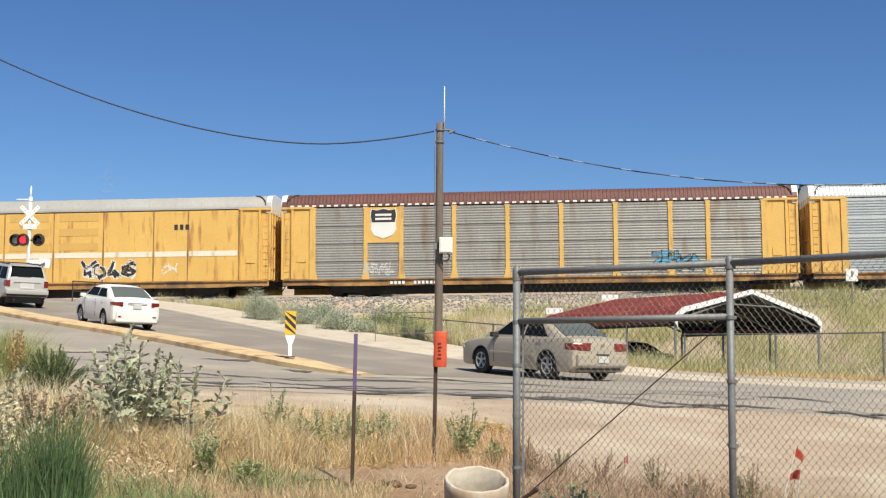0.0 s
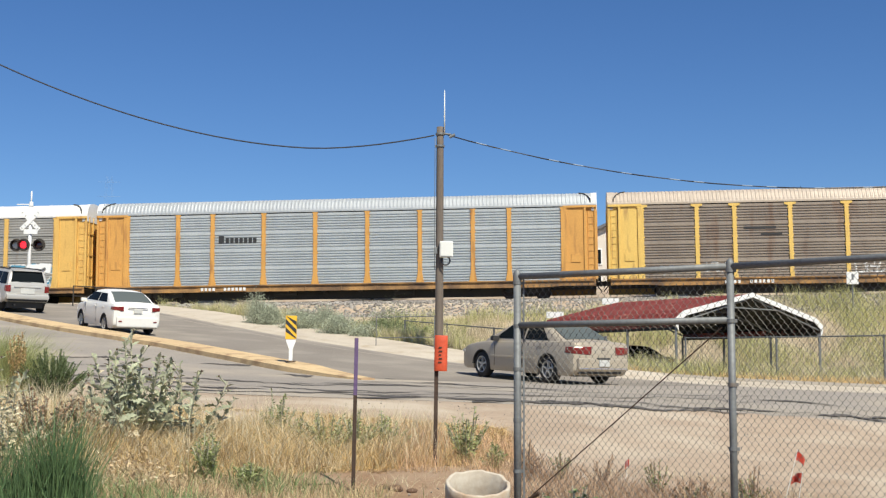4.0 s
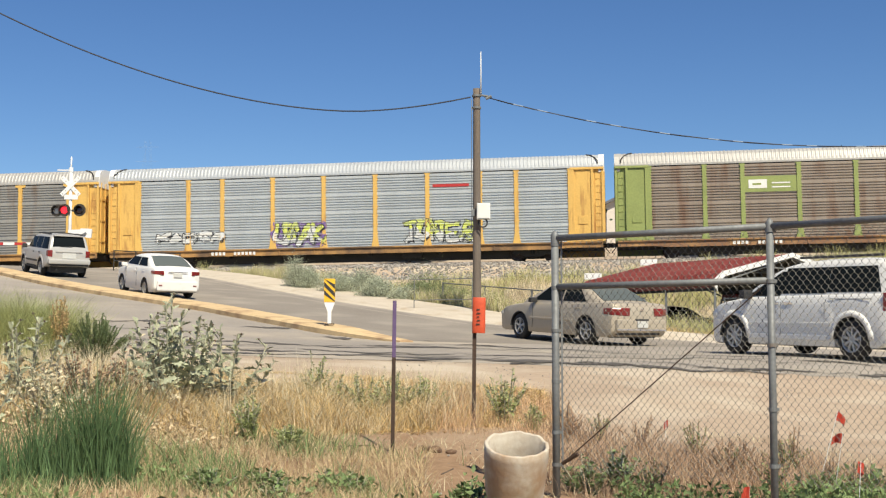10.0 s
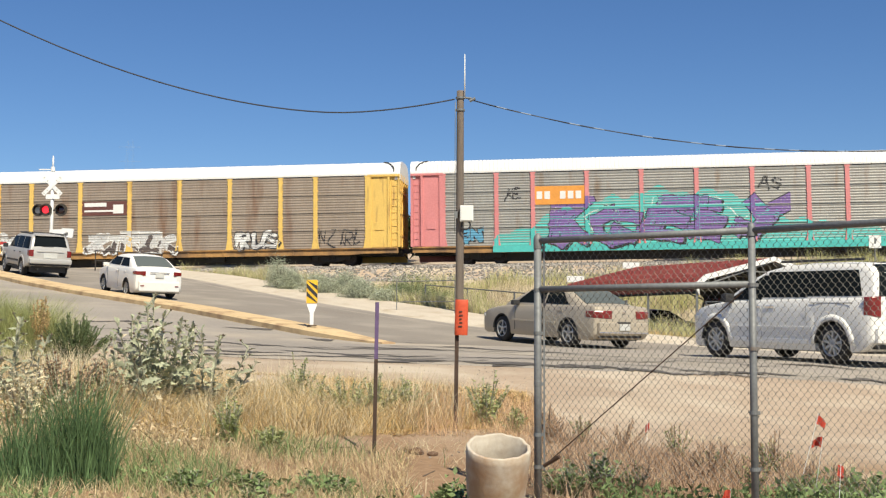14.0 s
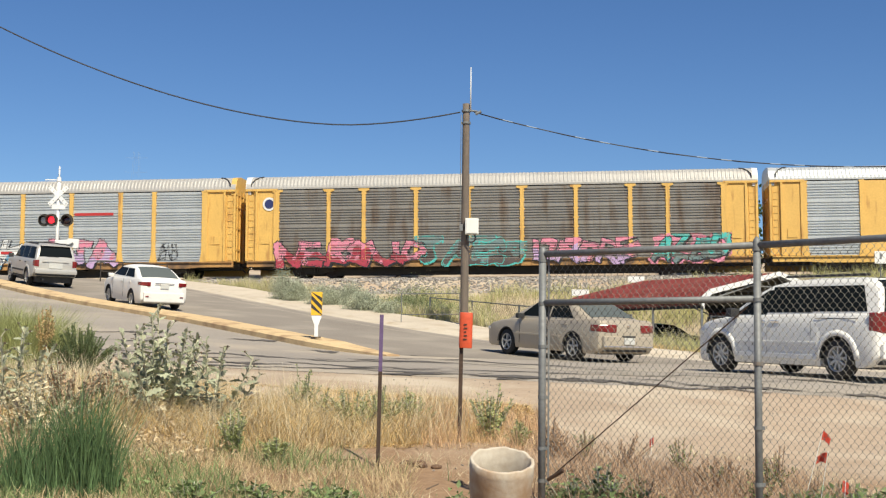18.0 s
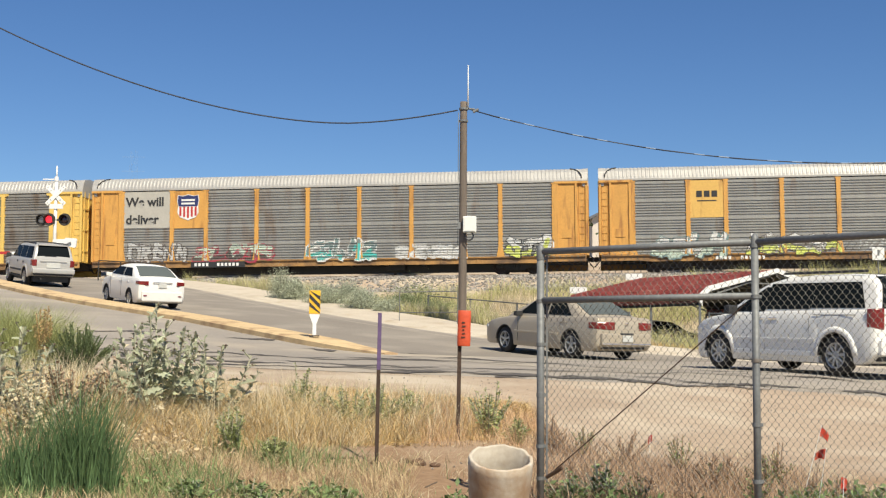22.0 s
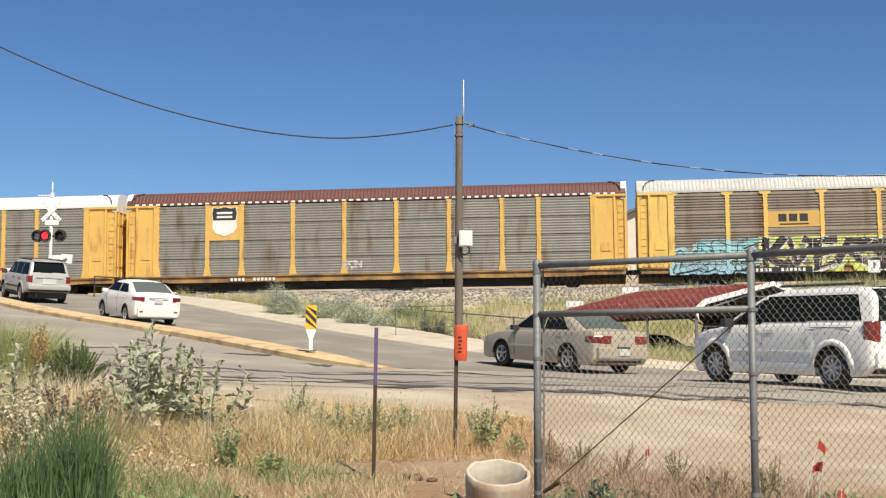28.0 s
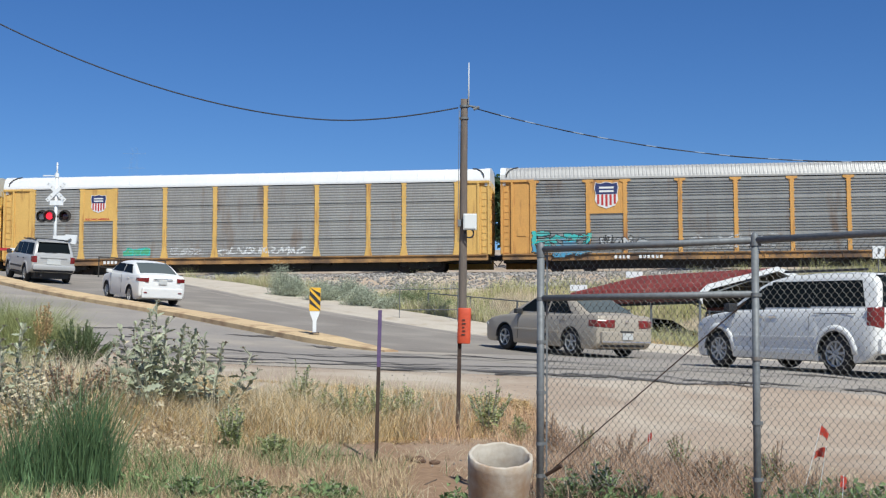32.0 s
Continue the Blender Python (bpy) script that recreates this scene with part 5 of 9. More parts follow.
    words(c, "We will", POSTS[0] + 0.22, 4.05, 0.70, M_INK, 0.075), words(c, "deliver", POSTS[0] + 0.22, 3.05, 0.70, M_INK, 0.075)
    shield(c, mid(1) - 0.05, 3.95, 1.3), marks(c, "plate")
    graffiti(c, POSTS[0] + 0.3, 0.75, 3.6, 1.2, ("silver", "brown", "white"), 94, 5, 0.12)
    graffiti(c, POSTS[1] + 1.0, 0.75, 5.2, 1.1, ("mint", "red", "white", "brown"), 93, 5, 0.16)
    graffiti(c, POSTS[4] - 0.3, 0.75, 4.2, 1.35, ("slate", "white", "white", "teal"), 95, 5, 0.18)
    graffiti(c, POSTS[5] + 2.0, 0.8, 4.0, 0.9, ("white", "silver", "white"), 96, 5, 0.12)
    graffiti(c, POSTS[8] + 0.1, 0.8, 2.8, 1.3, ("white", "black", "white", "lime"), 98, 3, 0.2)
    # square yellow plate car
    c = T[18] = auto_rack("grey ribbed car carrier with square yellow plate and orange ends", M_GROOF, M_GREY, M_ORG, caps=M_GROOF)
    plate(c, 1, M_YEL, 2.85)
    for k in range(3):
        bar(c, mid(1) - 0.55 + 0.4 * k, 3.95, 0.3, 0.34, M_INK, depth=0.06)
    bar(c, mid(1) - 0.5, 3.72, 1.0, 0.06, M_INK, depth=0.06), marks(c)
    graffiti(c, POSTS[0] + 0.8, 0.6, 4.2, 1.5, ("white", "slate", "black", "mint"), 95, 4, 0.22)
    graffiti(c, POSTS[2] + 0.9, 0.8, 5.0, 1.3, ("white", "brown", "silver", "lime"), 97, 5, 0.18)
    graffiti(c, POSTS[4] + 0.9, 0.95, 1.6, 0.7, ("silver", "white", "white"), 99, 3, 0.05)
    graffiti(c, POSTS[5] + 0.6, 0.8, 5.2, 1.45, ("white", "slate", "teal", "silver"), 98, 6, 0.2)


def lathe_disc(car, x, z, r):
    bm = bmesh.new()
    prism(bm, [(x + r * math.cos(a * 0.3142), z + r * math.sin(a * 0.3142)) for a in range(20)], SIDE - 0.06, SIDE - 0.05)
    part("round_emblem", bm, M_WHITE, car)
    bm = bmesh.new()
    prism(bm, [(x + r * 0.7 * math.cos(a * 0.3142), z + r * 0.7 * math.sin(a * 0.3142)) for a in range(20)], SIDE - 0.07, SIDE - 0.062)
    part("round_emblem_core", bm, M_NAVY, car)


build_train()

# along the track: place of the coupling behind car -1 after t seconds
RUN = (-20.2052, 28.1515, 7.5524, -5.7389, -769.7813, 20.0086)


def run_at(t):
    u, acc = t / 32, 0.0
    for c in RUN:
        acc = acc * u + c
    return acc


def train_pose(n, t):
    s = run_at(t) + PITCH * (n + 0.5)
    x, y = TRACK_MID + s * TRACK_DIR
    return Matrix.Translation((x, y, float(rail_z(x)))) @ Matrix.Rotation(math.atan2(TRACK_DIR[1], TRACK_DIR[0]), 4, "Z") @ Matrix.Rotation(-math.atan(GRADE / TN), 4, "Y")


def motions():
    for n, car in TRAIN.items():
        walk(car, [(t, train_pose(n, t)) for t in range(0, 33, 2)])
    drive_van()

# ---------------------------------------------------------------- vehicles
M_TYRE = material("tyre_rubber", (0.018, 0.018, 0.018), (0.03, 0.028, 0.026), rough=0.85, scale=6, fine=40)
M_ALLOY = material("alloy_rim", (0.50, 0.495, 0.48), (0.40, 0.395, 0.38), rough=0.4, metal=0.45, scale=6, fine=40, bump=0)
M_TRIM = material("black_plastic_trim", (0.025, 0.025, 0.026), (0.04, 0.04, 0.04), rough=0.6, scale=4, fine=30)
M_CARGLASS = glass_material("tinted_car_glass", (0.010, 0.013, 0.015))
# opaque pane; the sky's reflection is put into its pale base colour
M_PALEGLASS = glass_material("sky_pale_car_glass", (0.10, 0.115, 0.115), 0.05)
M_TAIL = material("red_tail_lens", (0.24, 0.015, 0.018), (0.11, 0.008, 0.01), rough=0.15, scale=6, fine=30, bump=0, coat=0.5)
M_HEAD = material("clear_headlamp", (0.65, 0.65, 0.62), (0.5, 0.5, 0.48), rough=0.1, scale=8, fine=30, bump=0, coat=0.5)
M_CHROME = material("chrome", (0.8, 0.8, 0.8), (0.7, 0.7, 0.7), rough=0.12, metal=1.0, scale=5, fine=30, bump=0)
M_PLATE = material("pale_plate", (0.62, 0.62, 0.58), (0.5, 0.5, 0.48), rough=0.5)


def car_paint(name, c, metal=0.0):
    return material(name, c, tuple(q * 0.93 for q in c), rough=0.45, metal=metal, scale=1.2, fine=25, bump=0.0, coat=0.08, spec=0.3, stain=tuple(q * 0.72 + 0.05 for q in c), stain_amount=0.06, stain_scale=1.5)


M_WHITE_CAR = car_paint("white_car_paint", (0.78, 0.765, 0.725))
M_TAN_CAR = car_paint("champagne_car_paint", (0.47, 0.405, 0.315), 0.25)
M_SILVER_CAR = car_paint("silver_car_paint", (0.52, 0.505, 0.475), 0.3)
M_DARK_CAR = car_paint("dark_car_paint", (0.02, 0.02, 0.022))


def tyre_mesh(r, w):
    bm = bmesh.new()
    lathe(bm, ((r * 0.62, -w / 2), (r * 0.9, -w / 2), (r * 0.985, -w * 0.36), (r, -w * 0.2), (r, w * 0.2), (r * 0.985, w * 0.36), (r * 0.9, w / 2), (r * 0.62, w / 2)), 32, Matrix.Rotation(math.pi / 2, 4, "X"))
    return finish(bm, "tyre", True)


def rim_mesh(r, w, spokes):
    bm = bmesh.new()
    turn = Matrix.Rotation(math.pi / 2, 4, "X")
    lathe(bm, ((r * 0.66, w * 0.48), (r * 0.63, w * 0.53), (r * 0.58, w * 0.50), (r * 0.57, w * 0.2)), 32, turn)
    for k in range(spokes):
        a = 2 * math.pi * k / spokes
        box(bm, (0, -w * 0.38, 0), (0.06, 0.04, 0.05), 0.01)
        m = Matrix.Rotation(a, 4, "Y") @ Matrix.Translation((0, -w * 0.36, r * 0.32))
        box(bm, m.translation, (r * 0.13, 0.05, r * 0.52), 0.008, Matrix.Rotation(a, 4, "Y"))
    tube(bm, (0, -w * 0.3, 0), (0, -w * 0.47, 0), r * 0.16, seg=14)
    return finish(bm, "rim")


def grid_patch(bm, fn, nu, nv, d):
    """A bowed pane: fn(u, v) gives the outer point and the outward direction."""
    lo, hi = [], []
    for i in range(nu + 1):
        lo.append([]), hi.append([])
        for j in range(nv + 1):
            p, o = fn(i / nu, j / nv)
            p, o = Vector(p), Vector(o).normalized()
            hi[-1].append(bm.verts.new(p + o * d)), lo[-1].append(bm.verts.new(p - o * 0.02))
    for i in range(nu):
        for j in range(nv):
            bm.faces.new((hi[i][j], hi[i + 1][j], hi[i + 1][j + 1], hi[i][j + 1]))
            bm.faces.new((lo[i][j], lo[i][j + 1], lo[i + 1][j + 1], lo[i + 1][j]))
    rim = [(i, 0) for i in range(nu)] + [(nu, j) for j in range(nv)] + [(i, nv) for i in range(nu, 0, -1)] + [(0, j) for j in range(nv, 0, -1)]
    for (a, b), (c, e) in zip(rim, rim[1:] + rim[:1]):
        bm.faces.new((lo[a][b], lo[c][e], hi[c][e], hi[a][b]))
    return bm


def vehicle(name, label, category, m, plan, deck, roof, belt, wheels, paint, windows, glass, lamps, spokes=7, extras=None, lean=0.2, rear_glass=None, lip=0.0, low=0.2):
    """plan: rows of x, half width. deck: rows of x, top of the lower body. roof: rows of x, top of the cabin. wheels: rear x, front x, radius."""
    v = thing(name, label, category, m)
    px, pw = zip(*plan)
    dx, dz = zip(*deck)
    cx, cz = zip(*roof)
    rx, fx, r = wheels
    W = max(pw)
    R = r + 0.055
    x0, x1 = px[0], px[-1]

    def wide(x):
        return float(np.interp(x, px, pw))

    def side(x, z):
        """Half width of the lower body at x, z."""
        return wide(x) * float(np.interp(z, (0.15, 0.28, 0.55, 0.75, belt - 0.05, belt + 0.03), (0.94, 0.975, 1.0, 0.992, 0.965, 0.93)))

    def cabin_y(z, x=0):
        return (W * 0.93 - lean * (z - belt)) * (1 - 0.10 * max(0, (x - (cx[0] + cx[-1]) / 2) / (cx[-1] - cx[0]) * 2) ** 3 - 0.08 * max(0, -(x - (cx[0] + cx[-1]) / 2) / (cx[-1] - cx[0]) * 2) ** 6)

    def bottom(x):
        base = low + 0.22 * max(0, (abs(x) - abs(x1) + 0.35) / 0.35) ** 2
        for w in (rx, fx):
            if abs(x - w) < R - 0.0005:
                base = max(base, r + math.sqrt(R * R - (x - w) ** 2))
        return base
    xs = set(px) | set(dx) | {round(q, 3) for q in np.arange(x0 + 0.05, x1, 0.12)}
    xs = {q for q in xs if min(abs(q - rx), abs(q - fx)) > R + 0.02}
    for w in (rx, fx):
        xs |= {w - R, w + R} | {w + (R - 0.001) * math.cos(k * math.pi / 12) for k in range(13)}
    bm = bmesh.new()
    rings = []
    for x in sorted(xs):
        zl, zt = bottom(x), float(np.interp(x, dx, dz))
        zt = max(zt, zl + 0.05)
        half = [(side(x, zl) * 0.985, zl)] + [(side(x, zl + (zt - 0.03 - zl) * f), zl + (zt - 0.03 - zl) * f) for f in (0.03, 0.2, 0.4, 0.6, 0.8, 1.0)]
        w = half[-1][0]
        half += [(w - 0.02, zt - 0.008), (w - 0.06, zt + 0.004), (w * 0.6, zt + 0.02), (w * 0.2, zt + 0.028)]
        rings.append([(x, y, z) for y, z in half] + [(x, -y, z) for y, z in half[::-1]])
    loft(bm, rings)
    body = part("body", bm, paint, v, smooth=True)
    body.data.set_sharp_from_angle(angle=radians(38))

    def roof_z(x, y):
        t = float(np.interp(x, cx, cz))
        w = cabin_y(t, x)
        c = min(0.12, max(0.02, t - belt))
        f = max(0.0, (abs(y) - (w - c)) / c)
        return t + 0.03 * (1 - (y / w) ** 2) - c * (1 - math.sqrt(max(0, 1 - min(1, f) ** 2)))
    bm = bmesh.new()
    rings = []
    for x in sorted(set(cx) | {round(q, 3) for q in np.arange(cx[0] + 0.06, cx[-1], 0.1)}):
        t = float(np.interp(x, cx, cz))
        w = cabin_y(t, x)
        c = min(0.12, max(0.02, t - belt))
        half = [(cabin_y(belt - 0.06, x), belt - 0.06)] + [(cabin_y(belt - 0.06 + (t - c - belt + 0.06) * f, x), belt - 0.06 + (t - c - belt + 0.06) * f) for f in (0.35, 0.7, 1.0)]
        for k in (1, 2, 3, 4):
            a = k * math.pi / 8
            half.append((w - c + c * math.cos(a) + (cabin_y(t - c, x) - w) * (1 - k / 4), t - c + c * math.sin(a)))
        half += [(w * 0.6, t + 0.02), (w * 0.2, t + 0.029)]
        rings.append([(x, y, z) for y, z in half] + [(x, -y, z) for y, z in half[::-1]])
    loft(bm, rings)
    cab = part("cabin", bm, paint, v, smooth=True)
    cab.data.set_sharp_from_angle(angle=radians(50))
    for sgn in (1, -1):
        for q in windows:
            # rear bottom, front bottom, front top, rear top in x; low and high z
            def at(a, b, q=q, sgn=sgn):
                z = q[4] + (q[5] - q[4]) * b
                x = (q[0] + (q[1] - q[0]) * a) * (1 - b) + (q[3] + (q[2] - q[3]) * a) * b
                return (x, sgn * cabin_y(z, x), z), (0, sgn, lean)
            bm = bmesh.new()
            grid_patch(bm, at, 6, 3, 0.008)
            part("side_window", bm, glass, v)
    roof_top = max(cz)
    for nm, e0, e1, mat in (("rear_window", 0, 1, rear_glass or glass), ("windscreen", len(cx) - 1, len(cx) - 2, glass)):
        # from just above the sill to just under the roof's edge
        back = nm == "rear_window"
        cut = [x for x in np.linspace(cx[0], cx[-1], 200) if belt + 0.05 < np.interp(x, cx, cz) < roof_top - 0.055 and ((x < (cx[0] + cx[-1]) / 2) == back)]
        a, b = min(cut), max(cut)

        def at(u, w, a=a, b=b, back=back):
            x = a + (b - a) * u
            y = (w - 0.5) * 2 * (cabin_y(roof_z(x, 0), x) - 0.10)
            return (x, y, roof_z(x, y)), (-0.7 if back else 0.8, 0, 0.7)
        bm = bmesh.new()
        grid_patch(bm, at, 6, 6, 0.008)
        part(nm, bm, mat, v, smooth=False)
    # dark floor pan, wheel wells and wheels
    bm = bmesh.new()
    box(bm, ((x0 + x1) / 2, 0, 0.36), (x1 - x0 - 0.5, W * 2 - 0.46, 0.34), 0.03)
    part("underbody", bm, M_TRIM, v)
    tm, rm = tyre_mesh(r, 0.215), rim_mesh(r, 0.215, spokes)
    # black dish that fills the rim, so the gaps between spokes are dark
    db = bmesh.new()
    tube(db, (0, 0.03, 0), (0, -0.05, 0), r * 0.60, seg=28)
    dm = finish(db, "brake_disc")
    made = []
    for x in (rx, fx):
        for sgn in (1, -1):
            y = sgn * (wide(x) - 0.13)
            arc = [(math.cos(k * math.pi / 14), math.sin(k * math.pi / 14)) for k in range(15)]
            bm = bmesh.new()
            prism(bm, [(x + R * c, r + R * s) for c, s in arc] + [(x + (R - 0.02) * c, r + (R - 0.02) * s) for c, s in arc[::-1]], y - 0.13, y + 0.13)
            part("wheel_liner", bm, M_TRIM, v)
            if lip:
                bm = bmesh.new()
                rows = []
                for c, s in arc:
                    rows.append([(x + q * c, sgn * (side(x + q * c, r + q * s) + o), r + q * s) for q, o in ((R, -0.03), (R, lip), (R + 0.05, lip), (R + 0.11, -0.004), (R + 0.09, -0.03))])
                loft(bm, rows)
                part("wheel_arch", bm, paint, v, smooth=True)
            w = new("wheel")
            w.parent = v
            w.matrix_basis = Matrix.Translation((x, y, r))
            flip = Matrix.Rotation(math.pi, 4, "Z") if sgn > 0 else None
            put_mesh("tyre", tm, M_TYRE, w)
            put_mesh("brake_disc", dm, M_TRIM, w, m=flip)
            put_mesh("rim", rm, M_ALLOY, w, m=flip)
            made.append((w, (x, y, r)))
    for nm, mat, end, y_in, x_out, zl, zh in lamps:
        # a lens wrapped round the corner of the body
        path = [(px[0] if end < 0 else px[-1], y_in)]
        rows = plan if end < 0 else plan[::-1]
        for x, w in rows:
            if (x - x_out) * end > 0:
                path.append((x, w))
        path.append((x_out, wide(x_out)))
        for sgn in (1, -1):
            bm = bmesh.new()
            rings = []
            for k, (x, w) in enumerate(path):
                f = k / (len(path) - 1)
                zh2, zl2 = zh - 0.02 * f, zl + 0.03 * f
                px2, nx2 = path[min(k + 1, len(path) - 1)], path[max(k - 1, 0)]
                tx, ty = px2[0] - nx2[0], px2[1] - nx2[1]
                g = math.hypot(tx, ty) or 1
                ox, oy = (-ty / g, tx / g) if (-ty * end + tx * 0.0) > 0 or (end * tx < 0 and tx * tx > ty * ty) else (ty / g, -tx / g)
                if oy < 0 or ox * end < -0.01:
                    ox, oy = abs(ox) * end, abs(oy)
                zm = (zl2 + zh2) / 2
                yy = w * (side(x, zm) / wide(x))
                rings.append([(x + ox * d, sgn * (yy + oy * d), z) for d, z in ((-0.03, zl2), (0.006, zl2), (0.016, zl2 + 0.02), (0.016, zh2 - 0.02), (0.006, zh2), (-0.03, zh2))])
            loft(bm, rings)
            part(nm, bm, mat, v, "red tail lens" if mat is M_TAIL else "")
    for q in (extras or []):
        nm, mat, c, size, both = q
        for sgn in ((1, -1) if both else (1,)):
            bm = bmesh.new()
            y = c[1] if c[1] is not None else side(c[0], c[2])
            box(bm, (c[0], sgn * y, c[2]), size, min(size) * 0.3)
            part(nm, bm, mat, v)
    return v, made


def road_pose(x, y, heading, r=0.0):
    """Standing on the road at x, y, nose along heading (x, y), tipped with the slope."""
    hx, hy = np.array(heading) / np.hypot(*heading)
    dz = (ground_z(x + hx * 1.4, y + hy * 1.4) - ground_z(x - hx * 1.4, y - hy * 1.4)) / 2.8
    sz = (ground_z(x - hy * 0.8, y + hx * 0.8) - ground_z(x + hy * 0.8, y - hx * 0.8)) / 1.6
    z = (ground_z(x + hx * 1.4, y + hy * 1.4) + ground_z(x - hx * 1.4, y - hy * 1.4)) / 2 + 0.014
    ax = Vector((hx, hy, dz)).normalized()
    ay = Vector((-hy, hx, sz))
    az = ax.cross(ay).normalized()
    ay = az.cross(ax).normalized()
    m = Matrix((ax, ay, az)).transposed().to_4x4()
    return Matrix.Translation((x, y, z)) @ m


def car_plan(h, w, rear=0.80, front=0.70):
    return [(-h, w * rear), (-h + 0.03, w * (rear + 0.07)), (-h + 0.09, w * 0.935), (-h + 0.2, w * 0.965), (-h + 0.5, w * 0.99), (-h + 0.9, w), (h - 1.2, w), (h - 0.7, w * 0.985), (h - 0.4, w * 0.95), (h - 0.18, w * 0.88), (h - 0.05, w * (front + 0.08)), (h, w * front)]


VAN_STOP, VAN_HEAD = (6.63, 23.45), (-0.47, 0.88)


def build_vehicles():
    # champagne sedan
    h, w = 2.42, 0.89
    vehicle("sedan", "champagne beige four-door sedan waiting on the road", "car", road_pose(2.68, 30.8, ROAD_DIR) @ Matrix.Scale(0.975, 4), car_plan(h, w, 0.72, 0.62),
            [(-h, 0.70), (-h + 0.02, 0.86), (-h + 0.06, 0.96), (-h + 0.14, 1.0), (-1.9, 1.015), (-1.2, 0.99), (0.6, 0.94), (1.1, 0.92), (1.6, 0.87), (2.0, 0.79), (2.25, 0.70), (h - 0.04, 0.60), (h, 0.5)],
            [(-1.98, 0.97), (-1.80, 1.05), (-1.45, 1.22), (-1.15, 1.345), (-0.9, 1.40), (-0.5, 1.425), (0.0, 1.42), (0.3, 1.38), (0.7, 1.22), (1.1, 1.04), (1.3, 0.93)], 0.98, (-1.42, 1.30, 0.325), M_TAN_CAR,
            [(-1.36, -0.45, -0.45, -0.98, 1.01, 1.33), (-0.38, 0.80, 0.28, -0.38, 1.01, 1.33)], M_CARGLASS,
            [("tail_light", M_TAIL, -1, 0.38, -h + 0.34, 0.71, 0.90), ("headlight", M_HEAD, 1, 0.38, h - 0.3, 0.58, 0.70)], 5, lean=0.42, rear_glass=M_PALEGLASS,
            # a chrome strip draws the bright edge line of the bumper's bottom ledge
            # a raised black bar above the plate paints the shade of its recess
            extras=[("number_plate", M_PLATE, (-h - 0.048, 0, 0.52), (0.03, 0.31, 0.15), False), ("plate_recess", M_TRIM, (-h - 0.012, 0, 0.625), (0.05, 0.40, 0.05), False), ("bumper", M_TAN_CAR, (-h + 0.03, 0, 0.50), (0.13, 1.50, 0.26), False), ("bumper_strip", M_CHROME, (-h - 0.03, 0, 0.385), (0.03, 1.46, 0.03), False),
                    ("lower_valance", M_TRIM, (-h + 0.16, 0, 0.30), (0.14, 1.3, 0.07), False), ("side_moulding", M_TAN_CAR, (0.0, None, 0.56), (1.85, 0.03, 0.05), True), ("door_mirror", M_TRIM, (0.66, 0.93, 1.0), (0.14, 0.2, 0.13), True), ("trunk_badge", M_CHROME, (-h - 0.005, 0, 0.86), (0.02, 0.1, 0.05), False),
                    ("door_handle", M_TAN_CAR, (-0.22, None, 0.84), (0.2, 0.03, 0.04), True), ("door_handle", M_TAN_CAR, (-1.1, None, 0.85), (0.2, 0.03, 0.04), True), ("door_seam", M_TRIM, (-0.42, None, 0.62), (0.007, 0.010, 0.6), True), ("door_seam", M_TRIM, (0.72, None, 0.60), (0.007, 0.010, 0.56), True), ("front_bumper", M_TAN_CAR, (h - 0.08, 0, 0.42), (0.2, 1.3, 0.2), False)])
    # white compact sedan
    h, w = 2.27, 0.88
    vehicle("sedan", "white compact sedan stopped beside the traffic island", "car", road_pose(-10.5, 42.0, ROAD_DIR) @ Matrix.Scale(0.925, 4), car_plan(h, w, 0.70, 0.62),
            [(-h, 0.62), (-h + 0.02, 0.82), (-h + 0.05, 0.98), (-h + 0.12, 1.04), (-1.85, 1.07), (-1.2, 1.06), (0.6, 1.0), (1.2, 0.97), (1.6, 0.91), (1.95, 0.81), (2.15, 0.70), (h - 0.03, 0.60), (h, 0.5)],
            [(-1.95, 1.02), (-1.75, 1.10), (-1.4, 1.27), (-1.1, 1.39), (-0.8, 1.45), (-0.4, 1.475), (0.05, 1.47), (0.35, 1.43), (0.7, 1.31), (1.1, 1.14), (1.42, 0.99)], 1.04, (-1.30, 1.30, 0.318), M_WHITE_CAR,
            [(-1.36, -0.42, -0.42, -1.02, 1.08, 1.37), (-0.35, 0.92, 0.42, -0.35, 1.08, 1.37)], M_CARGLASS,
            [("tail_light", M_TAIL, -1, 0.52, -h + 0.34, 0.82, 0.975), ("headlight", M_HEAD, 1, 0.38, h - 0.4, 0.62, 0.76)], 7, lean=0.40, rear_glass=M_PALEGLASS,
            extras=[("number_plate", M_PLATE, (-h - 0.012, 0, 0.83), (0.03, 0.30, 0.15), False), ("trunk_strip", M_CHROME, (-h - 0.008, 0, 0.93), (0.02, 0.7, 0.03), False), ("bumper", M_WHITE_CAR, (-h + 0.04, 0, 0.45), (0.14, 1.46, 0.34), False), ("reflector", M_TAIL, (-h + 0.0, 0.62, 0.47), (0.1, 0.12, 0.04), True),
                    ("door_mirror", M_WHITE_CAR, (0.82, 0.95, 1.05), (0.14, 0.2, 0.13), True), ("door_handle", M_WHITE_CAR, (-0.22, None, 0.88), (0.2, 0.03, 0.04), True), ("door_handle", M_WHITE_CAR, (-1.1, None, 0.90), (0.2, 0.03, 0.04), True), ("door_seam", M_TRIM, (-0.40, None, 0.66), (0.007, 0.010, 0.64), True), ("door_seam", M_TRIM, (0.80, None, 0.64), (0.007, 0.010, 0.6), True)])
    # silver sport utility vehicle
    h, w = 2.42, 0.94
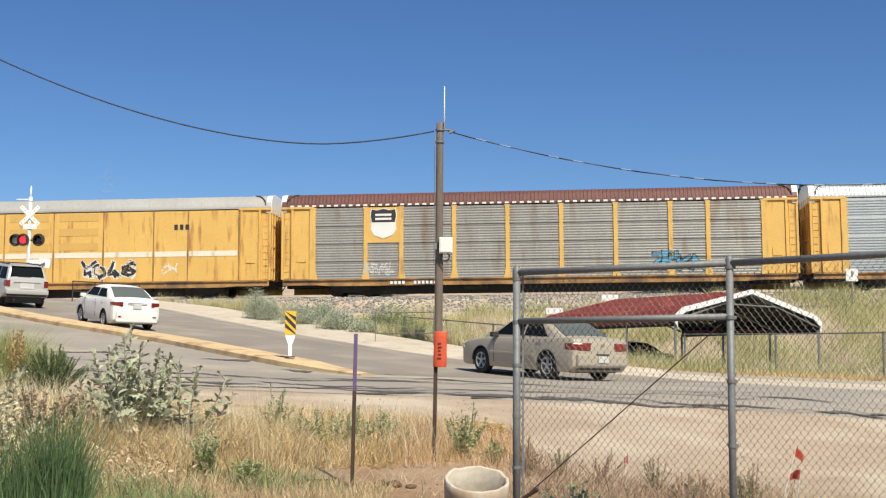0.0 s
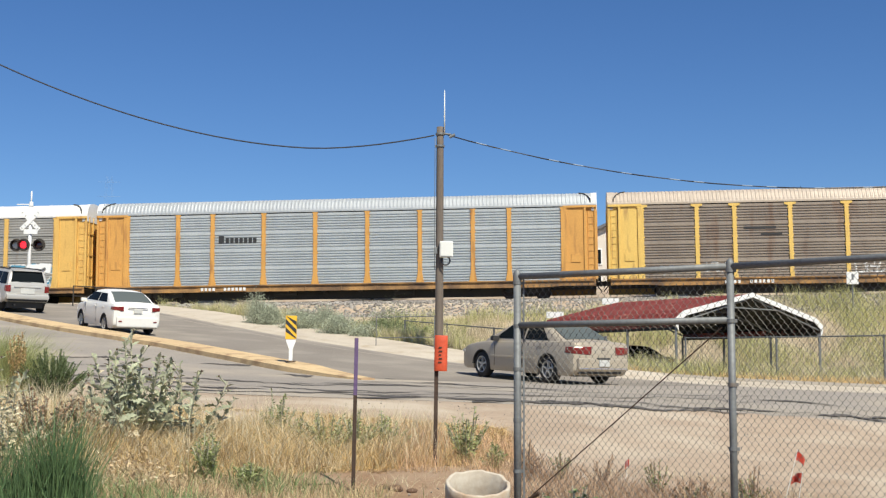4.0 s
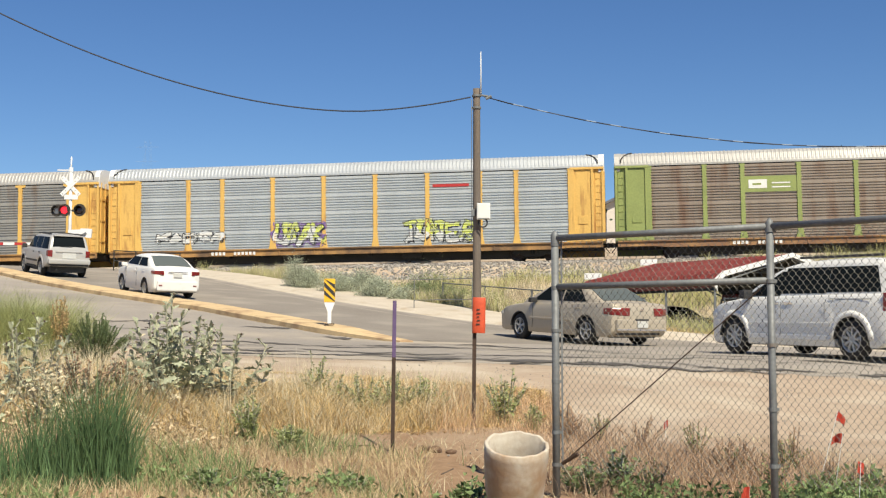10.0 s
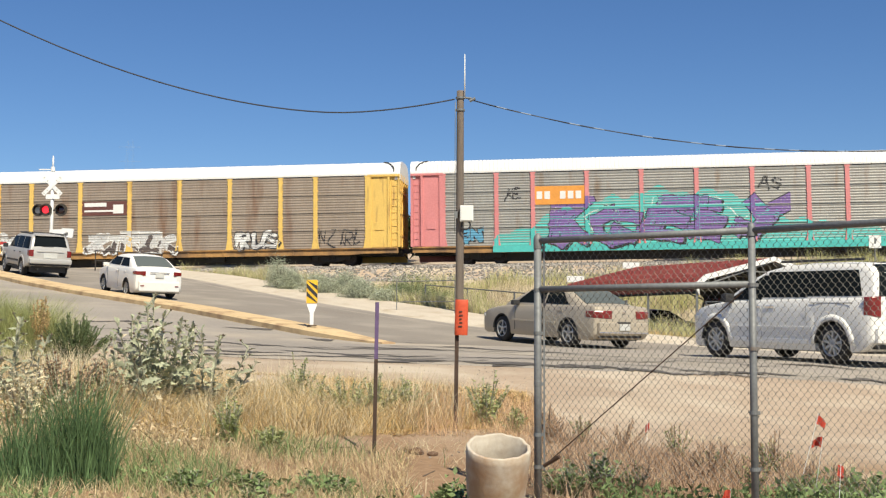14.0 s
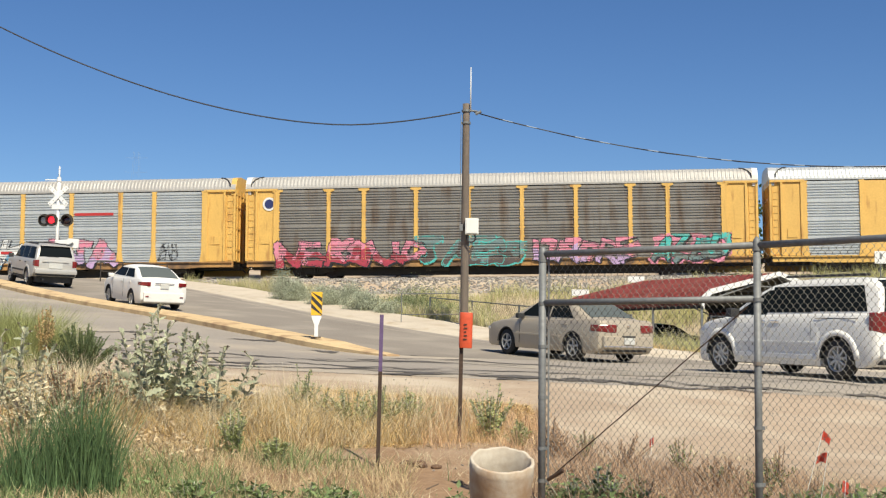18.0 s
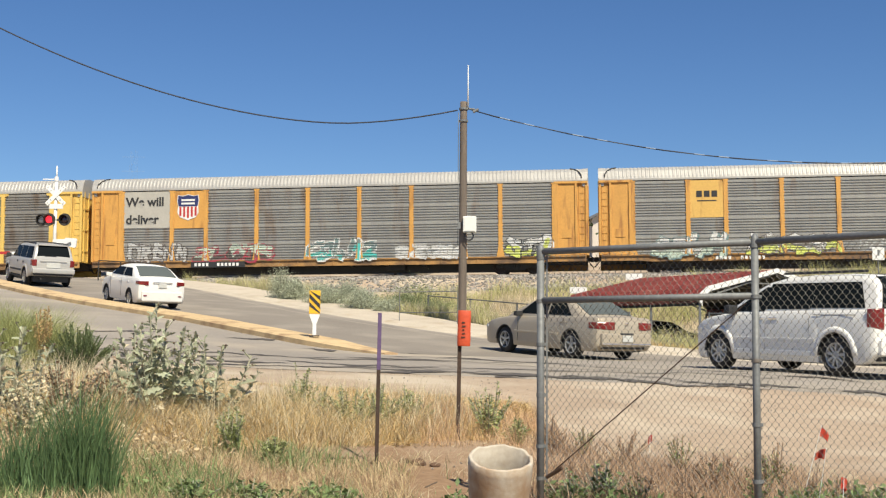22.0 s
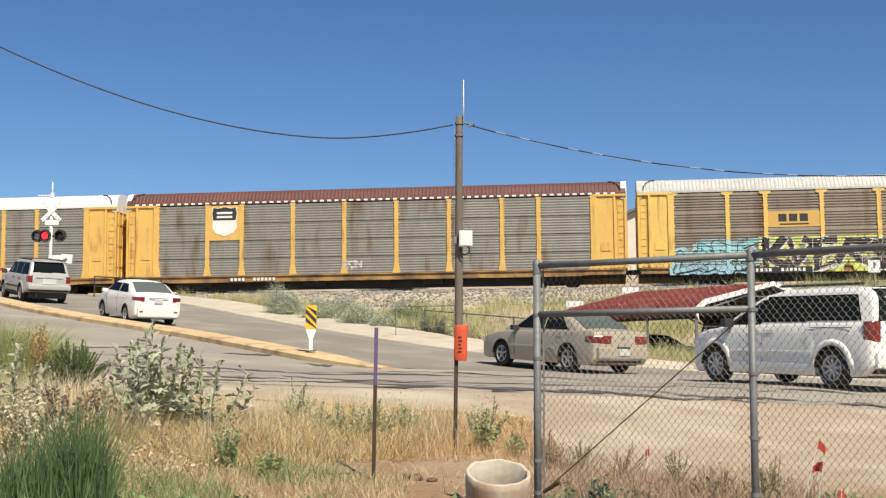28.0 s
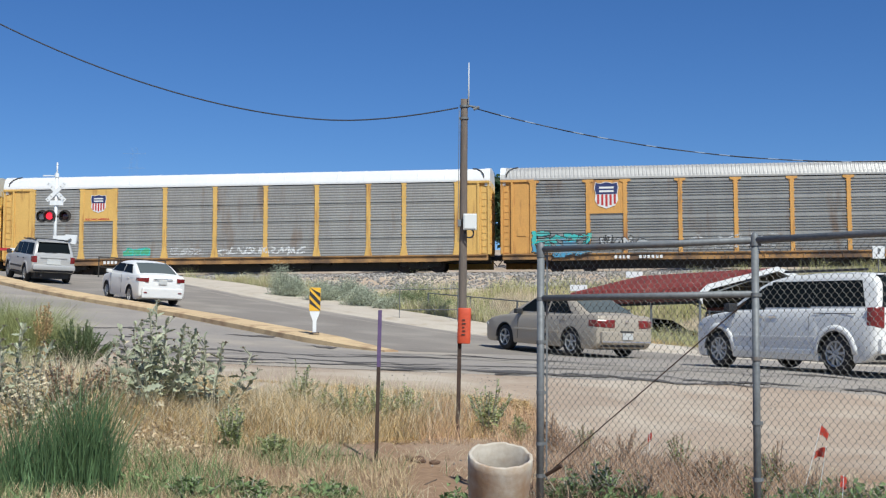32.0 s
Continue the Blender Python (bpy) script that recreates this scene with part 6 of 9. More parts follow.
    vehicle("sport_utility_vehicle", "silver sport utility vehicle waiting at the crossing gate", "car", road_pose(-16.95, 50.9, ROAD_DIR) @ Matrix.Scale(0.95, 4), car_plan(h, w, 0.86, 0.78),
            [(-h, 1.05), (-h + 0.03, 1.12), (-h + 0.1, 1.15), (0.5, 1.13), (1.2, 1.10), (1.7, 1.06), (2.1, 1.0), (h - 0.08, 0.92), (h, 0.8)],
            [(-h + 0.01, 1.08), (-h + 0.06, 1.3), (-h + 0.16, 1.55), (-h + 0.24, 1.66), (-h + 0.36, 1.72), (-1.4, 1.75), (-0.3, 1.75), (0.2, 1.71), (0.5, 1.62), (0.9, 1.40), (1.3, 1.10)], 1.12, (-1.45, 1.45, 0.37), M_SILVER_CAR,
            [(-2.24, -1.34, -1.32, -2.08, 1.16, 1.64), (-1.27, -0.41, -0.37, -1.25, 1.16, 1.64), (-0.34, 0.98, 0.40, -0.31, 1.16, 1.62)], M_CARGLASS,
            [("tail_light", M_TAIL, -1, 0.70, -h + 0.17, 0.84, 1.12), ("headlight", M_HEAD, 1, 0.5, h - 0.25, 0.74, 0.94)], 6, lean=0.26, low=0.42, lip=0.02,
            extras=[("spoiler", M_SILVER_CAR, (-h + 0.26, 0, 1.715), (0.22, 1.2, 0.04), False), ("rear_wiper", M_TRIM, (-h + 0.045, 0.12, 1.26), (0.02, 0.5, 0.02), False), ("liftgate_strip", M_SILVER_CAR, (-h - 0.01, 0, 1.06), (0.04, 1.1, 0.05), False), ("running_board", M_TRIM, (0.0, 0.86, 0.36), (1.9, 0.14, 0.06), True), ("number_plate", M_PLATE, (-h - 0.012, 0, 0.90), (0.03, 0.56, 0.22), False), ("bumper", M_SILVER_CAR, (-h - 0.05, 0, 0.66), (0.22, 1.72, 0.2), False), ("lower_bumper", M_TRIM, (-h + 0.0, 0, 0.53), (0.18, 1.6, 0.1), False), ("tail_pipe", M_TRIM, (-h + 0.05, 0.5, 0.32), (0.3, 0.07, 0.07), False),
                    ("roof_rail", M_TRIM, (-0.9, 0.62, 1.78), (2.0, 0.05, 0.05), True), ("roof_bar", M_TRIM, (-1.6, 0, 1.81), (0.05, 1.2, 0.022), False), ("roof_bar", M_TRIM, (-0.3, 0, 1.81), (0.05, 1.2, 0.022), False), ("door_handle", M_TRIM, (-0.2, None, 0.98), (0.2, 0.03, 0.05), True), ("door_handle", M_TRIM, (-1.15, None, 0.98), (0.2, 0.03, 0.05), True),
                    ("door_mirror", M_TRIM, (0.9, 1.03, 1.18), (0.14, 0.2, 0.18), True), ("side_moulding", M_TRIM, (0.0, None, 0.62), (1.95, 0.03, 0.08), True)])
    # white minivan
    h, w = 2.44, 0.99
    back = 2.44
    van_plan = [(-h, w * 0.86), (-h + 0.03, w * 0.91), (-h + 0.09, w * 0.945), (-h + 0.2, w * 0.97), (-h + 0.5, w * 0.99), (-h + 0.9, w), (h - 1.25, w), (h - 0.8, w * 0.978), (h - 0.5, w * 0.935), (h - 0.28, w * 0.865), (h - 0.1, w * 0.73), (h, w * 0.5)]
    van, made = vehicle("minivan", "white minivan with dark tinted windows behind the sedan", "car", road_pose(*VAN_STOP, VAN_HEAD), van_plan,
                        [(-back, 0.98), (-back + 0.03, 1.08), (-back + 0.1, 1.13), (-1.0, 1.12), (0.5, 1.09), (1.0, 1.075), (1.35, 1.045), (1.7, 1.0), (1.95, 0.95), (2.15, 0.88), (2.32, 0.78), (h - 0.03, 0.68), (h, 0.56)],
                        [(-back + 0.01, 1.04), (-back + 0.06, 1.3), (-back + 0.13, 1.55), (-back + 0.22, 1.66), (-back + 0.36, 1.715), (-1.5, 1.75), (-0.6, 1.75), (-0.1, 1.72), (0.3, 1.645), (0.65, 1.50), (1.0, 1.30), (1.45, 1.04)], 1.08, (-1.60, 1.43, 0.345), M_WHITE_CAR,
                        [(-2.18, -0.96, -0.94, -1.98, 1.16, 1.61), (-0.95, 0.20, 0.18, -0.93, 1.14, 1.61), (0.21, 1.14, 0.30, 0.19, 1.10, 1.55)], M_CARGLASS,
                        [("tail_light", M_TAIL, -1, 0.74, -back + 0.16, 0.80, 1.16), ("headlight", M_HEAD, 1, 0.46, h - 0.42, 0.68, 0.82)], 9, lean=0.34, lip=0.022, low=0.21,
                        extras=[("number_plate", M_PLATE, (-back - 0.012, 0, 0.86), (0.03, 0.32, 0.16), False), ("bumper", M_WHITE_CAR, (-back + 0.02, 0, 0.50), (0.18, 1.68, 0.26), False), ("lower_valance", M_TRIM, (-back + 0.12, 0, 0.31), (0.14, 1.5, 0.08), False), ("sill_moulding", M_WHITE_CAR, (-0.08, None, 0.36), (2.1, 0.04, 0.09), True), ("side_moulding", M_WHITE_CAR, (-0.08, None, 0.60), (2.1, 0.02, 0.05), True),
                                ("roof_rail", M_TRIM, (-1.0, 0.62, 1.80), (2.0, 0.04, 0.045), True), ("door_mirror", M_TRIM, (0.98, 1.06, 1.13), (0.16, 0.22, 0.17), True), ("door_handle", M_CHROME, (0.30, None, 0.97), (0.22, 0.03, 0.045), True),
                                ("door_handle", M_CHROME, (-0.06, None, 0.97), (0.22, 0.03, 0.045), True), ("door_seam", M_TRIM, (-0.98, None, 0.74), (0.006, 0.006, 0.5), True), ("door_seam", M_TRIM, (0.12, None, 0.68), (0.006, 0.006, 0.62), True), ("slide_track", M_TRIM, (-1.55, None, 1.04), (1.0, 0.008, 0.012), True)])
    # dark car in the shade of the carport
    h, w = 2.3, 0.88
    vehicle("parked_car", "dark car parked in the shade of the carport", "car", pose(6.7, 45.2, ground_z(6.7, 45.2) + 0.02, 0, 0, 122), car_plan(h, w),
            [(-h, 0.7), (-h + 0.05, 0.96), (-h + 0.14, 1.0), (-1.2, 1.0), (0.6, 0.97), (1.2, 0.94), (1.9, 0.84), (h - 0.04, 0.66), (h, 0.5)],
            [(-1.9, 0.96), (-1.5, 1.2), (-1.1, 1.38), (-0.5, 1.45), (0.1, 1.43), (0.7, 1.24), (1.3, 0.94)], 0.99, (-1.32, 1.30, 0.325), M_DARK_CAR,
            [(-1.30, -0.42, -0.42, -0.98, 1.04, 1.36), (-0.35, 0.8, 0.3, -0.35, 1.04, 1.36)], M_CARGLASS, [("tail_light", M_TAIL, -1, 0.5, -h + 0.3, 0.8, 0.94)], 6, lean=0.40)
    return van, made


VAN, VAN_WHEELS = build_vehicles()
VAN_RUN = ((0, 26.0), (2, 19.0), (3.5, 12.6), (4.5, 8.2), (5.5, 3.9), (6.0, 2.25), (6.5, 1.16), (6.7, 0.86), (7.0, 0.52), (7.4, 0.32), (8, 0.12), (9, 0.0), (32, 0.0))


def drive_van():
    """The minivan rolls up behind the sedan and stops; its wheels turn with it."""
    hx, hy = VAN_HEAD
    walk(VAN, [(t, road_pose(VAN_STOP[0] - hx * d, VAN_STOP[1] - hy * d, VAN_HEAD)) for t, d in VAN_RUN])
    ts, ds = [t for t, d in VAN_RUN], [d for t, d in VAN_RUN]
    times = sorted({round(float(np.interp(-q, [-d for d in ds[:-1]], ts[:-1])), 2) for q in np.arange(0, 26.1, 0.42)} | {0.0, 9.0, 32.0})
    for w, c in VAN_WHEELS:
        walk(w, [(t, pose(*c, 0, math.degrees((26.0 - float(np.interp(t, ts, ds))) / 0.345), 0)) for t in times])

# ---------------------------------------------------------------- street things
M_GALV = material("dull_galvanised_steel", (0.215, 0.225, 0.225), (0.135, 0.142, 0.145), rough=0.6, metal=0.2, scale=9, fine=45, bump=0.0, stain=(0.20, 0.15, 0.11), stain_amount=0.04, stain_scale=3)
M_WIRE = material("galvanised_wire", (0.20, 0.195, 0.175), (0.145, 0.14, 0.125), rough=0.55, metal=0.2, scale=3, fine=30, bump=0)
M_ROD = material("rusty_rod", (0.11, 0.07, 0.05), (0.07, 0.045, 0.03), rough=0.7, metal=0.4, scale=10, fine=60)
M_POLE = material("weathered_pole_wood", (0.19, 0.152, 0.122), (0.12, 0.098, 0.08), rough=0.9, scale=3, fine=20, stretch=(6, 6, 0.4), bump=0.5)
M_CABLE = material("black_cable", (0.02, 0.022, 0.028), (0.03, 0.03, 0.035), rough=0.6)
M_BOX = material("white_enclosure", (0.74, 0.74, 0.70), (0.66, 0.66, 0.62), rough=0.5, scale=3, fine=30, bump=0.02)
M_PURPLE = material("purple_paint", (0.15, 0.095, 0.21), (0.10, 0.065, 0.14), rough=0.7, scale=8, fine=50)
M_RUSTPOST = material("dark_rusty_post", (0.075, 0.045, 0.03), (0.045, 0.028, 0.02), rough=0.85, scale=8, fine=50, bump=0.3)
M_ORANGE = material("orange_marker_plastic", (0.66, 0.10, 0.035), (0.54, 0.075, 0.03), rough=0.55, scale=5, fine=40, bump=0.03)
M_PIPE = material("old_concrete_pipe", (0.60, 0.55, 0.46), (0.47, 0.40, 0.31), rough=0.9, scale=2.5, fine=24, bump=0.15, stain=(0.38, 0.25, 0.15), stain_amount=0.5, stain_scale=3.0)
# unpainted sheet underside; the near-black base colour also holds its shade
M_SHADE_LINING = material("shaded_bare_underside", (0.05, 0.05, 0.05), (0.035, 0.035, 0.035), rough=0.6, metal=0.3, scale=2, fine=12)
M_FADEBAR = material("faded_grey_letters", (0.42, 0.42, 0.40), (0.36, 0.36, 0.34), rough=0.7)
# pale blue-grey for the glints painted along the twisted cable
M_CABLEGLINT = material("painted_cable_glint", (0.32, 0.38, 0.46), (0.26, 0.32, 0.40), rough=0.5)
M_FLAG = material("orange_flag_vinyl", (0.80, 0.12, 0.07), (0.70, 0.10, 0.06), rough=0.6, bump=0)
M_MARKY = material("sign_yellow", (0.82, 0.47, 0.03), (0.74, 0.42, 0.03), rough=0.45, bump=0)
M_REDROOF = material("red_ribbed_metal", (0.36, 0.075, 0.06), (0.29, 0.06, 0.05), rough=0.5, scale=1, fine=12, bump=0.05, stain=(0.42, 0.14, 0.11), stain_amount=0.3, stain_scale=0.8)
M_WTRIM = material("white_metal_trim", (0.80, 0.80, 0.78), (0.72, 0.72, 0.70), rough=0.45, bump=0)
M_LAMP_ON = material("glowing_red_lens", (0.95, 0.03, 0.05), (0.85, 0.02, 0.04), rough=0.2, bump=0, glow=1.1)
# side lamp lens: its grey-white reflection is painted as base colour
M_SILVLENS = material("reflection_painted_lens", (0.5, 0.5, 0.5), (0.4, 0.4, 0.4), rough=0.15, bump=0, coat=0.5)
M_LAMP = material("dark_red_lens", (0.06, 0.01, 0.012), (0.04, 0.008, 0.01), rough=0.2, bump=0, coat=0.5)
M_DIRTCLOD = material("dark_damp_dirt", (0.17, 0.10, 0.06), (0.11, 0.065, 0.04), rough=0.95, scale=6, fine=40, bump=0.6)


def curve_tube(name, pts, r, mat, parent, label="", seg=5):
    """A bent tube through points."""
    bm = bmesh.new()
    rings = []
    pts = [Vector(p) for p in pts]
    for i, p in enumerate(pts):
        d = (pts[min(i + 1, len(pts) - 1)] - pts[max(i - 1, 0)]).normalized()
        q = d.to_track_quat("Z", "Y")
        rings.append([p + q @ Vector((r * math.cos(2 * math.pi * k / seg), r * math.sin(2 * math.pi * k / seg), 0)) for k in range(seg)])
    loft(bm, rings)
    return part(name, bm, mat, parent, label, smooth=True)


POLE_SET = Matrix.Translation((0, 0, EYE)) @ Matrix.Scale(1.09, 4) @ Matrix.Translation((0, 0, -EYE))      # the pole line stands on the verge behind the sidewalk


def build_pole():
    x, y = 0.28, 37.5
    z0, z1 = ground_z(x, y) - 0.7, 9.34
    pole = thing("utility_pole", "weathered wooden utility pole with white box and whip antenna", "utility pole", POLE_SET)
    bm = bmesh.new()
    rings = []
    for k in range(15):
        f = k / 14
        r = 0.128 - 0.022 * f
        rings.append([(x + r * math.cos(a) * (1 + 0.03 * noise.noise((a, f * 9, 2))), y + r * math.sin(a), z0 + (z1 - z0) * f) for a in [2 * math.pi * i / 16 for i in range(16)]])
    loft(bm, rings)
    part("shaft", bm, M_POLE, pole, smooth=True)
    bm = bmesh.new()
    tube(bm, (x + 0.13, y - 0.1, 9.1), (x + 0.13, y - 0.1, 10.45), 0.024, 0.013, 8)
    part("antenna", bm, M_BOX, pole, "white whip antenna", True)
    bm = bmesh.new()
    box(bm, (x + 0.20, y - 0.24, 5.58), (0.40, 0.22, 0.48), 0.025)
    box(bm, (x + 0.20, y - 0.36, 5.58), (0.34, 0.02, 0.42), 0.008)
    part("equipment_box", bm, M_BOX, pole, "white weatherproof box")
    curve_tube("cable_loop", [(x + 0.18 + 0.13 * math.cos(a), y - 0.25, 5.24 + 0.13 * math.sin(a)) for a in [0.35 * k for k in range(-11, 5)]], 0.025, M_CABLE, pole)
    curve_tube("riser_cable", [(x - 0.15, y - 0.06, z) for z in np.linspace(5.0, 9.0, 9)], 0.012, M_GALV, pole)
    bm = bmesh.new()
    box(bm, (x - 0.12, y - 0.15, 5.55), (0.10, 0.1, 0.2), 0.01)
    part("clamp", bm, M_GALV, pole)
    bm = bmesh.new()
    for z in (9.12, 8.75):
        tube(bm, (x, y, z - 0.03), (x, y, z + 0.03), 0.14, seg=16)
    part("pole_band", bm, M_GALV, pole)
    bm = bmesh.new()
    tube(bm, (x, y, 9.15), (x + 0.34, y - 0.05, 9.1), 0.03, seg=8)
    tube(bm, (x + 0.28, y - 0.05, 9.02), (x + 0.45, y - 0.05, 9.1), 0.045, seg=8)
    part("cable_bracket", bm, M_GALV, pole)
    # service cables: each hangs between the pole and a support outside the view
    left, right = [], []
    for k in range(41):
        u = k / 40
        px = 0.1 - 22 * u
        left.append((px, y, 8.66 + 0.047 * abs(px + 3.4) ** 1.75))
    for k in range(31):
        u = k / 30
        right.append((0.5 + 22 * u, y, 9.1 - 0.277 * 22 * u + 0.0123 * (22 * u) ** 2))
    wire = thing("overhead_cable", "black sagging service cable on the utility pole", "cable", POLE_SET, "overhead cables")
    curve_tube("strand", left, 0.022, M_CABLE, wire)
    wire = thing("overhead_cable", "black twisted service cable on the utility pole", "cable", POLE_SET, "overhead cables")
    curve_tube("strand", right, 0.014, M_CABLE, wire)
    # added short sleeves, pale where the twisted cable would glint
    for k in range(18):
        i = 1 + int(k * 1.6)
        p, q = Vector(right[i]), Vector(right[i + 1])
        bm = bmesh.new()
        tube(bm, p.lerp(q, 0.2), p.lerp(q, 0.62), 0.0165, seg=6)
        part("pale_strand", bm, M_CABLEGLINT, wire, "pale sleeve painting a glint on the twisted cable")
    curve_tube("lashing", [(a + 0.02 * math.cos(i * 1.9), b + 0.02 * math.sin(i * 1.9), c - 0.015) for i, (a, b, c) in enumerate(right)], 0.009, M_CABLE, wire)


def zigzag_mesh(p, q, z0, z1, wire=0.0018, pitch=0.047, floor=None):
    """Woven wire between two posts: upright zigzag wires that hook into one another."""
    p, q = np.array(p), np.array(q)
    L = np.hypot(*(q - p))
    d = (q - p) / L
    nrm = np.array((-d[1], d[0]))
    verts, faces = [], []
    n = int(L / (pitch / 2))
    steps = int((z1 - z0) / (pitch / 2 * 1.22)) + 1
    for i in range(n + 1):
        prev = None
        for k in range(steps):
            u = i * pitch / 2 + (pitch / 4 if (k + i) % 2 else -pitch / 4) * 1.04
            u = min(max(u, 0.0), L)
            z = z0 + k * (z1 - z0) / (steps - 1)
            o = 0.0025 if (k + i) % 2 else -0.0025
            c = np.array((*(p + d * u + nrm * o), z))
            for rise_k in (-0.07, 0.07):
                base = len(verts)
                for s in ((wire, 0), (-wire * 0.5, wire * 0.87), (-wire * 0.5, -wire * 0.87)):
                    verts.append((c[0] + d[0] * s[0] + nrm[0] * s[1], c[1] + d[1] * s[0] + nrm[1] * s[1], c[2] + rise_k * pitch))
                if prev is not None:
                    for s in range(3):
                        faces.append((prev + s, prev + (s + 1) % 3, base + (s + 1) % 3, base + s))
                prev = base
    return raw_mesh("wire_mesh", verts, faces)


def cap_post(bm, x, y, z0, z1, r):
    tube(bm, (x, y, z0), (x, y, z1), r, seg=16)
    lathe(bm, ((r * 1.12, z1 - 0.05), (r * 1.12, z1), (r * 0.9, z1 + 0.02), (r * 0.4, z1 + 0.035), (0.001, z1 + 0.04)), 16, Matrix.Translation((x, y, 0)))


def build_fence():
    f = thing("chain_link_fence", "dull galvanised chain-link fence with round rails", "fence")
    A, B, C = (0.61, 8.75), (1.90, 7.90), (3.62, 6.45)
    for (x, y), r in ((A, 0.026), (B, 0.0235), (C, 0.026)):
        bm = bmesh.new()
        cap_post(bm, x, y, ground_z(x, y) - 0.15, 2.36, r)
        part("post", bm, M_GALV, f, smooth=True)
    for p, q, z in ((A, B, 2.345), (B, C, 2.345), (A, B, 2.005)):
        bm = bmesh.new()
        tube(bm, (*p, z), (*q, z), 0.022, seg=12)
        part("rail", bm, M_GALV, f, smooth=True)
    for (x, y), zs in ((A, (2.3, 2.0, 1.7, 1.35, 1.0, 0.78)), (B, (2.32, 2.0, 1.6, 1.2, 0.85))):
        for z in zs:
            bm = bmesh.new()
            tube(bm, (x, y, z - 0.012), (x, y, z + 0.012), 0.029, seg=16)
            box(bm, (x + 0.034, y + 0.012, z), (0.018, 0.010, 0.022), 0.003)
            part("tension_band", bm, M_GALV, f)
    bm = bmesh.new()
    tube(bm, (A[0] + 0.05, A[1] - 0.04, 0.80), (B[0] - 0.05, B[1] + 0.03, 1.96), 0.0042, seg=6)
    tube(bm, (A[0] + 0.04, A[1] - 0.03, 0.79), (A[0] + 0.14, A[1] - 0.10, 0.86), 0.014, seg=8)
    part("truss_rod", bm, M_ROD, f, "thin rusty diagonal rod")
    bm = bmesh.new()
    box(bm, (A[0] + 0.045, A[1] + 0.01, 1.55), (0.012, 0.006, 1.6))
    part("tension_bar", bm, M_GALV, f)
    for p, q in ((A, B), (B, C)):
        off = np.array((0.026, 0.036))
        put_mesh("wire_mesh", zigzag_mesh(np.array(p) + off, np.array(q) + off, 0.74, 2.335), M_WIRE, f, "woven diamond wire mesh")


def build_far_fence():
    """Low wire fence on the field's edge beyond the road."""
    def run(pts, h, label):
        f = thing("wire_fence", label, "fence", group="far wire fences")
        for (x, y) in pts:
            bm = bmesh.new()
            tube(bm, (x, y, ground_z(x, y) - 0.1), (x, y, ground_z(x, y) + h), 0.03, seg=8)
            part("post", bm, M_GALV, f)
        for p, q in zip(pts, pts[1:]):
            a, b = (*p, ground_z(*p) + h - 0.03), (*q, ground_z(*q) + h - 0.03)
            bm = bmesh.new()
            tube(bm, a, b, 0.02, seg=6)
            part("rail", bm, M_GALV, f)
            L = math.hypot(q[0] - p[0], q[1] - p[1])
            zlo, zhi = (ground_z(*p) + ground_z(*q)) / 2 + 0.05, (a[2] + b[2]) / 2
            put_mesh("wire_mesh", zigzag_mesh(p, q, zlo, zhi, 0.0024, 0.12), M_WIRE, f)
    base = [from_road(s, 10.2) for s in (-3.0, -5.8, -8.6, -11.4, -14.2)]
    run(base, 1.15, "low galvanised chain-link fence beyond the road")
    run([from_road(s, 12.6) for s in (-15.0, -18.5, -22.0, -25.5)] + [from_road(-26.0, 20)], 1.5, "low chain-link fence beside the carport")
    gate = thing("field_gate", "small pale pipe gate in the far fence", "gate")
    x0, y0 = -1.75, 41.0
    x1, y1 = 0.15, 40.2
    z = ground_z(-0.8, 40.6)
    for p, q in (((x0, y0, z), (x0, y0, z + 1.15)), ((x1, y1, z), (x1, y1, z + 1.15)), ((x0, y0, z + 0.45), (x1, y1, z + 0.45)), ((x0, y0, z + 1.12), (x1, y1, z + 1.12))):
        bm = bmesh.new()
        tube(bm, p, q, 0.014, seg=8)
        part("pipe", bm, M_GALV, gate)


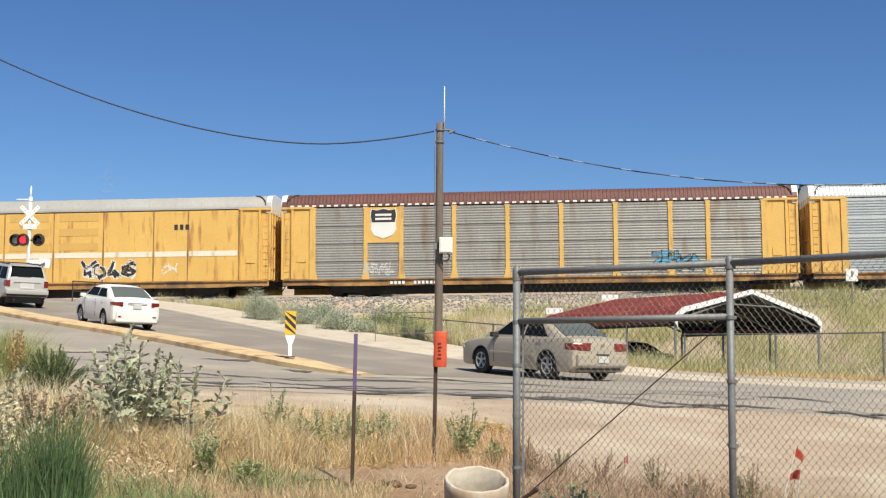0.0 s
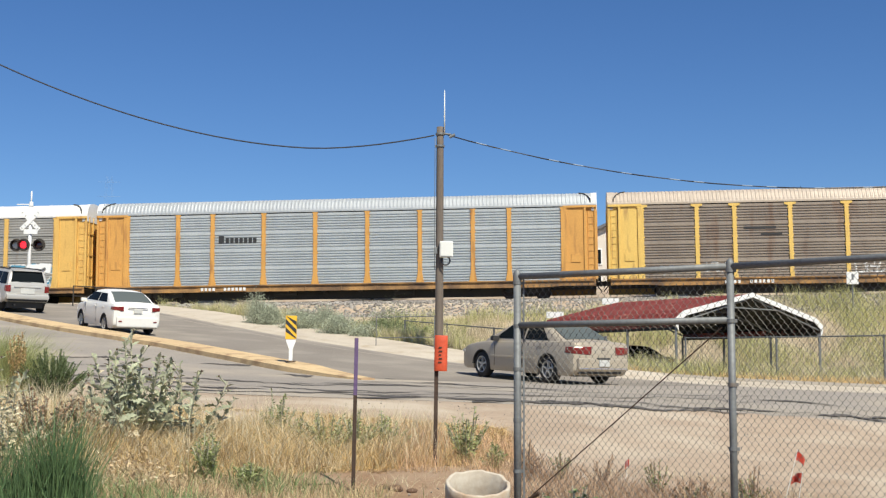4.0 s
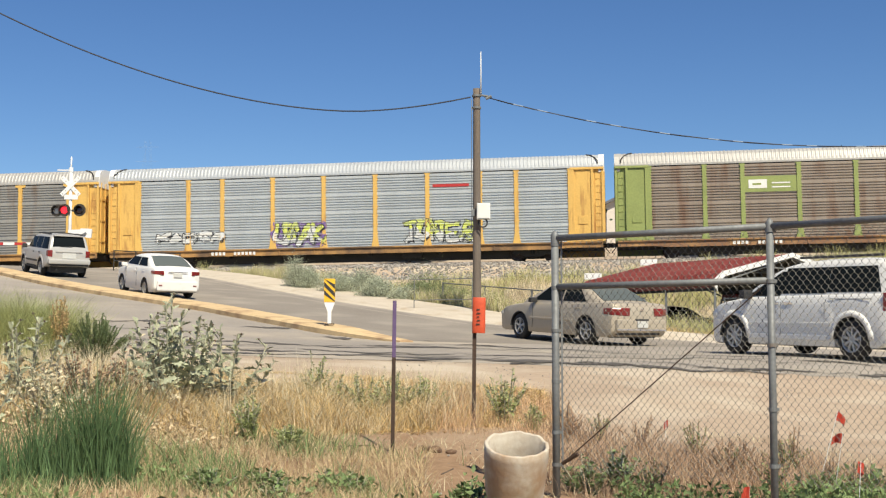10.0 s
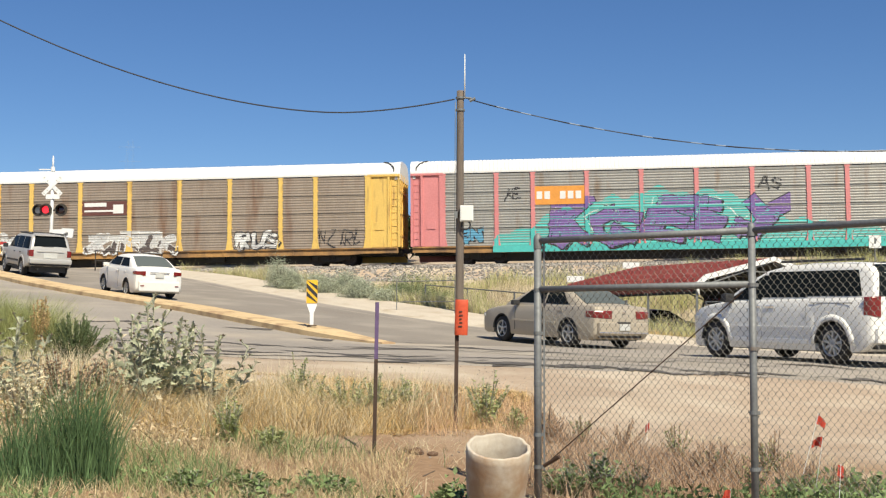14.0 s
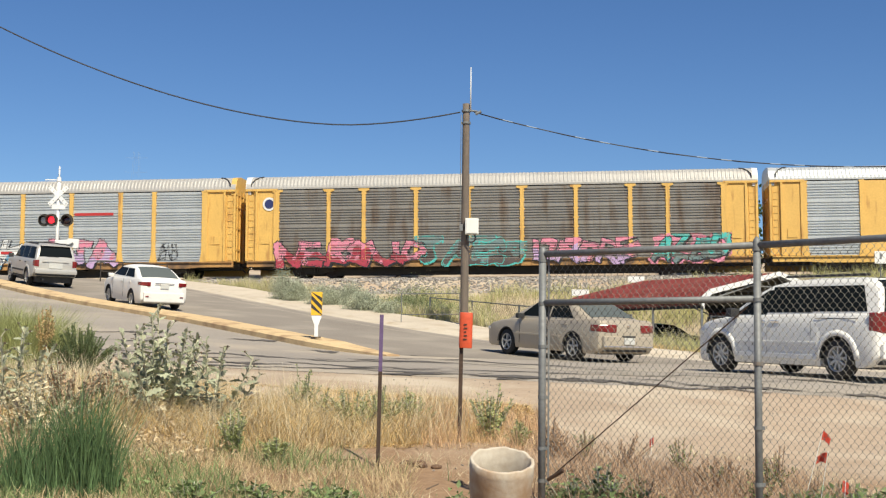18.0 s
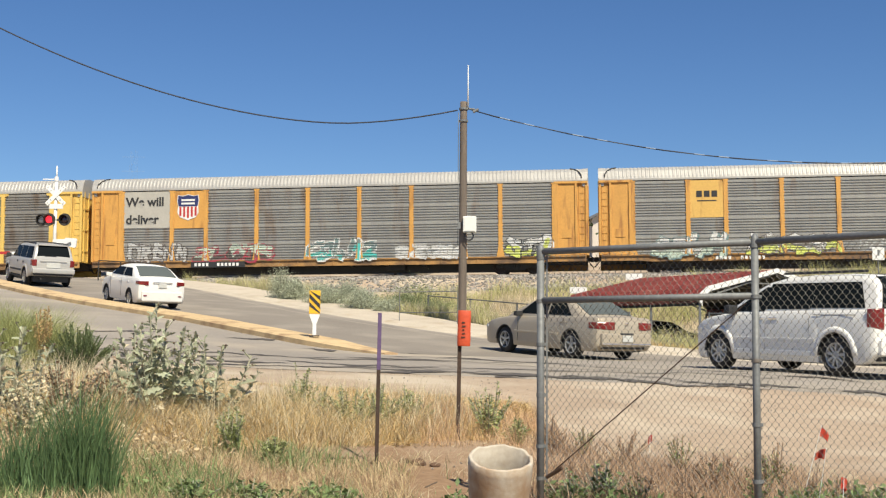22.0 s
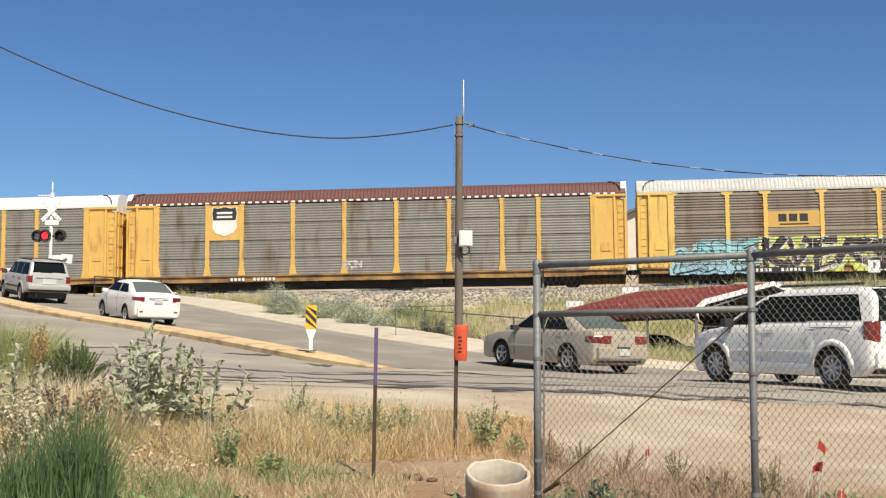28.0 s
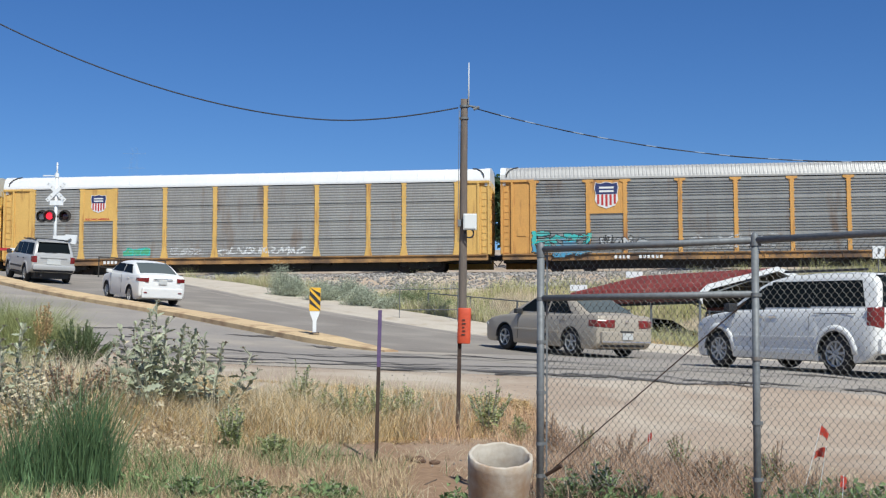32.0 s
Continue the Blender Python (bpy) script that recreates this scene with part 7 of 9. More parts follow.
def build_posts():
    # purple-topped steel post
    x, y = -0.63, 10.44
    z0, z1 = ground_z(x, y) - 0.1, 1.97
    p = thing("steel_post", "thin steel fence post with purple painted top", "post")
    for nm, lo, hi, mat, lab in (("lower_shaft", z0, 1.50, M_RUSTPOST, "dark rusty lower part"), ("painted_top", 1.50, z1, M_PURPLE, "purple painted top")):
        bm = bmesh.new()
        prism(bm, ((-0.015, -0.004), (0.015, -0.004), (0.015, 0.004), (0.005, 0.006), (0.004, 0.03), (-0.004, 0.03), (-0.005, 0.006), (-0.017, 0.004)), lo, hi, "z")
        for k in range(int((hi - lo) / 0.06)):
            box(bm, (0, 0.012, lo + 0.03 + k * 0.06), (0.02, 0.006, 0.02))
        part(nm, bm, mat, p, lab, m=Matrix.Translation((x, y, 0)) @ Matrix.Rotation(0.012, 4, "Y"))
    # orange marker post
    x, y = 0.06, 12.04
    p = thing("marker_post", "dark thin steel post with orange plastic marker", "post")
    bm = bmesh.new()
    prism(bm, ((-0.019, -0.004), (0.019, -0.004), (0.019, 0.004), (0.005, 0.006), (0.004, 0.03), (-0.004, 0.03), (-0.005, 0.006), (-0.019, 0.004)), ground_z(x, y) - 0.1, 2.06, "z")
    part("shaft", bm, M_RUSTPOST, p, m=Matrix.Translation((x - 0.015, y, 0)) @ Matrix.Rotation(0.012, 4, "Y"))
    bm = bmesh.new()
    ring = [(0.062 * math.cos(a), 0.028 * math.sin(a) - 0.01) for a in [2 * math.pi * k / 18 for k in range(18)]]
    loft(bm, [[(a * s, b * s, z) for a, b in ring] for z, s in ((1.715, 0.96), (1.72, 1.0), (1.80, 1.03), (1.9, 1.0), (2.0, 1.02), (2.05, 1.0), (2.055, 0.95))])
    sleeve = part("marker_sleeve", bm, M_ORANGE, p, "bright orange marker sleeve", True, Matrix.Translation((x + 0.01, y - 0.01, 0)) @ Matrix.Rotation(0.02, 4, "Y"))
    for k in range(5):
        bm = bmesh.new()
        box(bm, (-0.008 + 0.004 * (k % 2), -0.043, 1.80 + k * 0.035), (0.035 - 0.006 * (k % 3), 0.004, 0.012))
        part("print_bar", bm, M_RUSTPOST, sleeve)
    # striped object marker on the island
    s0 = -14.7
    x, y = from_road(s0, median_line(s0) + 0.02)
    x -= 0.09
    z = EYE + float(rise(s0)) + 0.205
    sg = thing("object_marker_sign", "yellow and black striped object marker on white post", "traffic sign")
    yaw = math.atan2(x, y)
    m = Matrix.Translation((x, y, z)) @ Matrix.Rotation(-yaw, 4, "Z")
    bm = bmesh.new()
    box(bm, (0, 0, 0.01), (0.24, 0.24, 0.025), 0.006)
    part("base_plate", bm, M_RUSTPOST, sg, m=m)
    bm = bmesh.new()
    prism(bm, ((-0.045, 0.0), (0.045, 0.0), (0.045, 0.30), (0.12, 0.50), (0.12, 0.56), (-0.12, 0.56), (-0.12, 0.50), (-0.045, 0.30)), -0.02, 0.02)
    part("white_stem", bm, M_WTRIM, sg, m=m)
    bm = bmesh.new()
    box(bm, (0, -0.025, 0.83), (0.27, 0.012, 0.57), 0.004)
    face = part("sign_face", bm, M_MARKY, sg, "reflective yellow face", m=m)
    for k in range(3):
        c = 0.65 + k * 0.20
        w, hh = 0.13, 0.055
        pts = []
        for a, b in ((-w, c + 0.13 - hh), (w, c - 0.13 - hh), (w, c - 0.13 + hh), (-w, c + 0.13 + hh)):
            pts.append((a, min(max(b, 0.55), 1.11)))
        bm = bmesh.new()
        prism(bm, pts, -0.037, -0.033)
        part("black_stripe", bm, M_INK, face)


def build_pipe():
    x, y = 0.305, 8.42
    z = ground_z(x, y) + 0.03
    p = thing("concrete_pipe", "short weathered concrete pipe standing on end in dirt", "pipe")
    bm = bmesh.new()
    prof = ((0.178, -0.10), (0.190, 0.05), (0.203, 0.22), (0.211, 0.38), (0.211, 0.432), (0.206, 0.437), (0.192, 0.437), (0.187, 0.432), (0.178, 0.30), (0.165, 0.05), (0.165, 0.02), (0.0, 0.02))
    rings, seg = [], 40
    for r, h in prof:
        rings.append([bm.verts.new(((r + (0.006 * noise.noise((6 * math.cos(a), 6 * math.sin(a), h * 6)))) * math.cos(a), (r + 0.004 * noise.noise((9 * math.cos(a), 5 * math.sin(a), h * 6))) * math.sin(a),
                                    h + (0.014 * noise.noise((4 * math.cos(a), 4 * math.sin(a), 7)) + 0.016 * min(0, noise.noise((11 * math.cos(a), 11 * math.sin(a), 3))) if h > 0.4 else 0))) for a in [2 * math.pi * k / seg for k in range(seg)]])
    for a, b in zip(rings, rings[1:]):
        for i in range(seg):
            bm.faces.new((a[i], a[(i + 1) % seg], b[(i + 1) % seg], b[i]))
    part("pipe_wall", bm, M_PIPE, p, smooth=True, m=Matrix.Translation((x, y, z)) @ Matrix.Rotation(radians(20), 4, "X") @ Matrix.Rotation(radians(2), 4, "Y"))


def build_flags():
    for k, (x, y, ztop, tilt, spin) in enumerate(((2.60, 9.5, 1.08, 14, 20), (2.57, 9.0, 0.94, -10, 150), (2.50, 8.2, 0.80, 8, 70), (1.75, 8.0, 0.66, -4, 200), (1.90, 12.2, 0.83, 5, 80), (-0.44, 16.0, 0.98, 3, 40))):
        f = thing("marking_flag", "small orange vinyl marking flag on thin wire", "flag", pose(x, y, ground_z(x, y), tilt * 0.4, tilt, spin), "marking flags")
        h = ztop - ground_z(x, y) + 0.06
        bm = bmesh.new()
        tube(bm, (0, 0, -0.05), (0, 0, h), 0.0022, seg=5)
        part("wire", bm, M_WTRIM, f)
        bm = bmesh.new()
        rows = []
        for i in range(6):
            u = i / 5
            rows.append([bm.verts.new((u * 0.07, 0.02 * math.sin(u * 5 + k), h - 0.005 - 0.05 * u * u - t * 0.075 * (1 - 0.3 * u))) for t in (0, 0.5, 1)])
        for a, b in zip(rows, rows[1:]):
            for i in range(2):
                bm.faces.new((a[i], a[i + 1], b[i + 1], b[i]))
        bmesh.ops.solidify(bm, geom=list(bm.faces), thickness=0.001)
        part("pennant", bm, M_FLAG, f, "faded orange pennant")


def build_carport():
    """Open metal carport: red ribbed roof on thin legs, white trim on the gable."""
    c = thing("carport", "open metal carport with red ribbed roof and white trim", "carport")
    e, n = np.array((-0.60, 0.80)), np.array((0.80, 0.60))
    o = np.array((10.44, 40.5))          # under the front peak
    half, length = 3.62, 6.25
    g = 1.52
    eave, peak = 3.35, 4.52

    def at(a, b, z):
        q = o + a * e + b * n
        return (q[0], q[1], z)
    prof = [(-half, eave - 0.02), (-half, eave + 0.22), (-half + 0.35, eave + 0.46), (0, peak), (half - 0.35, eave + 0.46), (half, eave + 0.22), (half, eave - 0.02)]
    for i in range(2):
        seg = prof[:4] if i == 0 else prof[3:]
        bm = bmesh.new()
        rows = []
        m = int(length / 0.23)
        for k in range(m + 1):
            for off, up in ((0, 0), (0.05, 0.025), (0.10, 0.025), (0.15, 0)):
                a = k * 0.23 + off
                if a > length:
                    continue
                rows.append([bm.verts.new(at(a, b, z + up)) for b, z in seg])
        for p, q in zip(rows, rows[1:]):
            for j in range(len(seg) - 1):
                bm.faces.new((p[j], p[j + 1], q[j + 1], q[j]))
        bmesh.ops.solidify(bm, geom=list(bm.faces), thickness=0.01)
        part("roof_sheet", bm, M_REDROOF, c, "red ribbed metal roof slope")
        # added sheet under the slope, coloured near black for the shade there
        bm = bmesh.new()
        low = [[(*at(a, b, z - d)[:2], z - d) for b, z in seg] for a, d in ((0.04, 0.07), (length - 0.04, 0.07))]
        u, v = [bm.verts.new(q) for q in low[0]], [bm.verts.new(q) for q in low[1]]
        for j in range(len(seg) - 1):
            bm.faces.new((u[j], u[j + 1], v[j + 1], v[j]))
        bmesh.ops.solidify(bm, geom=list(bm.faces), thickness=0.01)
        part("roof_lining", bm, M_SHADE_LINING, c, "unpainted underside with its shade put into the colour")
    for a in (-0.04,):
        bm = bmesh.new()
        outer = [(b * 1.015, z + 0.05) for b, z in prof]
        inner = [(b * 0.985, z - 0.10) for b, z in prof]
        for (p, q), (r, s) in zip(zip(outer, outer[1:]), zip(inner, inner[1:])):
            v = [bm.verts.new(at(a + d, b, z)) for d in (0, 0.03) for b, z in (p, q, s, r)]
            for f in ((0, 1, 2, 3), (7, 6, 5, 4), (0, 4, 5, 1), (1, 5, 6, 2), (2, 6, 7, 3), (3, 7, 4, 0)):
                bm.faces.new([v[i] for i in f])
        part("gable_trim", bm, M_WTRIM, c, "white gable trim")
    for b in (-half + 0.03, half - 0.03):
        for a in (0.05, 2.1, 4.2, length - 0.05):
            q = at(a, b, 0)
            bm = bmesh.new()
            box(bm, (q[0], q[1], (ground_z(q[0], q[1]) - 0.1 + eave) / 2), (0.07, 0.07, eave - ground_z(q[0], q[1]) + 0.1), 0.008)
            part("leg", bm, M_GALV, c)
    for a in (0.05, 2.1, 4.2, length - 0.05):
        bm = bmesh.new()
        for s in (-1, 1):
            tube(bm, at(a, s * (half - 0.05), eave + 0.1), at(a, s * 0.02, peak - 0.12), 0.03, seg=6)
        tube(bm, at(a, -half * 0.5, eave + 0.7), at(a, half * 0.5, eave + 0.7), 0.025, seg=6)
        part("rafter", bm, M_GALV, c)
    # white flashing plates on the far corners of the roof
    for a, b, z in ((length - 0.02, -half + 0.7, eave + 0.64), (length - 0.02, -0.2, peak + 0.06)):
        bm = bmesh.new()
        q = at(a, b, z)
        box(bm, (q[0], q[1], q[2]), (0.6, 0.06, 0.22), 0.01)
        part("end_flashing", bm, M_WTRIM, c, "white end flashing")


def build_crossing():
    """Flashing-light signal with crossbuck, and the lowered gate arm."""
    x, y = -17.93, 56.0
    g = ground_z(x, y)
    s = thing("crossing_signal", "white railway crossing signal with crossbuck and red lamps", "railway signal")
    bm = bmesh.new()
    tube(bm, (x, y, g - 0.1), (x, y, 9.55), 0.075, seg=14)
    tube(bm, (x, y, 9.55), (x, y, 10.0), 0.035, seg=10)
    part("mast", bm, M_WTRIM, s, smooth=True)
    bm = bmesh.new()
    tube(bm, (x, y, 9.42), (x, y, 9.62), 0.10, 0.085, seg=12)
    tube(bm, (x, y, 9.98), (x, y, 10.12), 0.05, 0.02, seg=10)
    box(bm, (x - 0.32, y, 9.5), (0.62, 0.05, 0.05), 0.01)
    part("bell", bm, M_WTRIM, s, "white bell and finial")
    for k, a in enumerate((radians(45), radians(-45))):
        bm = bmesh.new()
        box(bm, (0, 0, 0), (1.16, 0.02, 0.18), 0.008)
        blade = part("crossbuck_blade", bm, M_WTRIM, s, "white reflective blade", m=Matrix.Translation((x + 0.02, y - 0.10 - 0.025 * k, 8.76)) @ Matrix.Rotation(a, 4, "Y"))
        for j in range(6):
            bm = bmesh.new()
            if 2 <= j <= 3:
                continue
            box(bm, (-0.5 + j * 0.2, -0.014, 0), (0.035, 0.004, 0.075))
            part("letter_bar", bm, M_FADEBAR, blade)
    bm = bmesh.new()
    box(bm, (x + 0.05, y - 0.1, 8.26), (0.62, 0.02, 0.22), 0.008)
    part("track_sign", bm, M_WTRIM, s, "small white sign")
    bm = bmesh.new()
    tube(bm, (x - 0.6, y, 7.66), (x + 0.5, y, 7.66), 0.045, seg=10)
    part("cross_arm", bm, M_BLACK, s)
    for k, (dx, dy) in enumerate(((-0.22, -0.16), (0.47, -0.16), (-0.60, -0.02))):
        bm = bmesh.new()
        turn = Matrix.Translation((x + dx, y + dy, 7.66)) @ Matrix.Rotation(math.pi / 2, 4, "X")
        lathe(bm, ((0.001, -0.02), (0.28, -0.02), (0.285, 0.0), (0.28, 0.02), (0.19, 0.02), (0.18, 0.005), (0.001, 0.005)), 24, turn)
        part("background_disc", bm, M_BLACK, s)
        bm = bmesh.new()
        lathe(bm, ((0.001, 0.05), (0.08, 0.045), (0.15, 0.03), (0.165, 0.008), (0.001, 0.008)), 20, turn)
        part("lamp_lens", bm, (M_LAMP_ON, M_LAMP, M_SILVLENS)[k], s, ("glowing red lamp lens", "dark unlit lamp lens", "lamp lens with its reflection painted pale grey")[k])
        bm = bmesh.new()
        rings = []
        for a in np.linspace(-0.35, math.pi + 0.35, 15):
            rings.append([turn @ Vector((q * math.cos(a), q * math.sin(a), h)) for q, h in ((0.188, 0.015), (0.188, 0.30 - 0.10 * math.cos(a) ** 2), (0.200, 0.30 - 0.10 * math.cos(a) ** 2), (0.200, 0.015))])
        loft(bm, rings)
        part("visor", bm, M_BLACK, s)
    gate = thing("crossing_gate", "lowered red and white striped crossing gate arm", "gate")
    bm = bmesh.new()
    box(bm, (x - 0.1, y - 0.9, g + 0.65), (0.4, 0.5, 1.3), 0.04)
    part("mechanism", bm, M_GALV, gate)
    for k in range(14):
        a = 0.2 + k * 0.5
        bm = bmesh.new()
        px, py = x - 0.2 - a * 0.98, y - 1.0 - a * 0.05
        box(bm, (px, py, g + 1.15 + 0.0 * a), (0.51, 0.03, 0.12), 0.006)
        part("arm_section", bm, M_RED if k % 2 else M_WTRIM, gate)
    # pale counterweight plates behind the gate's pivot
    for k, (cx, cz, wl, wh, tip) in enumerate(((x + 0.34, 6.62, 0.62, 0.30, 0.0), (x + 0.86, 6.60, 0.52, 0.42, 6.0))):
        bm = bmesh.new()
        prism(bm, ((-wl / 2, -wh * 0.42), (wl / 2 - 0.04, -wh / 2), (wl / 2, -wh * 0.4), (wl / 2, wh * 0.42), (wl / 2 - 0.05, wh / 2), (-wl / 2, wh * 0.44)), -0.05, 0.05)
        part("counterweight", bm, M_WTRIM, gate, "white counterweight plate", m=Matrix.Translation((cx, y - 0.3 - 0.11 * k, cz)) @ Matrix.Rotation(radians(tip), 4, "Y"))
    bm = bmesh.new()
    tube(bm, (x - 0.1, y - 0.62, g + 1.15), (x + 0.9, y - 0.52, 6.6), 0.04, seg=8)
    part("counter_arm", bm, M_GALV, gate)
    # pipe handrail by the crossing
    rl = thing("pipe_railing", "dark steel pipe railing beside the crossing", "railing")
    a, b = np.array((-17.1, 60.2)), np.array((-13.8, 59.8))
    for f in np.linspace(0, 1, 4):
        q = a + (b - a) * f
        bm = bmesh.new()
        tube(bm, (*q, ground_z(*q) - 0.1), (*q, ground_z(*q) + 1.0), 0.03, seg=8)
        part("post", bm, M_BLACK, rl)
    for hgt in (0.5, 0.98):
        bm = bmesh.new()
        tube(bm, (*a, ground_z(*a) + hgt), (*b, ground_z(*b) + hgt), 0.025, seg=8)
        part("rail", bm, M_BLACK, rl)
    # small white sign on the bank
    x, y = 21.0, 62.0
    sg = thing("track_marker_sign", "small white marker sign on a post by the track", "sign")
    g = ground_z(x, y)
    bm = bmesh.new()
    tube(bm, (x, y, g - 0.1), (x, y, 7.2), 0.035, seg=8)
    part("post", bm, M_GALV, sg)
    bm = bmesh.new()
    box(bm, (x, y - 0.05, 6.9), (0.6, 0.02, 0.62), 0.01)
    part("board", bm, M_WTRIM, sg)
    bm = bmesh.new()
    box(bm, (x, y - 0.063, 6.95), (0.10, 0.004, 0.3))
    part("mark_bar", bm, M_GALV, sg)


build_pole()
build_fence()
build_far_fence()
build_posts()
build_pipe()
build_flags()
build_carport()
build_crossing()

# ---------------------------------------------------------------- plants
def leaf_material(name, a, b, rough=0.65, through_light=0.10):
    """Varied leaf colour; part of the light passes through the blade."""
    m = material(name, a, b, rough=rough, scale=1.5, fine=10, bump=0, islands=True, spec=0.25)
    n, l = m.node_tree.nodes, m.node_tree.links
    bsdf, out = n["Principled BSDF"], n["Material Output"]
    thin, mx = n.new("ShaderNodeBsdfTranslucent"), n.new("ShaderNodeMixShader")
    l.new(bsdf.inputs["Base Color"].links[0].from_socket, thin.inputs["Color"])
    mx.inputs[0].default_value = through_light
    l.new(bsdf.outputs[0], mx.inputs[1])
    l.new(thin.outputs[0], mx.inputs[2])
    l.new(mx.outputs[0], out.inputs["Surface"])
    return m


M_STRAW = leaf_material("straw", (0.90, 0.69, 0.36), (0.80, 0.56, 0.25))
M_PALESTRAW = leaf_material("pale_straw", (0.88, 0.78, 0.55), (0.76, 0.64, 0.42))
M_REDDRY = leaf_material("reddish_dry_weed", (0.60, 0.42, 0.28), (0.47, 0.32, 0.21))
M_FIELD = leaf_material("yellow_green_grass", (0.70, 0.66, 0.31), (0.56, 0.55, 0.25))
M_TALLGREEN = leaf_material("tall_green_grass", (0.19, 0.30, 0.13), (0.12, 0.21, 0.09))
M_LIGHTGREEN = leaf_material("light_green_grass", (0.56, 0.58, 0.25), (0.44, 0.49, 0.20))
M_WEED = leaf_material("green_weed_leaf", (0.30, 0.39, 0.16), (0.21, 0.30, 0.12))
M_WEEDLIGHT = leaf_material("light_weed_leaf", (0.50, 0.54, 0.24), (0.38, 0.44, 0.18))
M_DARKBUSH = leaf_material("dark_bush_leaf", (0.21, 0.26, 0.12), (0.15, 0.20, 0.09))
M_THISTLE = leaf_material("grey_green_leaf", (0.54, 0.565, 0.39), (0.44, 0.47, 0.31))
M_STEM = leaf_material("pale_stem", (0.66, 0.64, 0.48), (0.54, 0.52, 0.37))
M_SAGE = leaf_material("sage_leaf", (0.60, 0.63, 0.47), (0.48, 0.52, 0.37))
M_SHRUB = leaf_material("dark_shrub_leaf", (0.34, 0.38, 0.20), (0.25, 0.30, 0.14))
M_TREE = leaf_material("tree_leaf", (0.065, 0.11, 0.04), (0.04, 0.075, 0.03))
# haze painted into the steel: bluish base colour that blends with the sky
M_TOWER = material("hazy_far_steel", (0.24, 0.33, 0.45), (0.21, 0.30, 0.42), rough=0.8)
M_BARK = material("bark", (0.14, 0.10, 0.07), (0.08, 0.06, 0.045), rough=0.9, scale=4, fine=30, bump=0.5)
M_SEEDHEAD = leaf_material("brown_bud", (0.20, 0.14, 0.10), (0.14, 0.10, 0.075))
M_DRYHEAD = leaf_material("rust_seed_head", (0.74, 0.54, 0.28), (0.58, 0.40, 0.19))


def blades(name, x, y, h, w, lean, mat, rng, label, category="grass", z=None, thing_of=None):
    """Bent blades of grass, two quads each, as one sheet of stuff."""
    n = len(x)
    z = height(x, y) if z is None else z
    yaw, dirn = rng.uniform(0, 6.28, n), rng.uniform(0, 6.28, n)
    bend = lean * rng.uniform(0.2, 1.0, n) * h
    wx, wy = np.cos(yaw) * w / 2, np.sin(yaw) * w / 2
    dx, dy = np.cos(dirn) * bend, np.sin(dirn) * bend
    base = np.stack((x, y, z - 0.02), -1)
    mid_p = base + np.stack((dx * 0.35, dy * 0.35, h * 0.58), -1)
    tip = base + np.stack((dx, dy, h), -1)
    side = np.stack((wx, wy, 0 * wx), -1)
    V = np.stack((base - side, base + side, mid_p + side * 0.8, mid_p - side * 0.8, tip + side * 0.12, tip - side * 0.12), 1)
    F = np.array(((0, 1, 2, 3), (3, 2, 4, 5)))[None] + (np.arange(n) * 6)[:, None, None]
    me = bpy.data.meshes.new(name)
    V, F = V.reshape(-1, 3), F.reshape(-1, 4)
    me.vertices.add(len(V)), me.loops.add(F.size), me.polygons.add(len(F))
    me.vertices.foreach_set("co", V.astype(np.float32).ravel())
    me.loops.foreach_set("vertex_index", F.astype(np.int32).ravel())
    me.polygons.foreach_set("loop_start", np.arange(0, F.size, 4, dtype=np.int32))
    me.update(calc_edges=True)
    ob = put_mesh(name, me, mat, thing_of)
    if thing_of is None:
        tagged(ob, label, category, kind="stuff")
    elif label:
        ob["label"] = label
    return ob


def patchy(x, y, scale, seed, cut):
    return np.array([noise.noise((a * scale, b * scale, seed)) for a, b in zip(x, y)]) > cut


def leaves_mesh(name, P, D, L, W, rng, up=0.3):
    """Leaves: two quads folded on the midrib, from P along D, length L and width W."""
    n = len(P)
    D = D / np.linalg.norm(D, axis=1, keepdims=True)
    ref = rng.normal(size=(n, 3))
    S = np.cross(D, ref)
    S /= np.linalg.norm(S, axis=1, keepdims=True) + 1e-9
    N = np.cross(S, D)
    L, W = L[:, None], W[:, None]
    a, b = P, P + D * L + N * L * -0.12
    m = P + D * L * 0.45 + N * L * 0.05
    l, r = m - S * W / 2 + N * W * 0.15, m + S * W / 2 + N * W * 0.15
    V = np.stack((a, l, b, m, r), 1).reshape(-1, 3)
    F = (np.array(((0, 3, 2, 1), (0, 4, 2, 3)))[None] + (np.arange(n) * 5)[:, None, None]).reshape(-1, 4)
    me = bpy.data.meshes.new(name)
    me.vertices.add(len(V)), me.loops.add(F.size), me.polygons.add(len(F))
    me.vertices.foreach_set("co", V.astype(np.float32).ravel())
    me.loops.foreach_set("vertex_index", F.astype(np.int32).ravel())
    me.polygons.foreach_set("loop_start", np.arange(0, F.size, 4, dtype=np.int32))
    me.update(calc_edges=True)
    return me


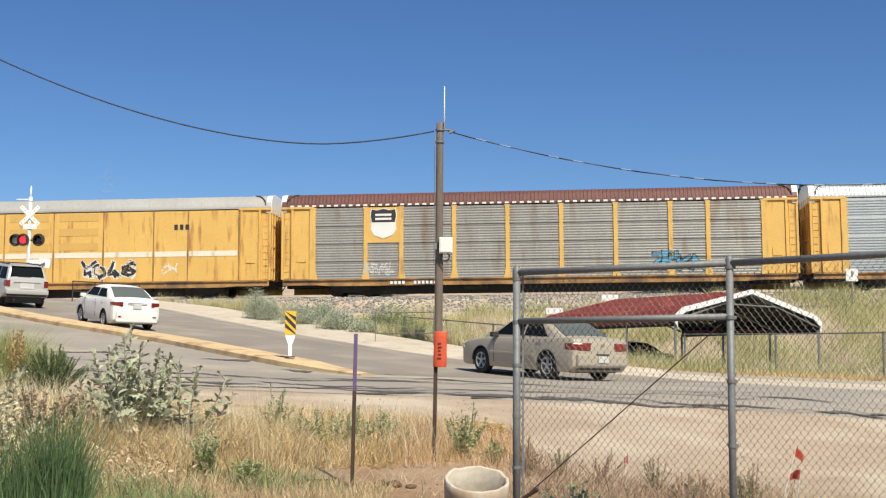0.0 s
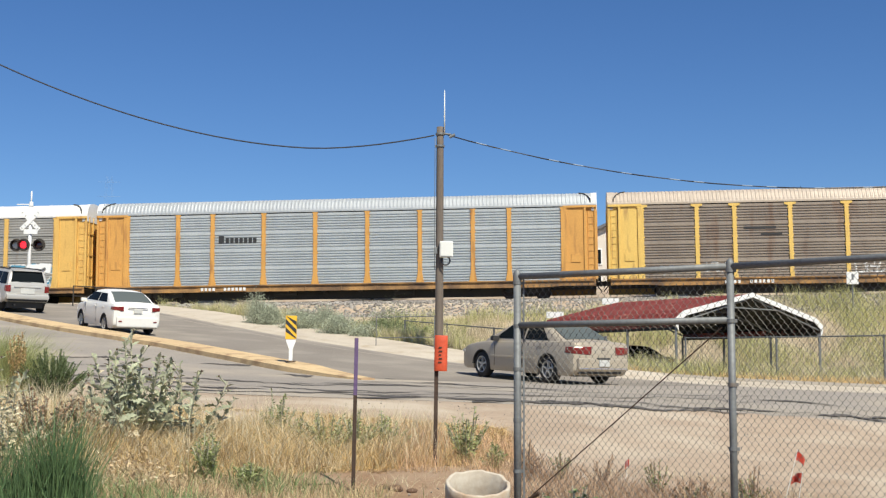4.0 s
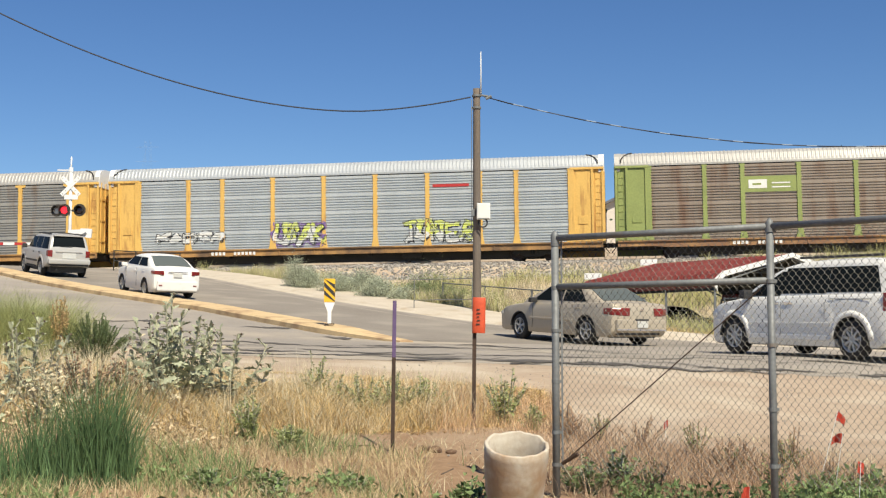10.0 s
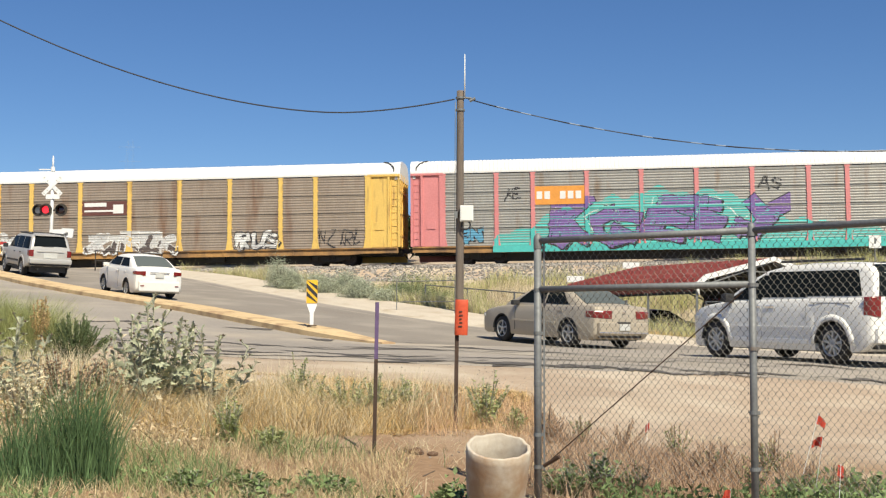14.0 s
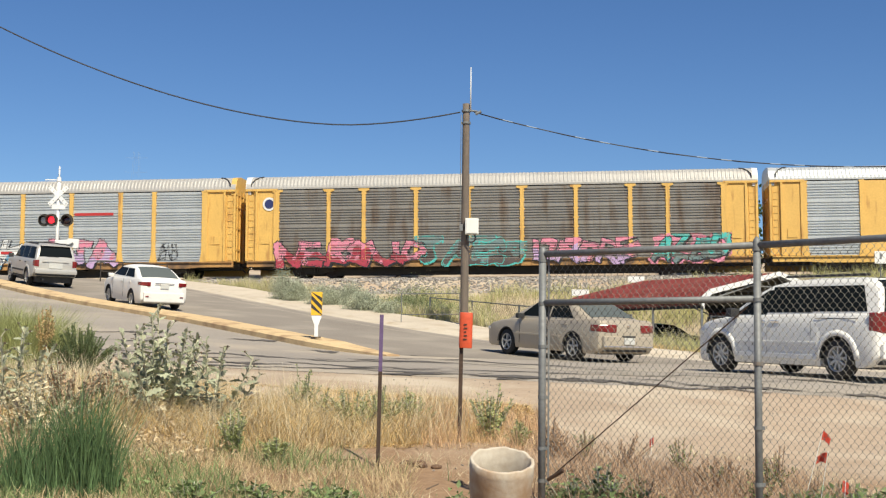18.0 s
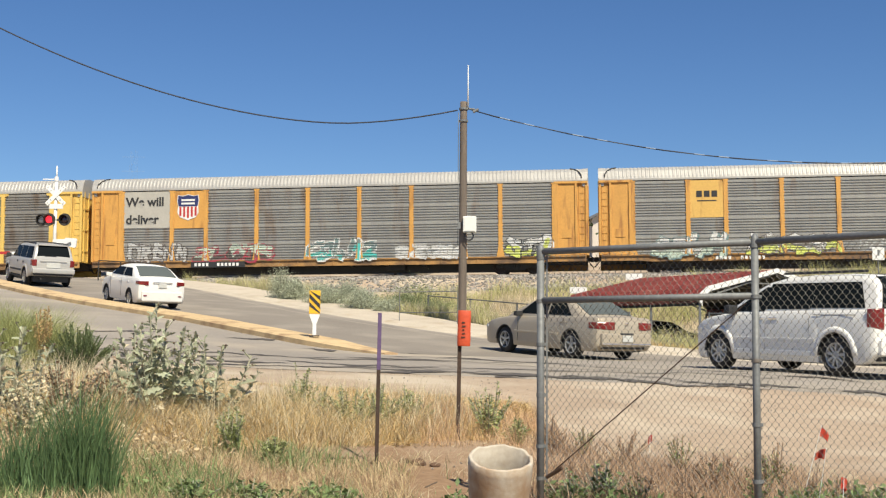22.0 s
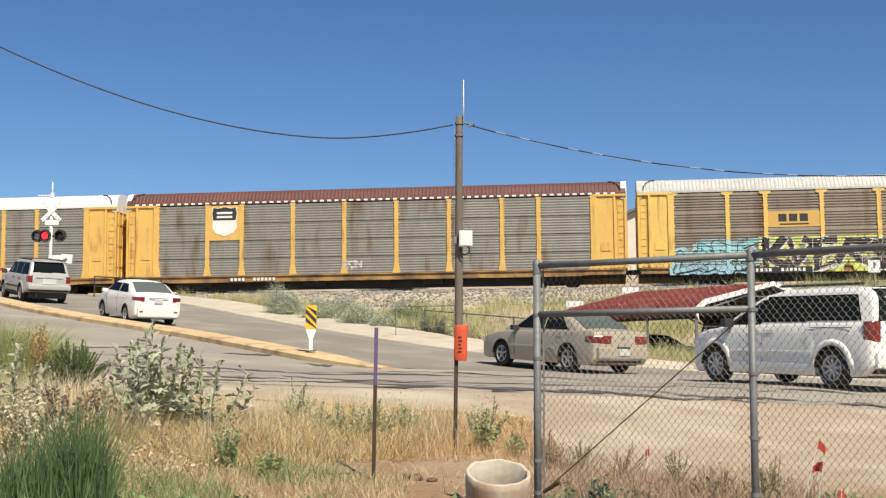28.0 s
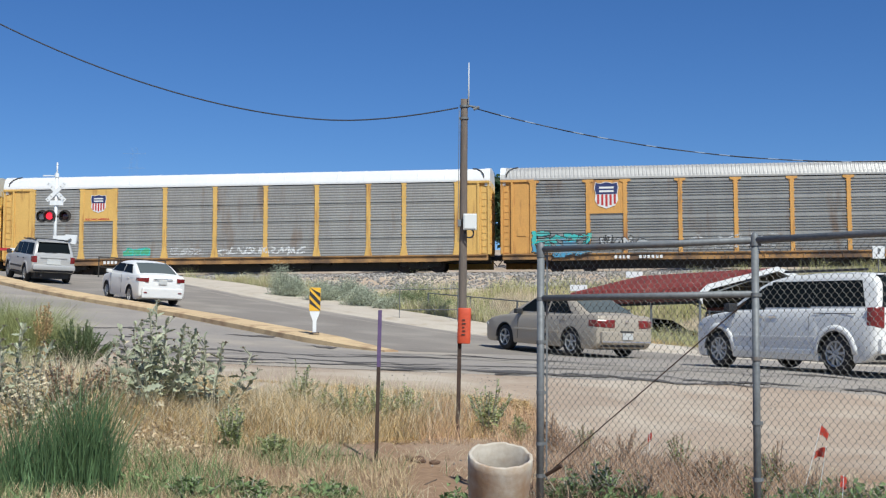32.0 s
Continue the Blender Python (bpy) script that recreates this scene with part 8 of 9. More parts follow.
def weed(label, x, y, h, spread, stems, per_stem, leaf, mat_leaf, mat_stem, seed, name="weed", category="weed", width=0.35, upright=0.5, top=0.0, z=None, group="roadside weeds"):
    """A bushy plant: leaning stems with leaves set round them."""
    rng = np.random.default_rng(seed)
    g = ground_z(x, y) if z is None else z
    t = thing(name, label, category, group=group)
    bm = bmesh.new()
    P, D, L, W = [], [], [], []
    for k in range(stems):
        a = rng.uniform(0, 6.28)
        r0, r1 = spread * 0.15 * rng.uniform(0, 1), spread * rng.uniform(0.15, 1.0)
        hh = h * rng.uniform(0.55, 1.0) * (1.15 - 0.5 * r1 / spread)
        p0 = Vector((x + r0 * math.cos(a), y + r0 * math.sin(a), g - 0.03))
        p2 = Vector((x + r1 * math.cos(a), y + r1 * math.sin(a), g + hh))
        p1 = (p0 + p2) / 2 + Vector((0, 0, hh * 0.12))
        pts = [p0.lerp(p1, u).lerp(p1.lerp(p2, u), u) for u in (0, 0.25, 0.5, 0.75, 1)]
        for q, r in zip(pts, pts[1:]):
            tube(bm, q, r, 0.004 + 0.004 * h, 0.003 + 0.003 * h, seg=4, caps=False)
        for j in range(per_stem):
            u = rng.uniform(0.12 + top, 1.0)
            q = p0.lerp(p1, u).lerp(p1.lerp(p2, u), u)
            b = rng.uniform(0, 6.28)
            P.append(q), D.append((math.cos(b), math.sin(b), rng.uniform(-0.1, 1.0) * upright * 2))
            l = leaf * rng.uniform(0.5, 1.15) * (1.15 - 0.6 * u)
            L.append(l), W.append(l * width * rng.uniform(0.8, 1.2))
    part("stalk", bm, mat_stem, t)
    put_mesh("foliage", leaves_mesh("leaves", np.array(P), np.array(D), np.array(L), np.array(W), rng), mat_leaf, t)
    return t


JAG = ((0.0, 0.10), (0.10, 0.55), (0.18, 0.28), (0.32, 0.95), (0.40, 0.45), (0.55, 1.0), (0.64, 0.40), (0.78, 0.66), (0.84, 0.25), (1.0, 0.02))


def jagged_mesh(P, D, L, W, rng):
    """Lobed, prickly leaves folded on the midrib, arching over."""
    n, k = len(P), len(JAG)
    D = D / np.linalg.norm(D, axis=1, keepdims=True)
    S = np.cross(D, np.array((0, 0, 1.0))) + rng.normal(0, 0.85, (n, 3))
    S -= D * (S * D).sum(1, keepdims=True)
    S /= np.linalg.norm(S, axis=1, keepdims=True) + 1e-9
    N = np.cross(S, D)
    N /= np.linalg.norm(N, axis=1, keepdims=True) + 1e-9
    rows = []
    for u, w in JAG:
        m = P + D * (L * u)[:, None] - np.array((0, 0, 1.0)) * (L * 0.2 * u * u)[:, None]
        e = (W * w / 2)[:, None]
        wav = (rng.uniform(0.1, 0.5, n))[:, None]
        rows.append(np.stack((m - S * e + N * e * wav, m, m + S * e + N * e * wav), 1))
    V = np.stack(rows, 1).reshape(-1, 3)
    q = []
    for i in range(k - 1):
        b = i * 3
        q += [(b, b + 1, b + 4, b + 3), (b + 1, b + 2, b + 5, b + 4)]
    F = (np.array(q)[None] + (np.arange(n) * k * 3)[:, None, None]).reshape(-1, 4)
    me = bpy.data.meshes.new("leaves")
    me.vertices.add(len(V)), me.loops.add(F.size), me.polygons.add(len(F))
    me.vertices.foreach_set("co", V.astype(np.float32).ravel())
    me.loops.foreach_set("vertex_index", F.astype(np.int32).ravel())
    me.polygons.foreach_set("loop_start", np.arange(0, F.size, 4, dtype=np.int32))
    me.update(calc_edges=True)
    return me


def thistle(label, x, y, h, spread, stems, mat, mat_dry, seed, leaf=0.24, heads=True):
    """Upright winged stems with prickly lobed leaves, budding heads on top, a withered skirt below."""
    rng = np.random.default_rng(seed)
    g = ground_z(x, y)
    t = thing("thistle", label, "thistle", group="roadside thistles")
    bm, hb = bmesh.new(), bmesh.new()
    green, dry = [], []
    for k in range(stems):
        a = 2 * math.pi * k / stems + rng.uniform(-0.4, 0.4)
        r1 = spread * rng.uniform(0.15, 1.0)
        hh = h * rng.uniform(0.6, 1.0) * (1.08 - 0.4 * r1 / spread)
        p0 = Vector((x + 0.05 * math.cos(a), y + 0.05 * math.sin(a), g - 0.03))
        p2 = Vector((x + r1 * math.cos(a), y + r1 * math.sin(a), g + hh))
        p1 = p0.lerp(p2, 0.5) + Vector((math.cos(a) * r1 * 0.12, math.sin(a) * r1 * 0.12, -hh * 0.04))
        at = [p0.lerp(p1, u).lerp(p1.lerp(p2, u), u) for u in np.linspace(0, 1, 8)]
        for q, r in zip(at, at[1:]):
            tube(bm, q, r, 0.007, 0.006, seg=5, caps=False)
        n = int(hh / 0.038)
        b = rng.uniform(0, 6.28)
        for j in range(n):
            u = (j + 0.5) / n
            b += 2.4 + rng.normal(0, 0.3)
            q = p0.lerp(p1, u).lerp(p1.lerp(p2, u), u)
            l = leaf * (1.25 - 0.95 * u) * rng.uniform(0.6, 1.2)
            d = (math.cos(b), math.sin(b), rng.uniform(0.1, 1.0))
            (dry if u < 0.2 or rng.random() < 0.06 else green).append((q, d, l, l * rng.uniform(0.32, 0.46)))
        # wings along the stem
        for j in range(int(hh / 0.05)):
            u = rng.uniform(0.2, 1.0)
            q = p0.lerp(p1, u).lerp(p1.lerp(p2, u), u)
            b = rng.uniform(0, 6.28)
            green.append((q, (0.5 * math.cos(b), 0.5 * math.sin(b), 1.0), 0.075, 0.045))
        # branchlets with buds
        for j in range(rng.integers(1, 4)):
            b = rng.uniform(0, 6.28)
            u = rng.uniform(0.72, 0.98)
            q = p0.lerp(p1, u).lerp(p1.lerp(p2, u), u)
            e = q + Vector((0.07 * math.cos(b), 0.07 * math.sin(b), rng.uniform(0.05, 0.12)))
            tube(bm, q, e, 0.006, 0.005, seg=4, caps=False)
            if heads:
                bmesh.ops.create_icosphere(hb, subdivisions=1, radius=0.012, matrix=Matrix.Translation(e))
            for w in range(6):
                c = rng.uniform(0, 6.28)
                green.append((e - Vector((0, 0, 0.01)), (math.cos(c), math.sin(c), 0.6), 0.045, 0.014))
    part("stalk", bm, M_STEM, t, "pale winged stalk")
    if heads:
        part("bud", hb, M_SEEDHEAD, t, "small brown budding heads")
    else:
        hb.free()
    for nm, rows, m, lab in (("foliage", green, mat, ""), ("dry_foliage", dry, mat_dry, "withered lower leaves")):
        if rows:
            put_mesh(nm, jagged_mesh(np.array([r[0] for r in rows]), np.array([r[1] for r in rows]), np.array([r[2] for r in rows]), np.array([r[3] for r in rows]), rng), m, t, lab)
    return t


def leafage(name, x, y, h, leaf, mat, rng, label):
    """A low loose cover of small leaves over the ground."""
    P = np.stack((x, y, height(x, y) + h * rng.uniform(0, 1, len(x)) ** 1.6), -1)
    D = rng.normal(size=P.shape) + np.array((0, 0, 0.5))
    L = leaf * rng.uniform(0.6, 1.5, len(P))
    tagged(put_mesh(name, leaves_mesh(name, P, D, L, L * rng.uniform(0.3, 0.55, len(P)), rng), mat), label, "weeds", kind="stuff")


def build_near_plants():
    rng = np.random.default_rng(12)

    def region(n, x0, x1, y0, y1):
        return rng.uniform(x0, x1, n), rng.uniform(y0, y1, n)

    # dry golden grass band behind the bare dirt
    cx, cy = region(1500, -6.0, 0.4, 10.4, 15.2)
    s, p = to_road(cx, cy)
    keep = (p < near_edge(s) - 1.2) & patchy(cx, cy, 0.7, 5.0, -0.12) & (cy > 11.2 + 0.5 * np.clip(cx + 1.5, -0.8, 2))
    cx, cy = cx[keep], cy[keep]
    per = 26
    tall = np.repeat(rng.uniform(0.35, 1.0, len(cx)), per)
    x, y = np.repeat(cx, per) + rng.normal(0, 0.11, len(cx) * per), np.repeat(cy, per) + rng.normal(0, 0.11, len(cx) * per)
    edge = np.clip((15.8 - y) / 3.2, 0.2, 1)
    blades("dry_grass", x, y, rng.uniform(0.10, 0.40, len(x)) * edge * tall, rng.uniform(0.003, 0.006, len(x)), 1.1, M_STRAW, rng, "dense golden dry grass on the verge")
    k = rng.random(len(x)) < 0.2
    blades("pale_seed_stalks", x[k], y[k], rng.uniform(0.3, 0.62, k.sum()) * edge[k], rng.uniform(0.003, 0.005, k.sum()), 0.7, M_PALESTRAW, rng, "pale tall seed stalks in the dry grass")
    # flattened thatch under the dry grass
    x, y = region(110000, -6.0, 0.9, 10.6, 15.0)
    s, p = to_road(x, y)
    keep = (p < near_edge(s) - 1.0) & patchy(x, y, 0.8, 15.0, -0.22) & (y > 11.0 + 0.45 * np.clip(x + 1.5, -0.8, 2))
    x, y = x[keep], y[keep]
    blades("fallen_straw", x, y, rng.uniform(0.015, 0.06, len(x)), rng.uniform(0.006, 0.013, len(x)), 6.0, M_STRAW, rng, "flattened golden straw under the dry grass")
    # soft golden grass round the thistles' foot
    cx, cy = region(520, -3.0, -0.3, 10.9, 12.7)
    cx, cy = cx[cy > 11.5 - 0.35 * (-cx - 1.2)], cy[cy > 11.5 - 0.35 * (-cx - 1.2)]
    tall = np.repeat(rng.uniform(0.4, 1.0, len(cx)), 60)
    x, y = np.repeat(cx, 60) + rng.normal(0, 0.1, len(cx) * 60), np.repeat(cy, 60) + rng.normal(0, 0.1, len(cx) * 60)
    pale = rng.random(len(x)) < 0.45
    for nm, sel, mat, lab in (("golden_grass", ~pale, M_STRAW, "soft golden grass at the foot of the thistles"), ("bleached_grass", pale, M_PALESTRAW, "bleached soft grass at the foot of the thistles")):
        blades(nm, x[sel], y[sel], rng.uniform(0.12, 0.42, sel.sum()) * tall[sel], rng.uniform(0.003, 0.006, sel.sum()), 1.4, mat, rng, lab)
    # pale straw lying about
    x, y = region(15000, -5, 3.5, 7.0, 12.5)
    keep = patchy(x, y, 1.3, 9.0, -0.05)
    x, y = x[keep], y[keep]
    blades("straw_litter", x, y, rng.uniform(0.03, 0.13, len(x)), rng.uniform(0.003, 0.006, len(x)), 1.8, M_PALESTRAW, rng, "pale broken straw lying on bare dirt")
    # reddish seed stalks near the posts
    cx, cy = region(90, -0.7, 0.9, 11.6, 13.6)
    x, y = np.repeat(cx, 40) + rng.normal(0, 0.1, 3600), np.repeat(cy, 40) + rng.normal(0, 0.1, 3600)
    blades("reddish_dry_grass", x, y, rng.uniform(0.10, 0.40, len(x)) * np.repeat(rng.uniform(0.4, 1.0, 90), 40), rng.uniform(0.003, 0.005, len(x)), 0.9, leaf_material("copper_dry_grass", (0.88, 0.62, 0.39), (0.74, 0.48, 0.28)), rng, "copper-coloured dry grass around the posts")
    # reddish weeds behind the fence
    cx, cy = region(230, 0.75, 3.0, 8.9, 12.2)
    keep = patchy(cx, cy, 1.0, 21.0, -0.25) & (cy < 12.6 - 0.55 * cx)
    cx, cy = cx[keep], cy[keep]
    x, y = np.repeat(cx, 42) + rng.normal(0, 0.13, len(cx) * 42), np.repeat(cy, 42) + rng.normal(0, 0.13, len(cx) * 42)
    for k in range(26):
        px, py = cx[k * 3], cy[k * 3]
        weed("dry reddish-brown weed behind the fence", px, py, rng.uniform(0.18, 0.36), rng.uniform(0.12, 0.24), 12, 34, 0.035, M_REDDRY if k % 3 else M_WEED, M_REDDRY, 300 + k, width=0.5)
    blades("reddish_weeds", x, y, rng.uniform(0.06, 0.32, len(x)) * np.repeat(rng.uniform(0.4, 1.0, len(cx)), 42), rng.uniform(0.004, 0.007, len(x)), 1.0, M_REDDRY, rng, "dry reddish-brown weeds behind the fence")
    # low green growth at the fence foot
    x, y = region(15000, 1.0, 3.8, 6.6, 9.6)
    keep = patchy(x, y, 1.2, 31.0, -0.1) & (y < 9.8 - 0.45 * (3.4 - x))
    x, y = x[keep], y[keep]
    blades("green_ground_cover", x[::3], y[::3], rng.uniform(0.05, 0.24, len(x[::3])), rng.uniform(0.006, 0.014, len(x[::3])), 0.9, M_WEED, rng, "low green weeds at the fence foot")
    leafage("broad_green_cover", x, y, 0.20, 0.05, M_WEED, rng, "dense broad-leaved green weeds at the fence foot")
    # mixed short green and yellow growth on the near left
    x, y = region(17000, -4.5, 0.2, 7.2, 10.6)
    keep = patchy(x, y, 1.3, 41.0, 0.05) & (x < -0.9 + 0.35 * rng.normal(size=len(x)))
    x, y = x[keep], y[keep]
    blades("short_mixed_grass", x, y, rng.uniform(0.05, 0.24, len(x)), rng.uniform(0.004, 0.008, len(x)), 1.0, M_WEED, rng, "short green weeds and grass on the verge")
    x, y = region(26000, -4.6, -0.3, 7.2, 11.6)
    keep = patchy(x, y, 0.9, 47.0, -0.25)
    x, y = x[keep], y[keep]
    blades("short_dry_grass", x, y, rng.uniform(0.04, 0.17, len(x)), rng.uniform(0.003, 0.006, len(x)), 1.2, leaf_material("brown_dry_grass", (0.80, 0.64, 0.39), (0.62, 0.47, 0.27)), rng, "brownish dry grass between green weeds")
    # withered leaves and broken stems round the thistles
    x, y = region(10000, -4.6, -1.2, 9.8, 12.2)
    keep = patchy(x, y, 1.1, 61.0, -0.1) & (x < -2.2 + 0.3 * rng.normal(size=len(x)))
    leafage("withered_leaf_litter", x[keep], y[keep], 0.20, 0.034, leaf_material("tan_dead_leaf", (0.80, 0.63, 0.40), (0.62, 0.46, 0.28)), rng, "withered brown leaves and broken weed stems")
    x, y = region(3400, -4.6, -1.2, 9.4, 12.0)
    keep = patchy(x, y, 1.1, 71.0, 0.0) & (x < -2.2 + 0.3 * rng.normal(size=len(x)))
    leafage("pale_leaf_litter", x[keep], y[keep], 0.16, 0.03, M_PALESTRAW, rng, "pale dry leaves among the thistles")
    x, y = region(4500, -4.4, 0.2, 7.2, 9.2)
    keep = patchy(x, y, 1.4, 81.0, 0.05)
    leafage("low_green_leaves", x[keep], y[keep], 0.12, 0.05, M_WEED, rng, "low green leafy weeds on the verge")
    # tall rushes
    for cx, cy, n, r, hh in ((-2.50, 8.55, 900, 0.14, 0.88), (-2.76, 8.45, 700, 0.2, 0.70), (-3.02, 8.4, 400, 0.2, 0.50), (-2.33, 8.55, 260, 0.07, 0.78)):
        t = thing("grass_clump", "tall dense dark green grass clump", "grass clump", group="green grass clumps")
        a, q = rng.uniform(0, 6.28, n), r * np.sqrt(rng.uniform(0, 1, n))
        blades("foliage", cx + q * np.cos(a), cy + q * np.sin(a), hh * (1.08 - 0.75 * rng.uniform(0, 1, n) ** 0.6), rng.uniform(0.004, 0.008, n), 0.5, M_TALLGREEN, rng, "slender upright blades", thing_of=t)
    # feathery light green clump farther left with rust seed heads
    for cx, cy, n, r, hh in ((-5.4, 15.7, 8000, 0.6, 1.0), (-6.1, 15.8, 6500, 0.8, 1.05), (-7.0, 16.0, 6000, 0.9, 1.0)):
        t = thing("grass_clump", "feathery light green grass clump by the road", "grass clump", group="green grass clumps")
        a, q = rng.uniform(0, 6.28, n), r * np.sqrt(rng.uniform(0, 1, n))
        blades("foliage", cx + q * np.cos(a), cy + q * np.sin(a), hh * rng.uniform(0.3, 1.0, n) * (1 - 0.35 * (q / r) ** 2), rng.uniform(0.003, 0.006, n), 0.9, M_LIGHTGREEN, rng, "fine light green blades", thing_of=t)
    weed("rust-brown dry dock with upright seed heads", -4.98, 15.3, 0.92, 0.16, 13, 90, 0.05, M_DRYHEAD, M_DRYHEAD, 71, name="dock_plant", category="weed", width=0.7, top=0.3)
    weed("dark green leafy bush by the road edge", -4.6, 15.5, 0.62, 0.52, 130, 110, 0.05, M_DARKBUSH, M_DARKBUSH, 72, name="bush", category="bush", width=0.25)
    # the grey-green thistles
    thistle("large grey-green thistle with tall budding stems", -2.72, 11.7, 1.20, 0.72, 17, M_THISTLE, M_PALESTRAW, 73, 0.27)
    thistle("grey-green thistle leaning over dry grass", -2.3, 11.8, 0.90, 0.70, 9, M_THISTLE, M_PALESTRAW, 74, 0.25)
    thistle("dusty grey-green thistle with drying leaves", -4.0, 11.3, 1.0, 0.50, 9, M_THISTLE, M_PALESTRAW, 75, 0.22)
    thistle("small grey-green thistle with brown buds", -3.15, 12.1, 0.85, 0.40, 8, M_THISTLE, M_REDDRY, 79, 0.16)
    weed("withered brown thistle beside green grass", -3.45, 11.2, 0.62, 0.5, 26, 60, 0.06, M_REDDRY, M_STEM, 76, name="withered_thistle", category="thistle", width=0.6, upright=0.5)
    weed("withered straw-coloured thistle in the verge", -3.55, 10.6, 0.6, 0.5, 20, 55, 0.07, M_PALESTRAW, M_STEM, 77, name="withered_thistle", category="thistle", width=0.5, upright=0.4)
    weed("withered brown thistle beside the large thistle", -3.1, 11.5, 0.55, 0.4, 18, 55, 0.06, M_REDDRY, M_STEM, 80, name="withered_thistle", category="thistle", width=0.6, upright=0.4)
    thistle("grey-green thistle at the edge of the verge", -3.95, 9.9, 0.7, 0.38, 7, M_THISTLE, M_PALESTRAW, 78, 0.18)
    # green weeds in the dry grass
    for k, (px, py, h, sp, n) in enumerate(((-1.5, 12.6, 0.58, 0.26, 9), (-1.3, 12.5, 0.36, 0.22, 7), (-0.98, 12.2, 0.44, 0.40, 16), (-0.72, 12.3, 0.48, 0.3, 12), (-0.42, 12.4, 0.44, 0.28, 10), (0.36, 12.3, 0.6, 0.26, 13), (0.62, 12.1, 0.25, 0.16, 8), (-1.85, 10.6, 0.38, 0.26, 12), (-1.45, 10.3, 0.25, 0.16, 8))):
        weed("bushy green weed growing in dry grass", px, py, h, sp, n + 6, 70, 0.06, M_WEEDLIGHT, M_STEM, 90 + k, width=0.3)
    for k, (px, py, h, sp) in enumerate(((-0.95, 8.85, 0.16, 0.22), (-0.75, 8.75, 0.14, 0.16), (-1.4, 8.75, 0.16, 0.25), (-1.75, 8.5, 0.2, 0.25), (-1.25, 8.35, 0.15, 0.22), (0.0, 8.75, 0.12, 0.14), (0.42, 8.15, 0.10, 0.14), (0.85, 9.1, 0.3, 0.26), (1.1, 9.3, 0.34, 0.24))):
        weed("low leafy green weed on bare dirt", px, py, h, sp, 14, 16, 0.09, M_WEED, M_STEM, 110 + k, width=0.42, upright=0.3)
    # clods, twigs and pebbles on the dirt
    n = 3200
    x, y = region(n, -2.2, 8.5, 7.6, 18.0)
    scatter_stones("dirt_pebbles", x, y, height(x, y) + 0.002, rng.uniform(0.004, 0.013, n), rng, "small pale pebbles on dirt")
    for k, (px, py, r) in enumerate(((-0.28, 10.75, 0.07), (-0.14, 10.7, 0.05), (0.05, 10.0, 0.045), (-1.05, 10.55, 0.04), (-0.4, 10.8, 0.05))):
        bm = bmesh.new()
        bmesh.ops.create_icosphere(bm, subdivisions=2, radius=r)
        for v in bm.verts:
            v.co *= 1 + 0.35 * noise.noise(v.co * 18 + Vector((k, 0, 0)))
            v.co.z *= 0.5
        tagged(part("dirt_clod", bm, M_DIRTCLOD, None, m=Matrix.Translation((px, py, ground_z(px, py) + r * 0.1))), "dark dirt clod on bare ground", "clod", "dirt clods")
    for k, (px, py, a, l) in enumerate(((-1.1, 10.6, 20, 0.3), (-0.2, 9.6, 70, 0.25), (0.3, 9.0, -30, 0.3), (-0.5, 8.9, 40, 0.2))):
        q = (px + l * math.cos(radians(a)), py + l * math.sin(radians(a)))
        bm = bmesh.new()
        tube(bm, (px, py, ground_z(px, py) + 0.012), (*q, ground_z(*q) + 0.02), 0.009, 0.005, 6)
        tagged(part("twig", bm, M_BARK, None), "short broken twig on dirt", "twig", "twigs")


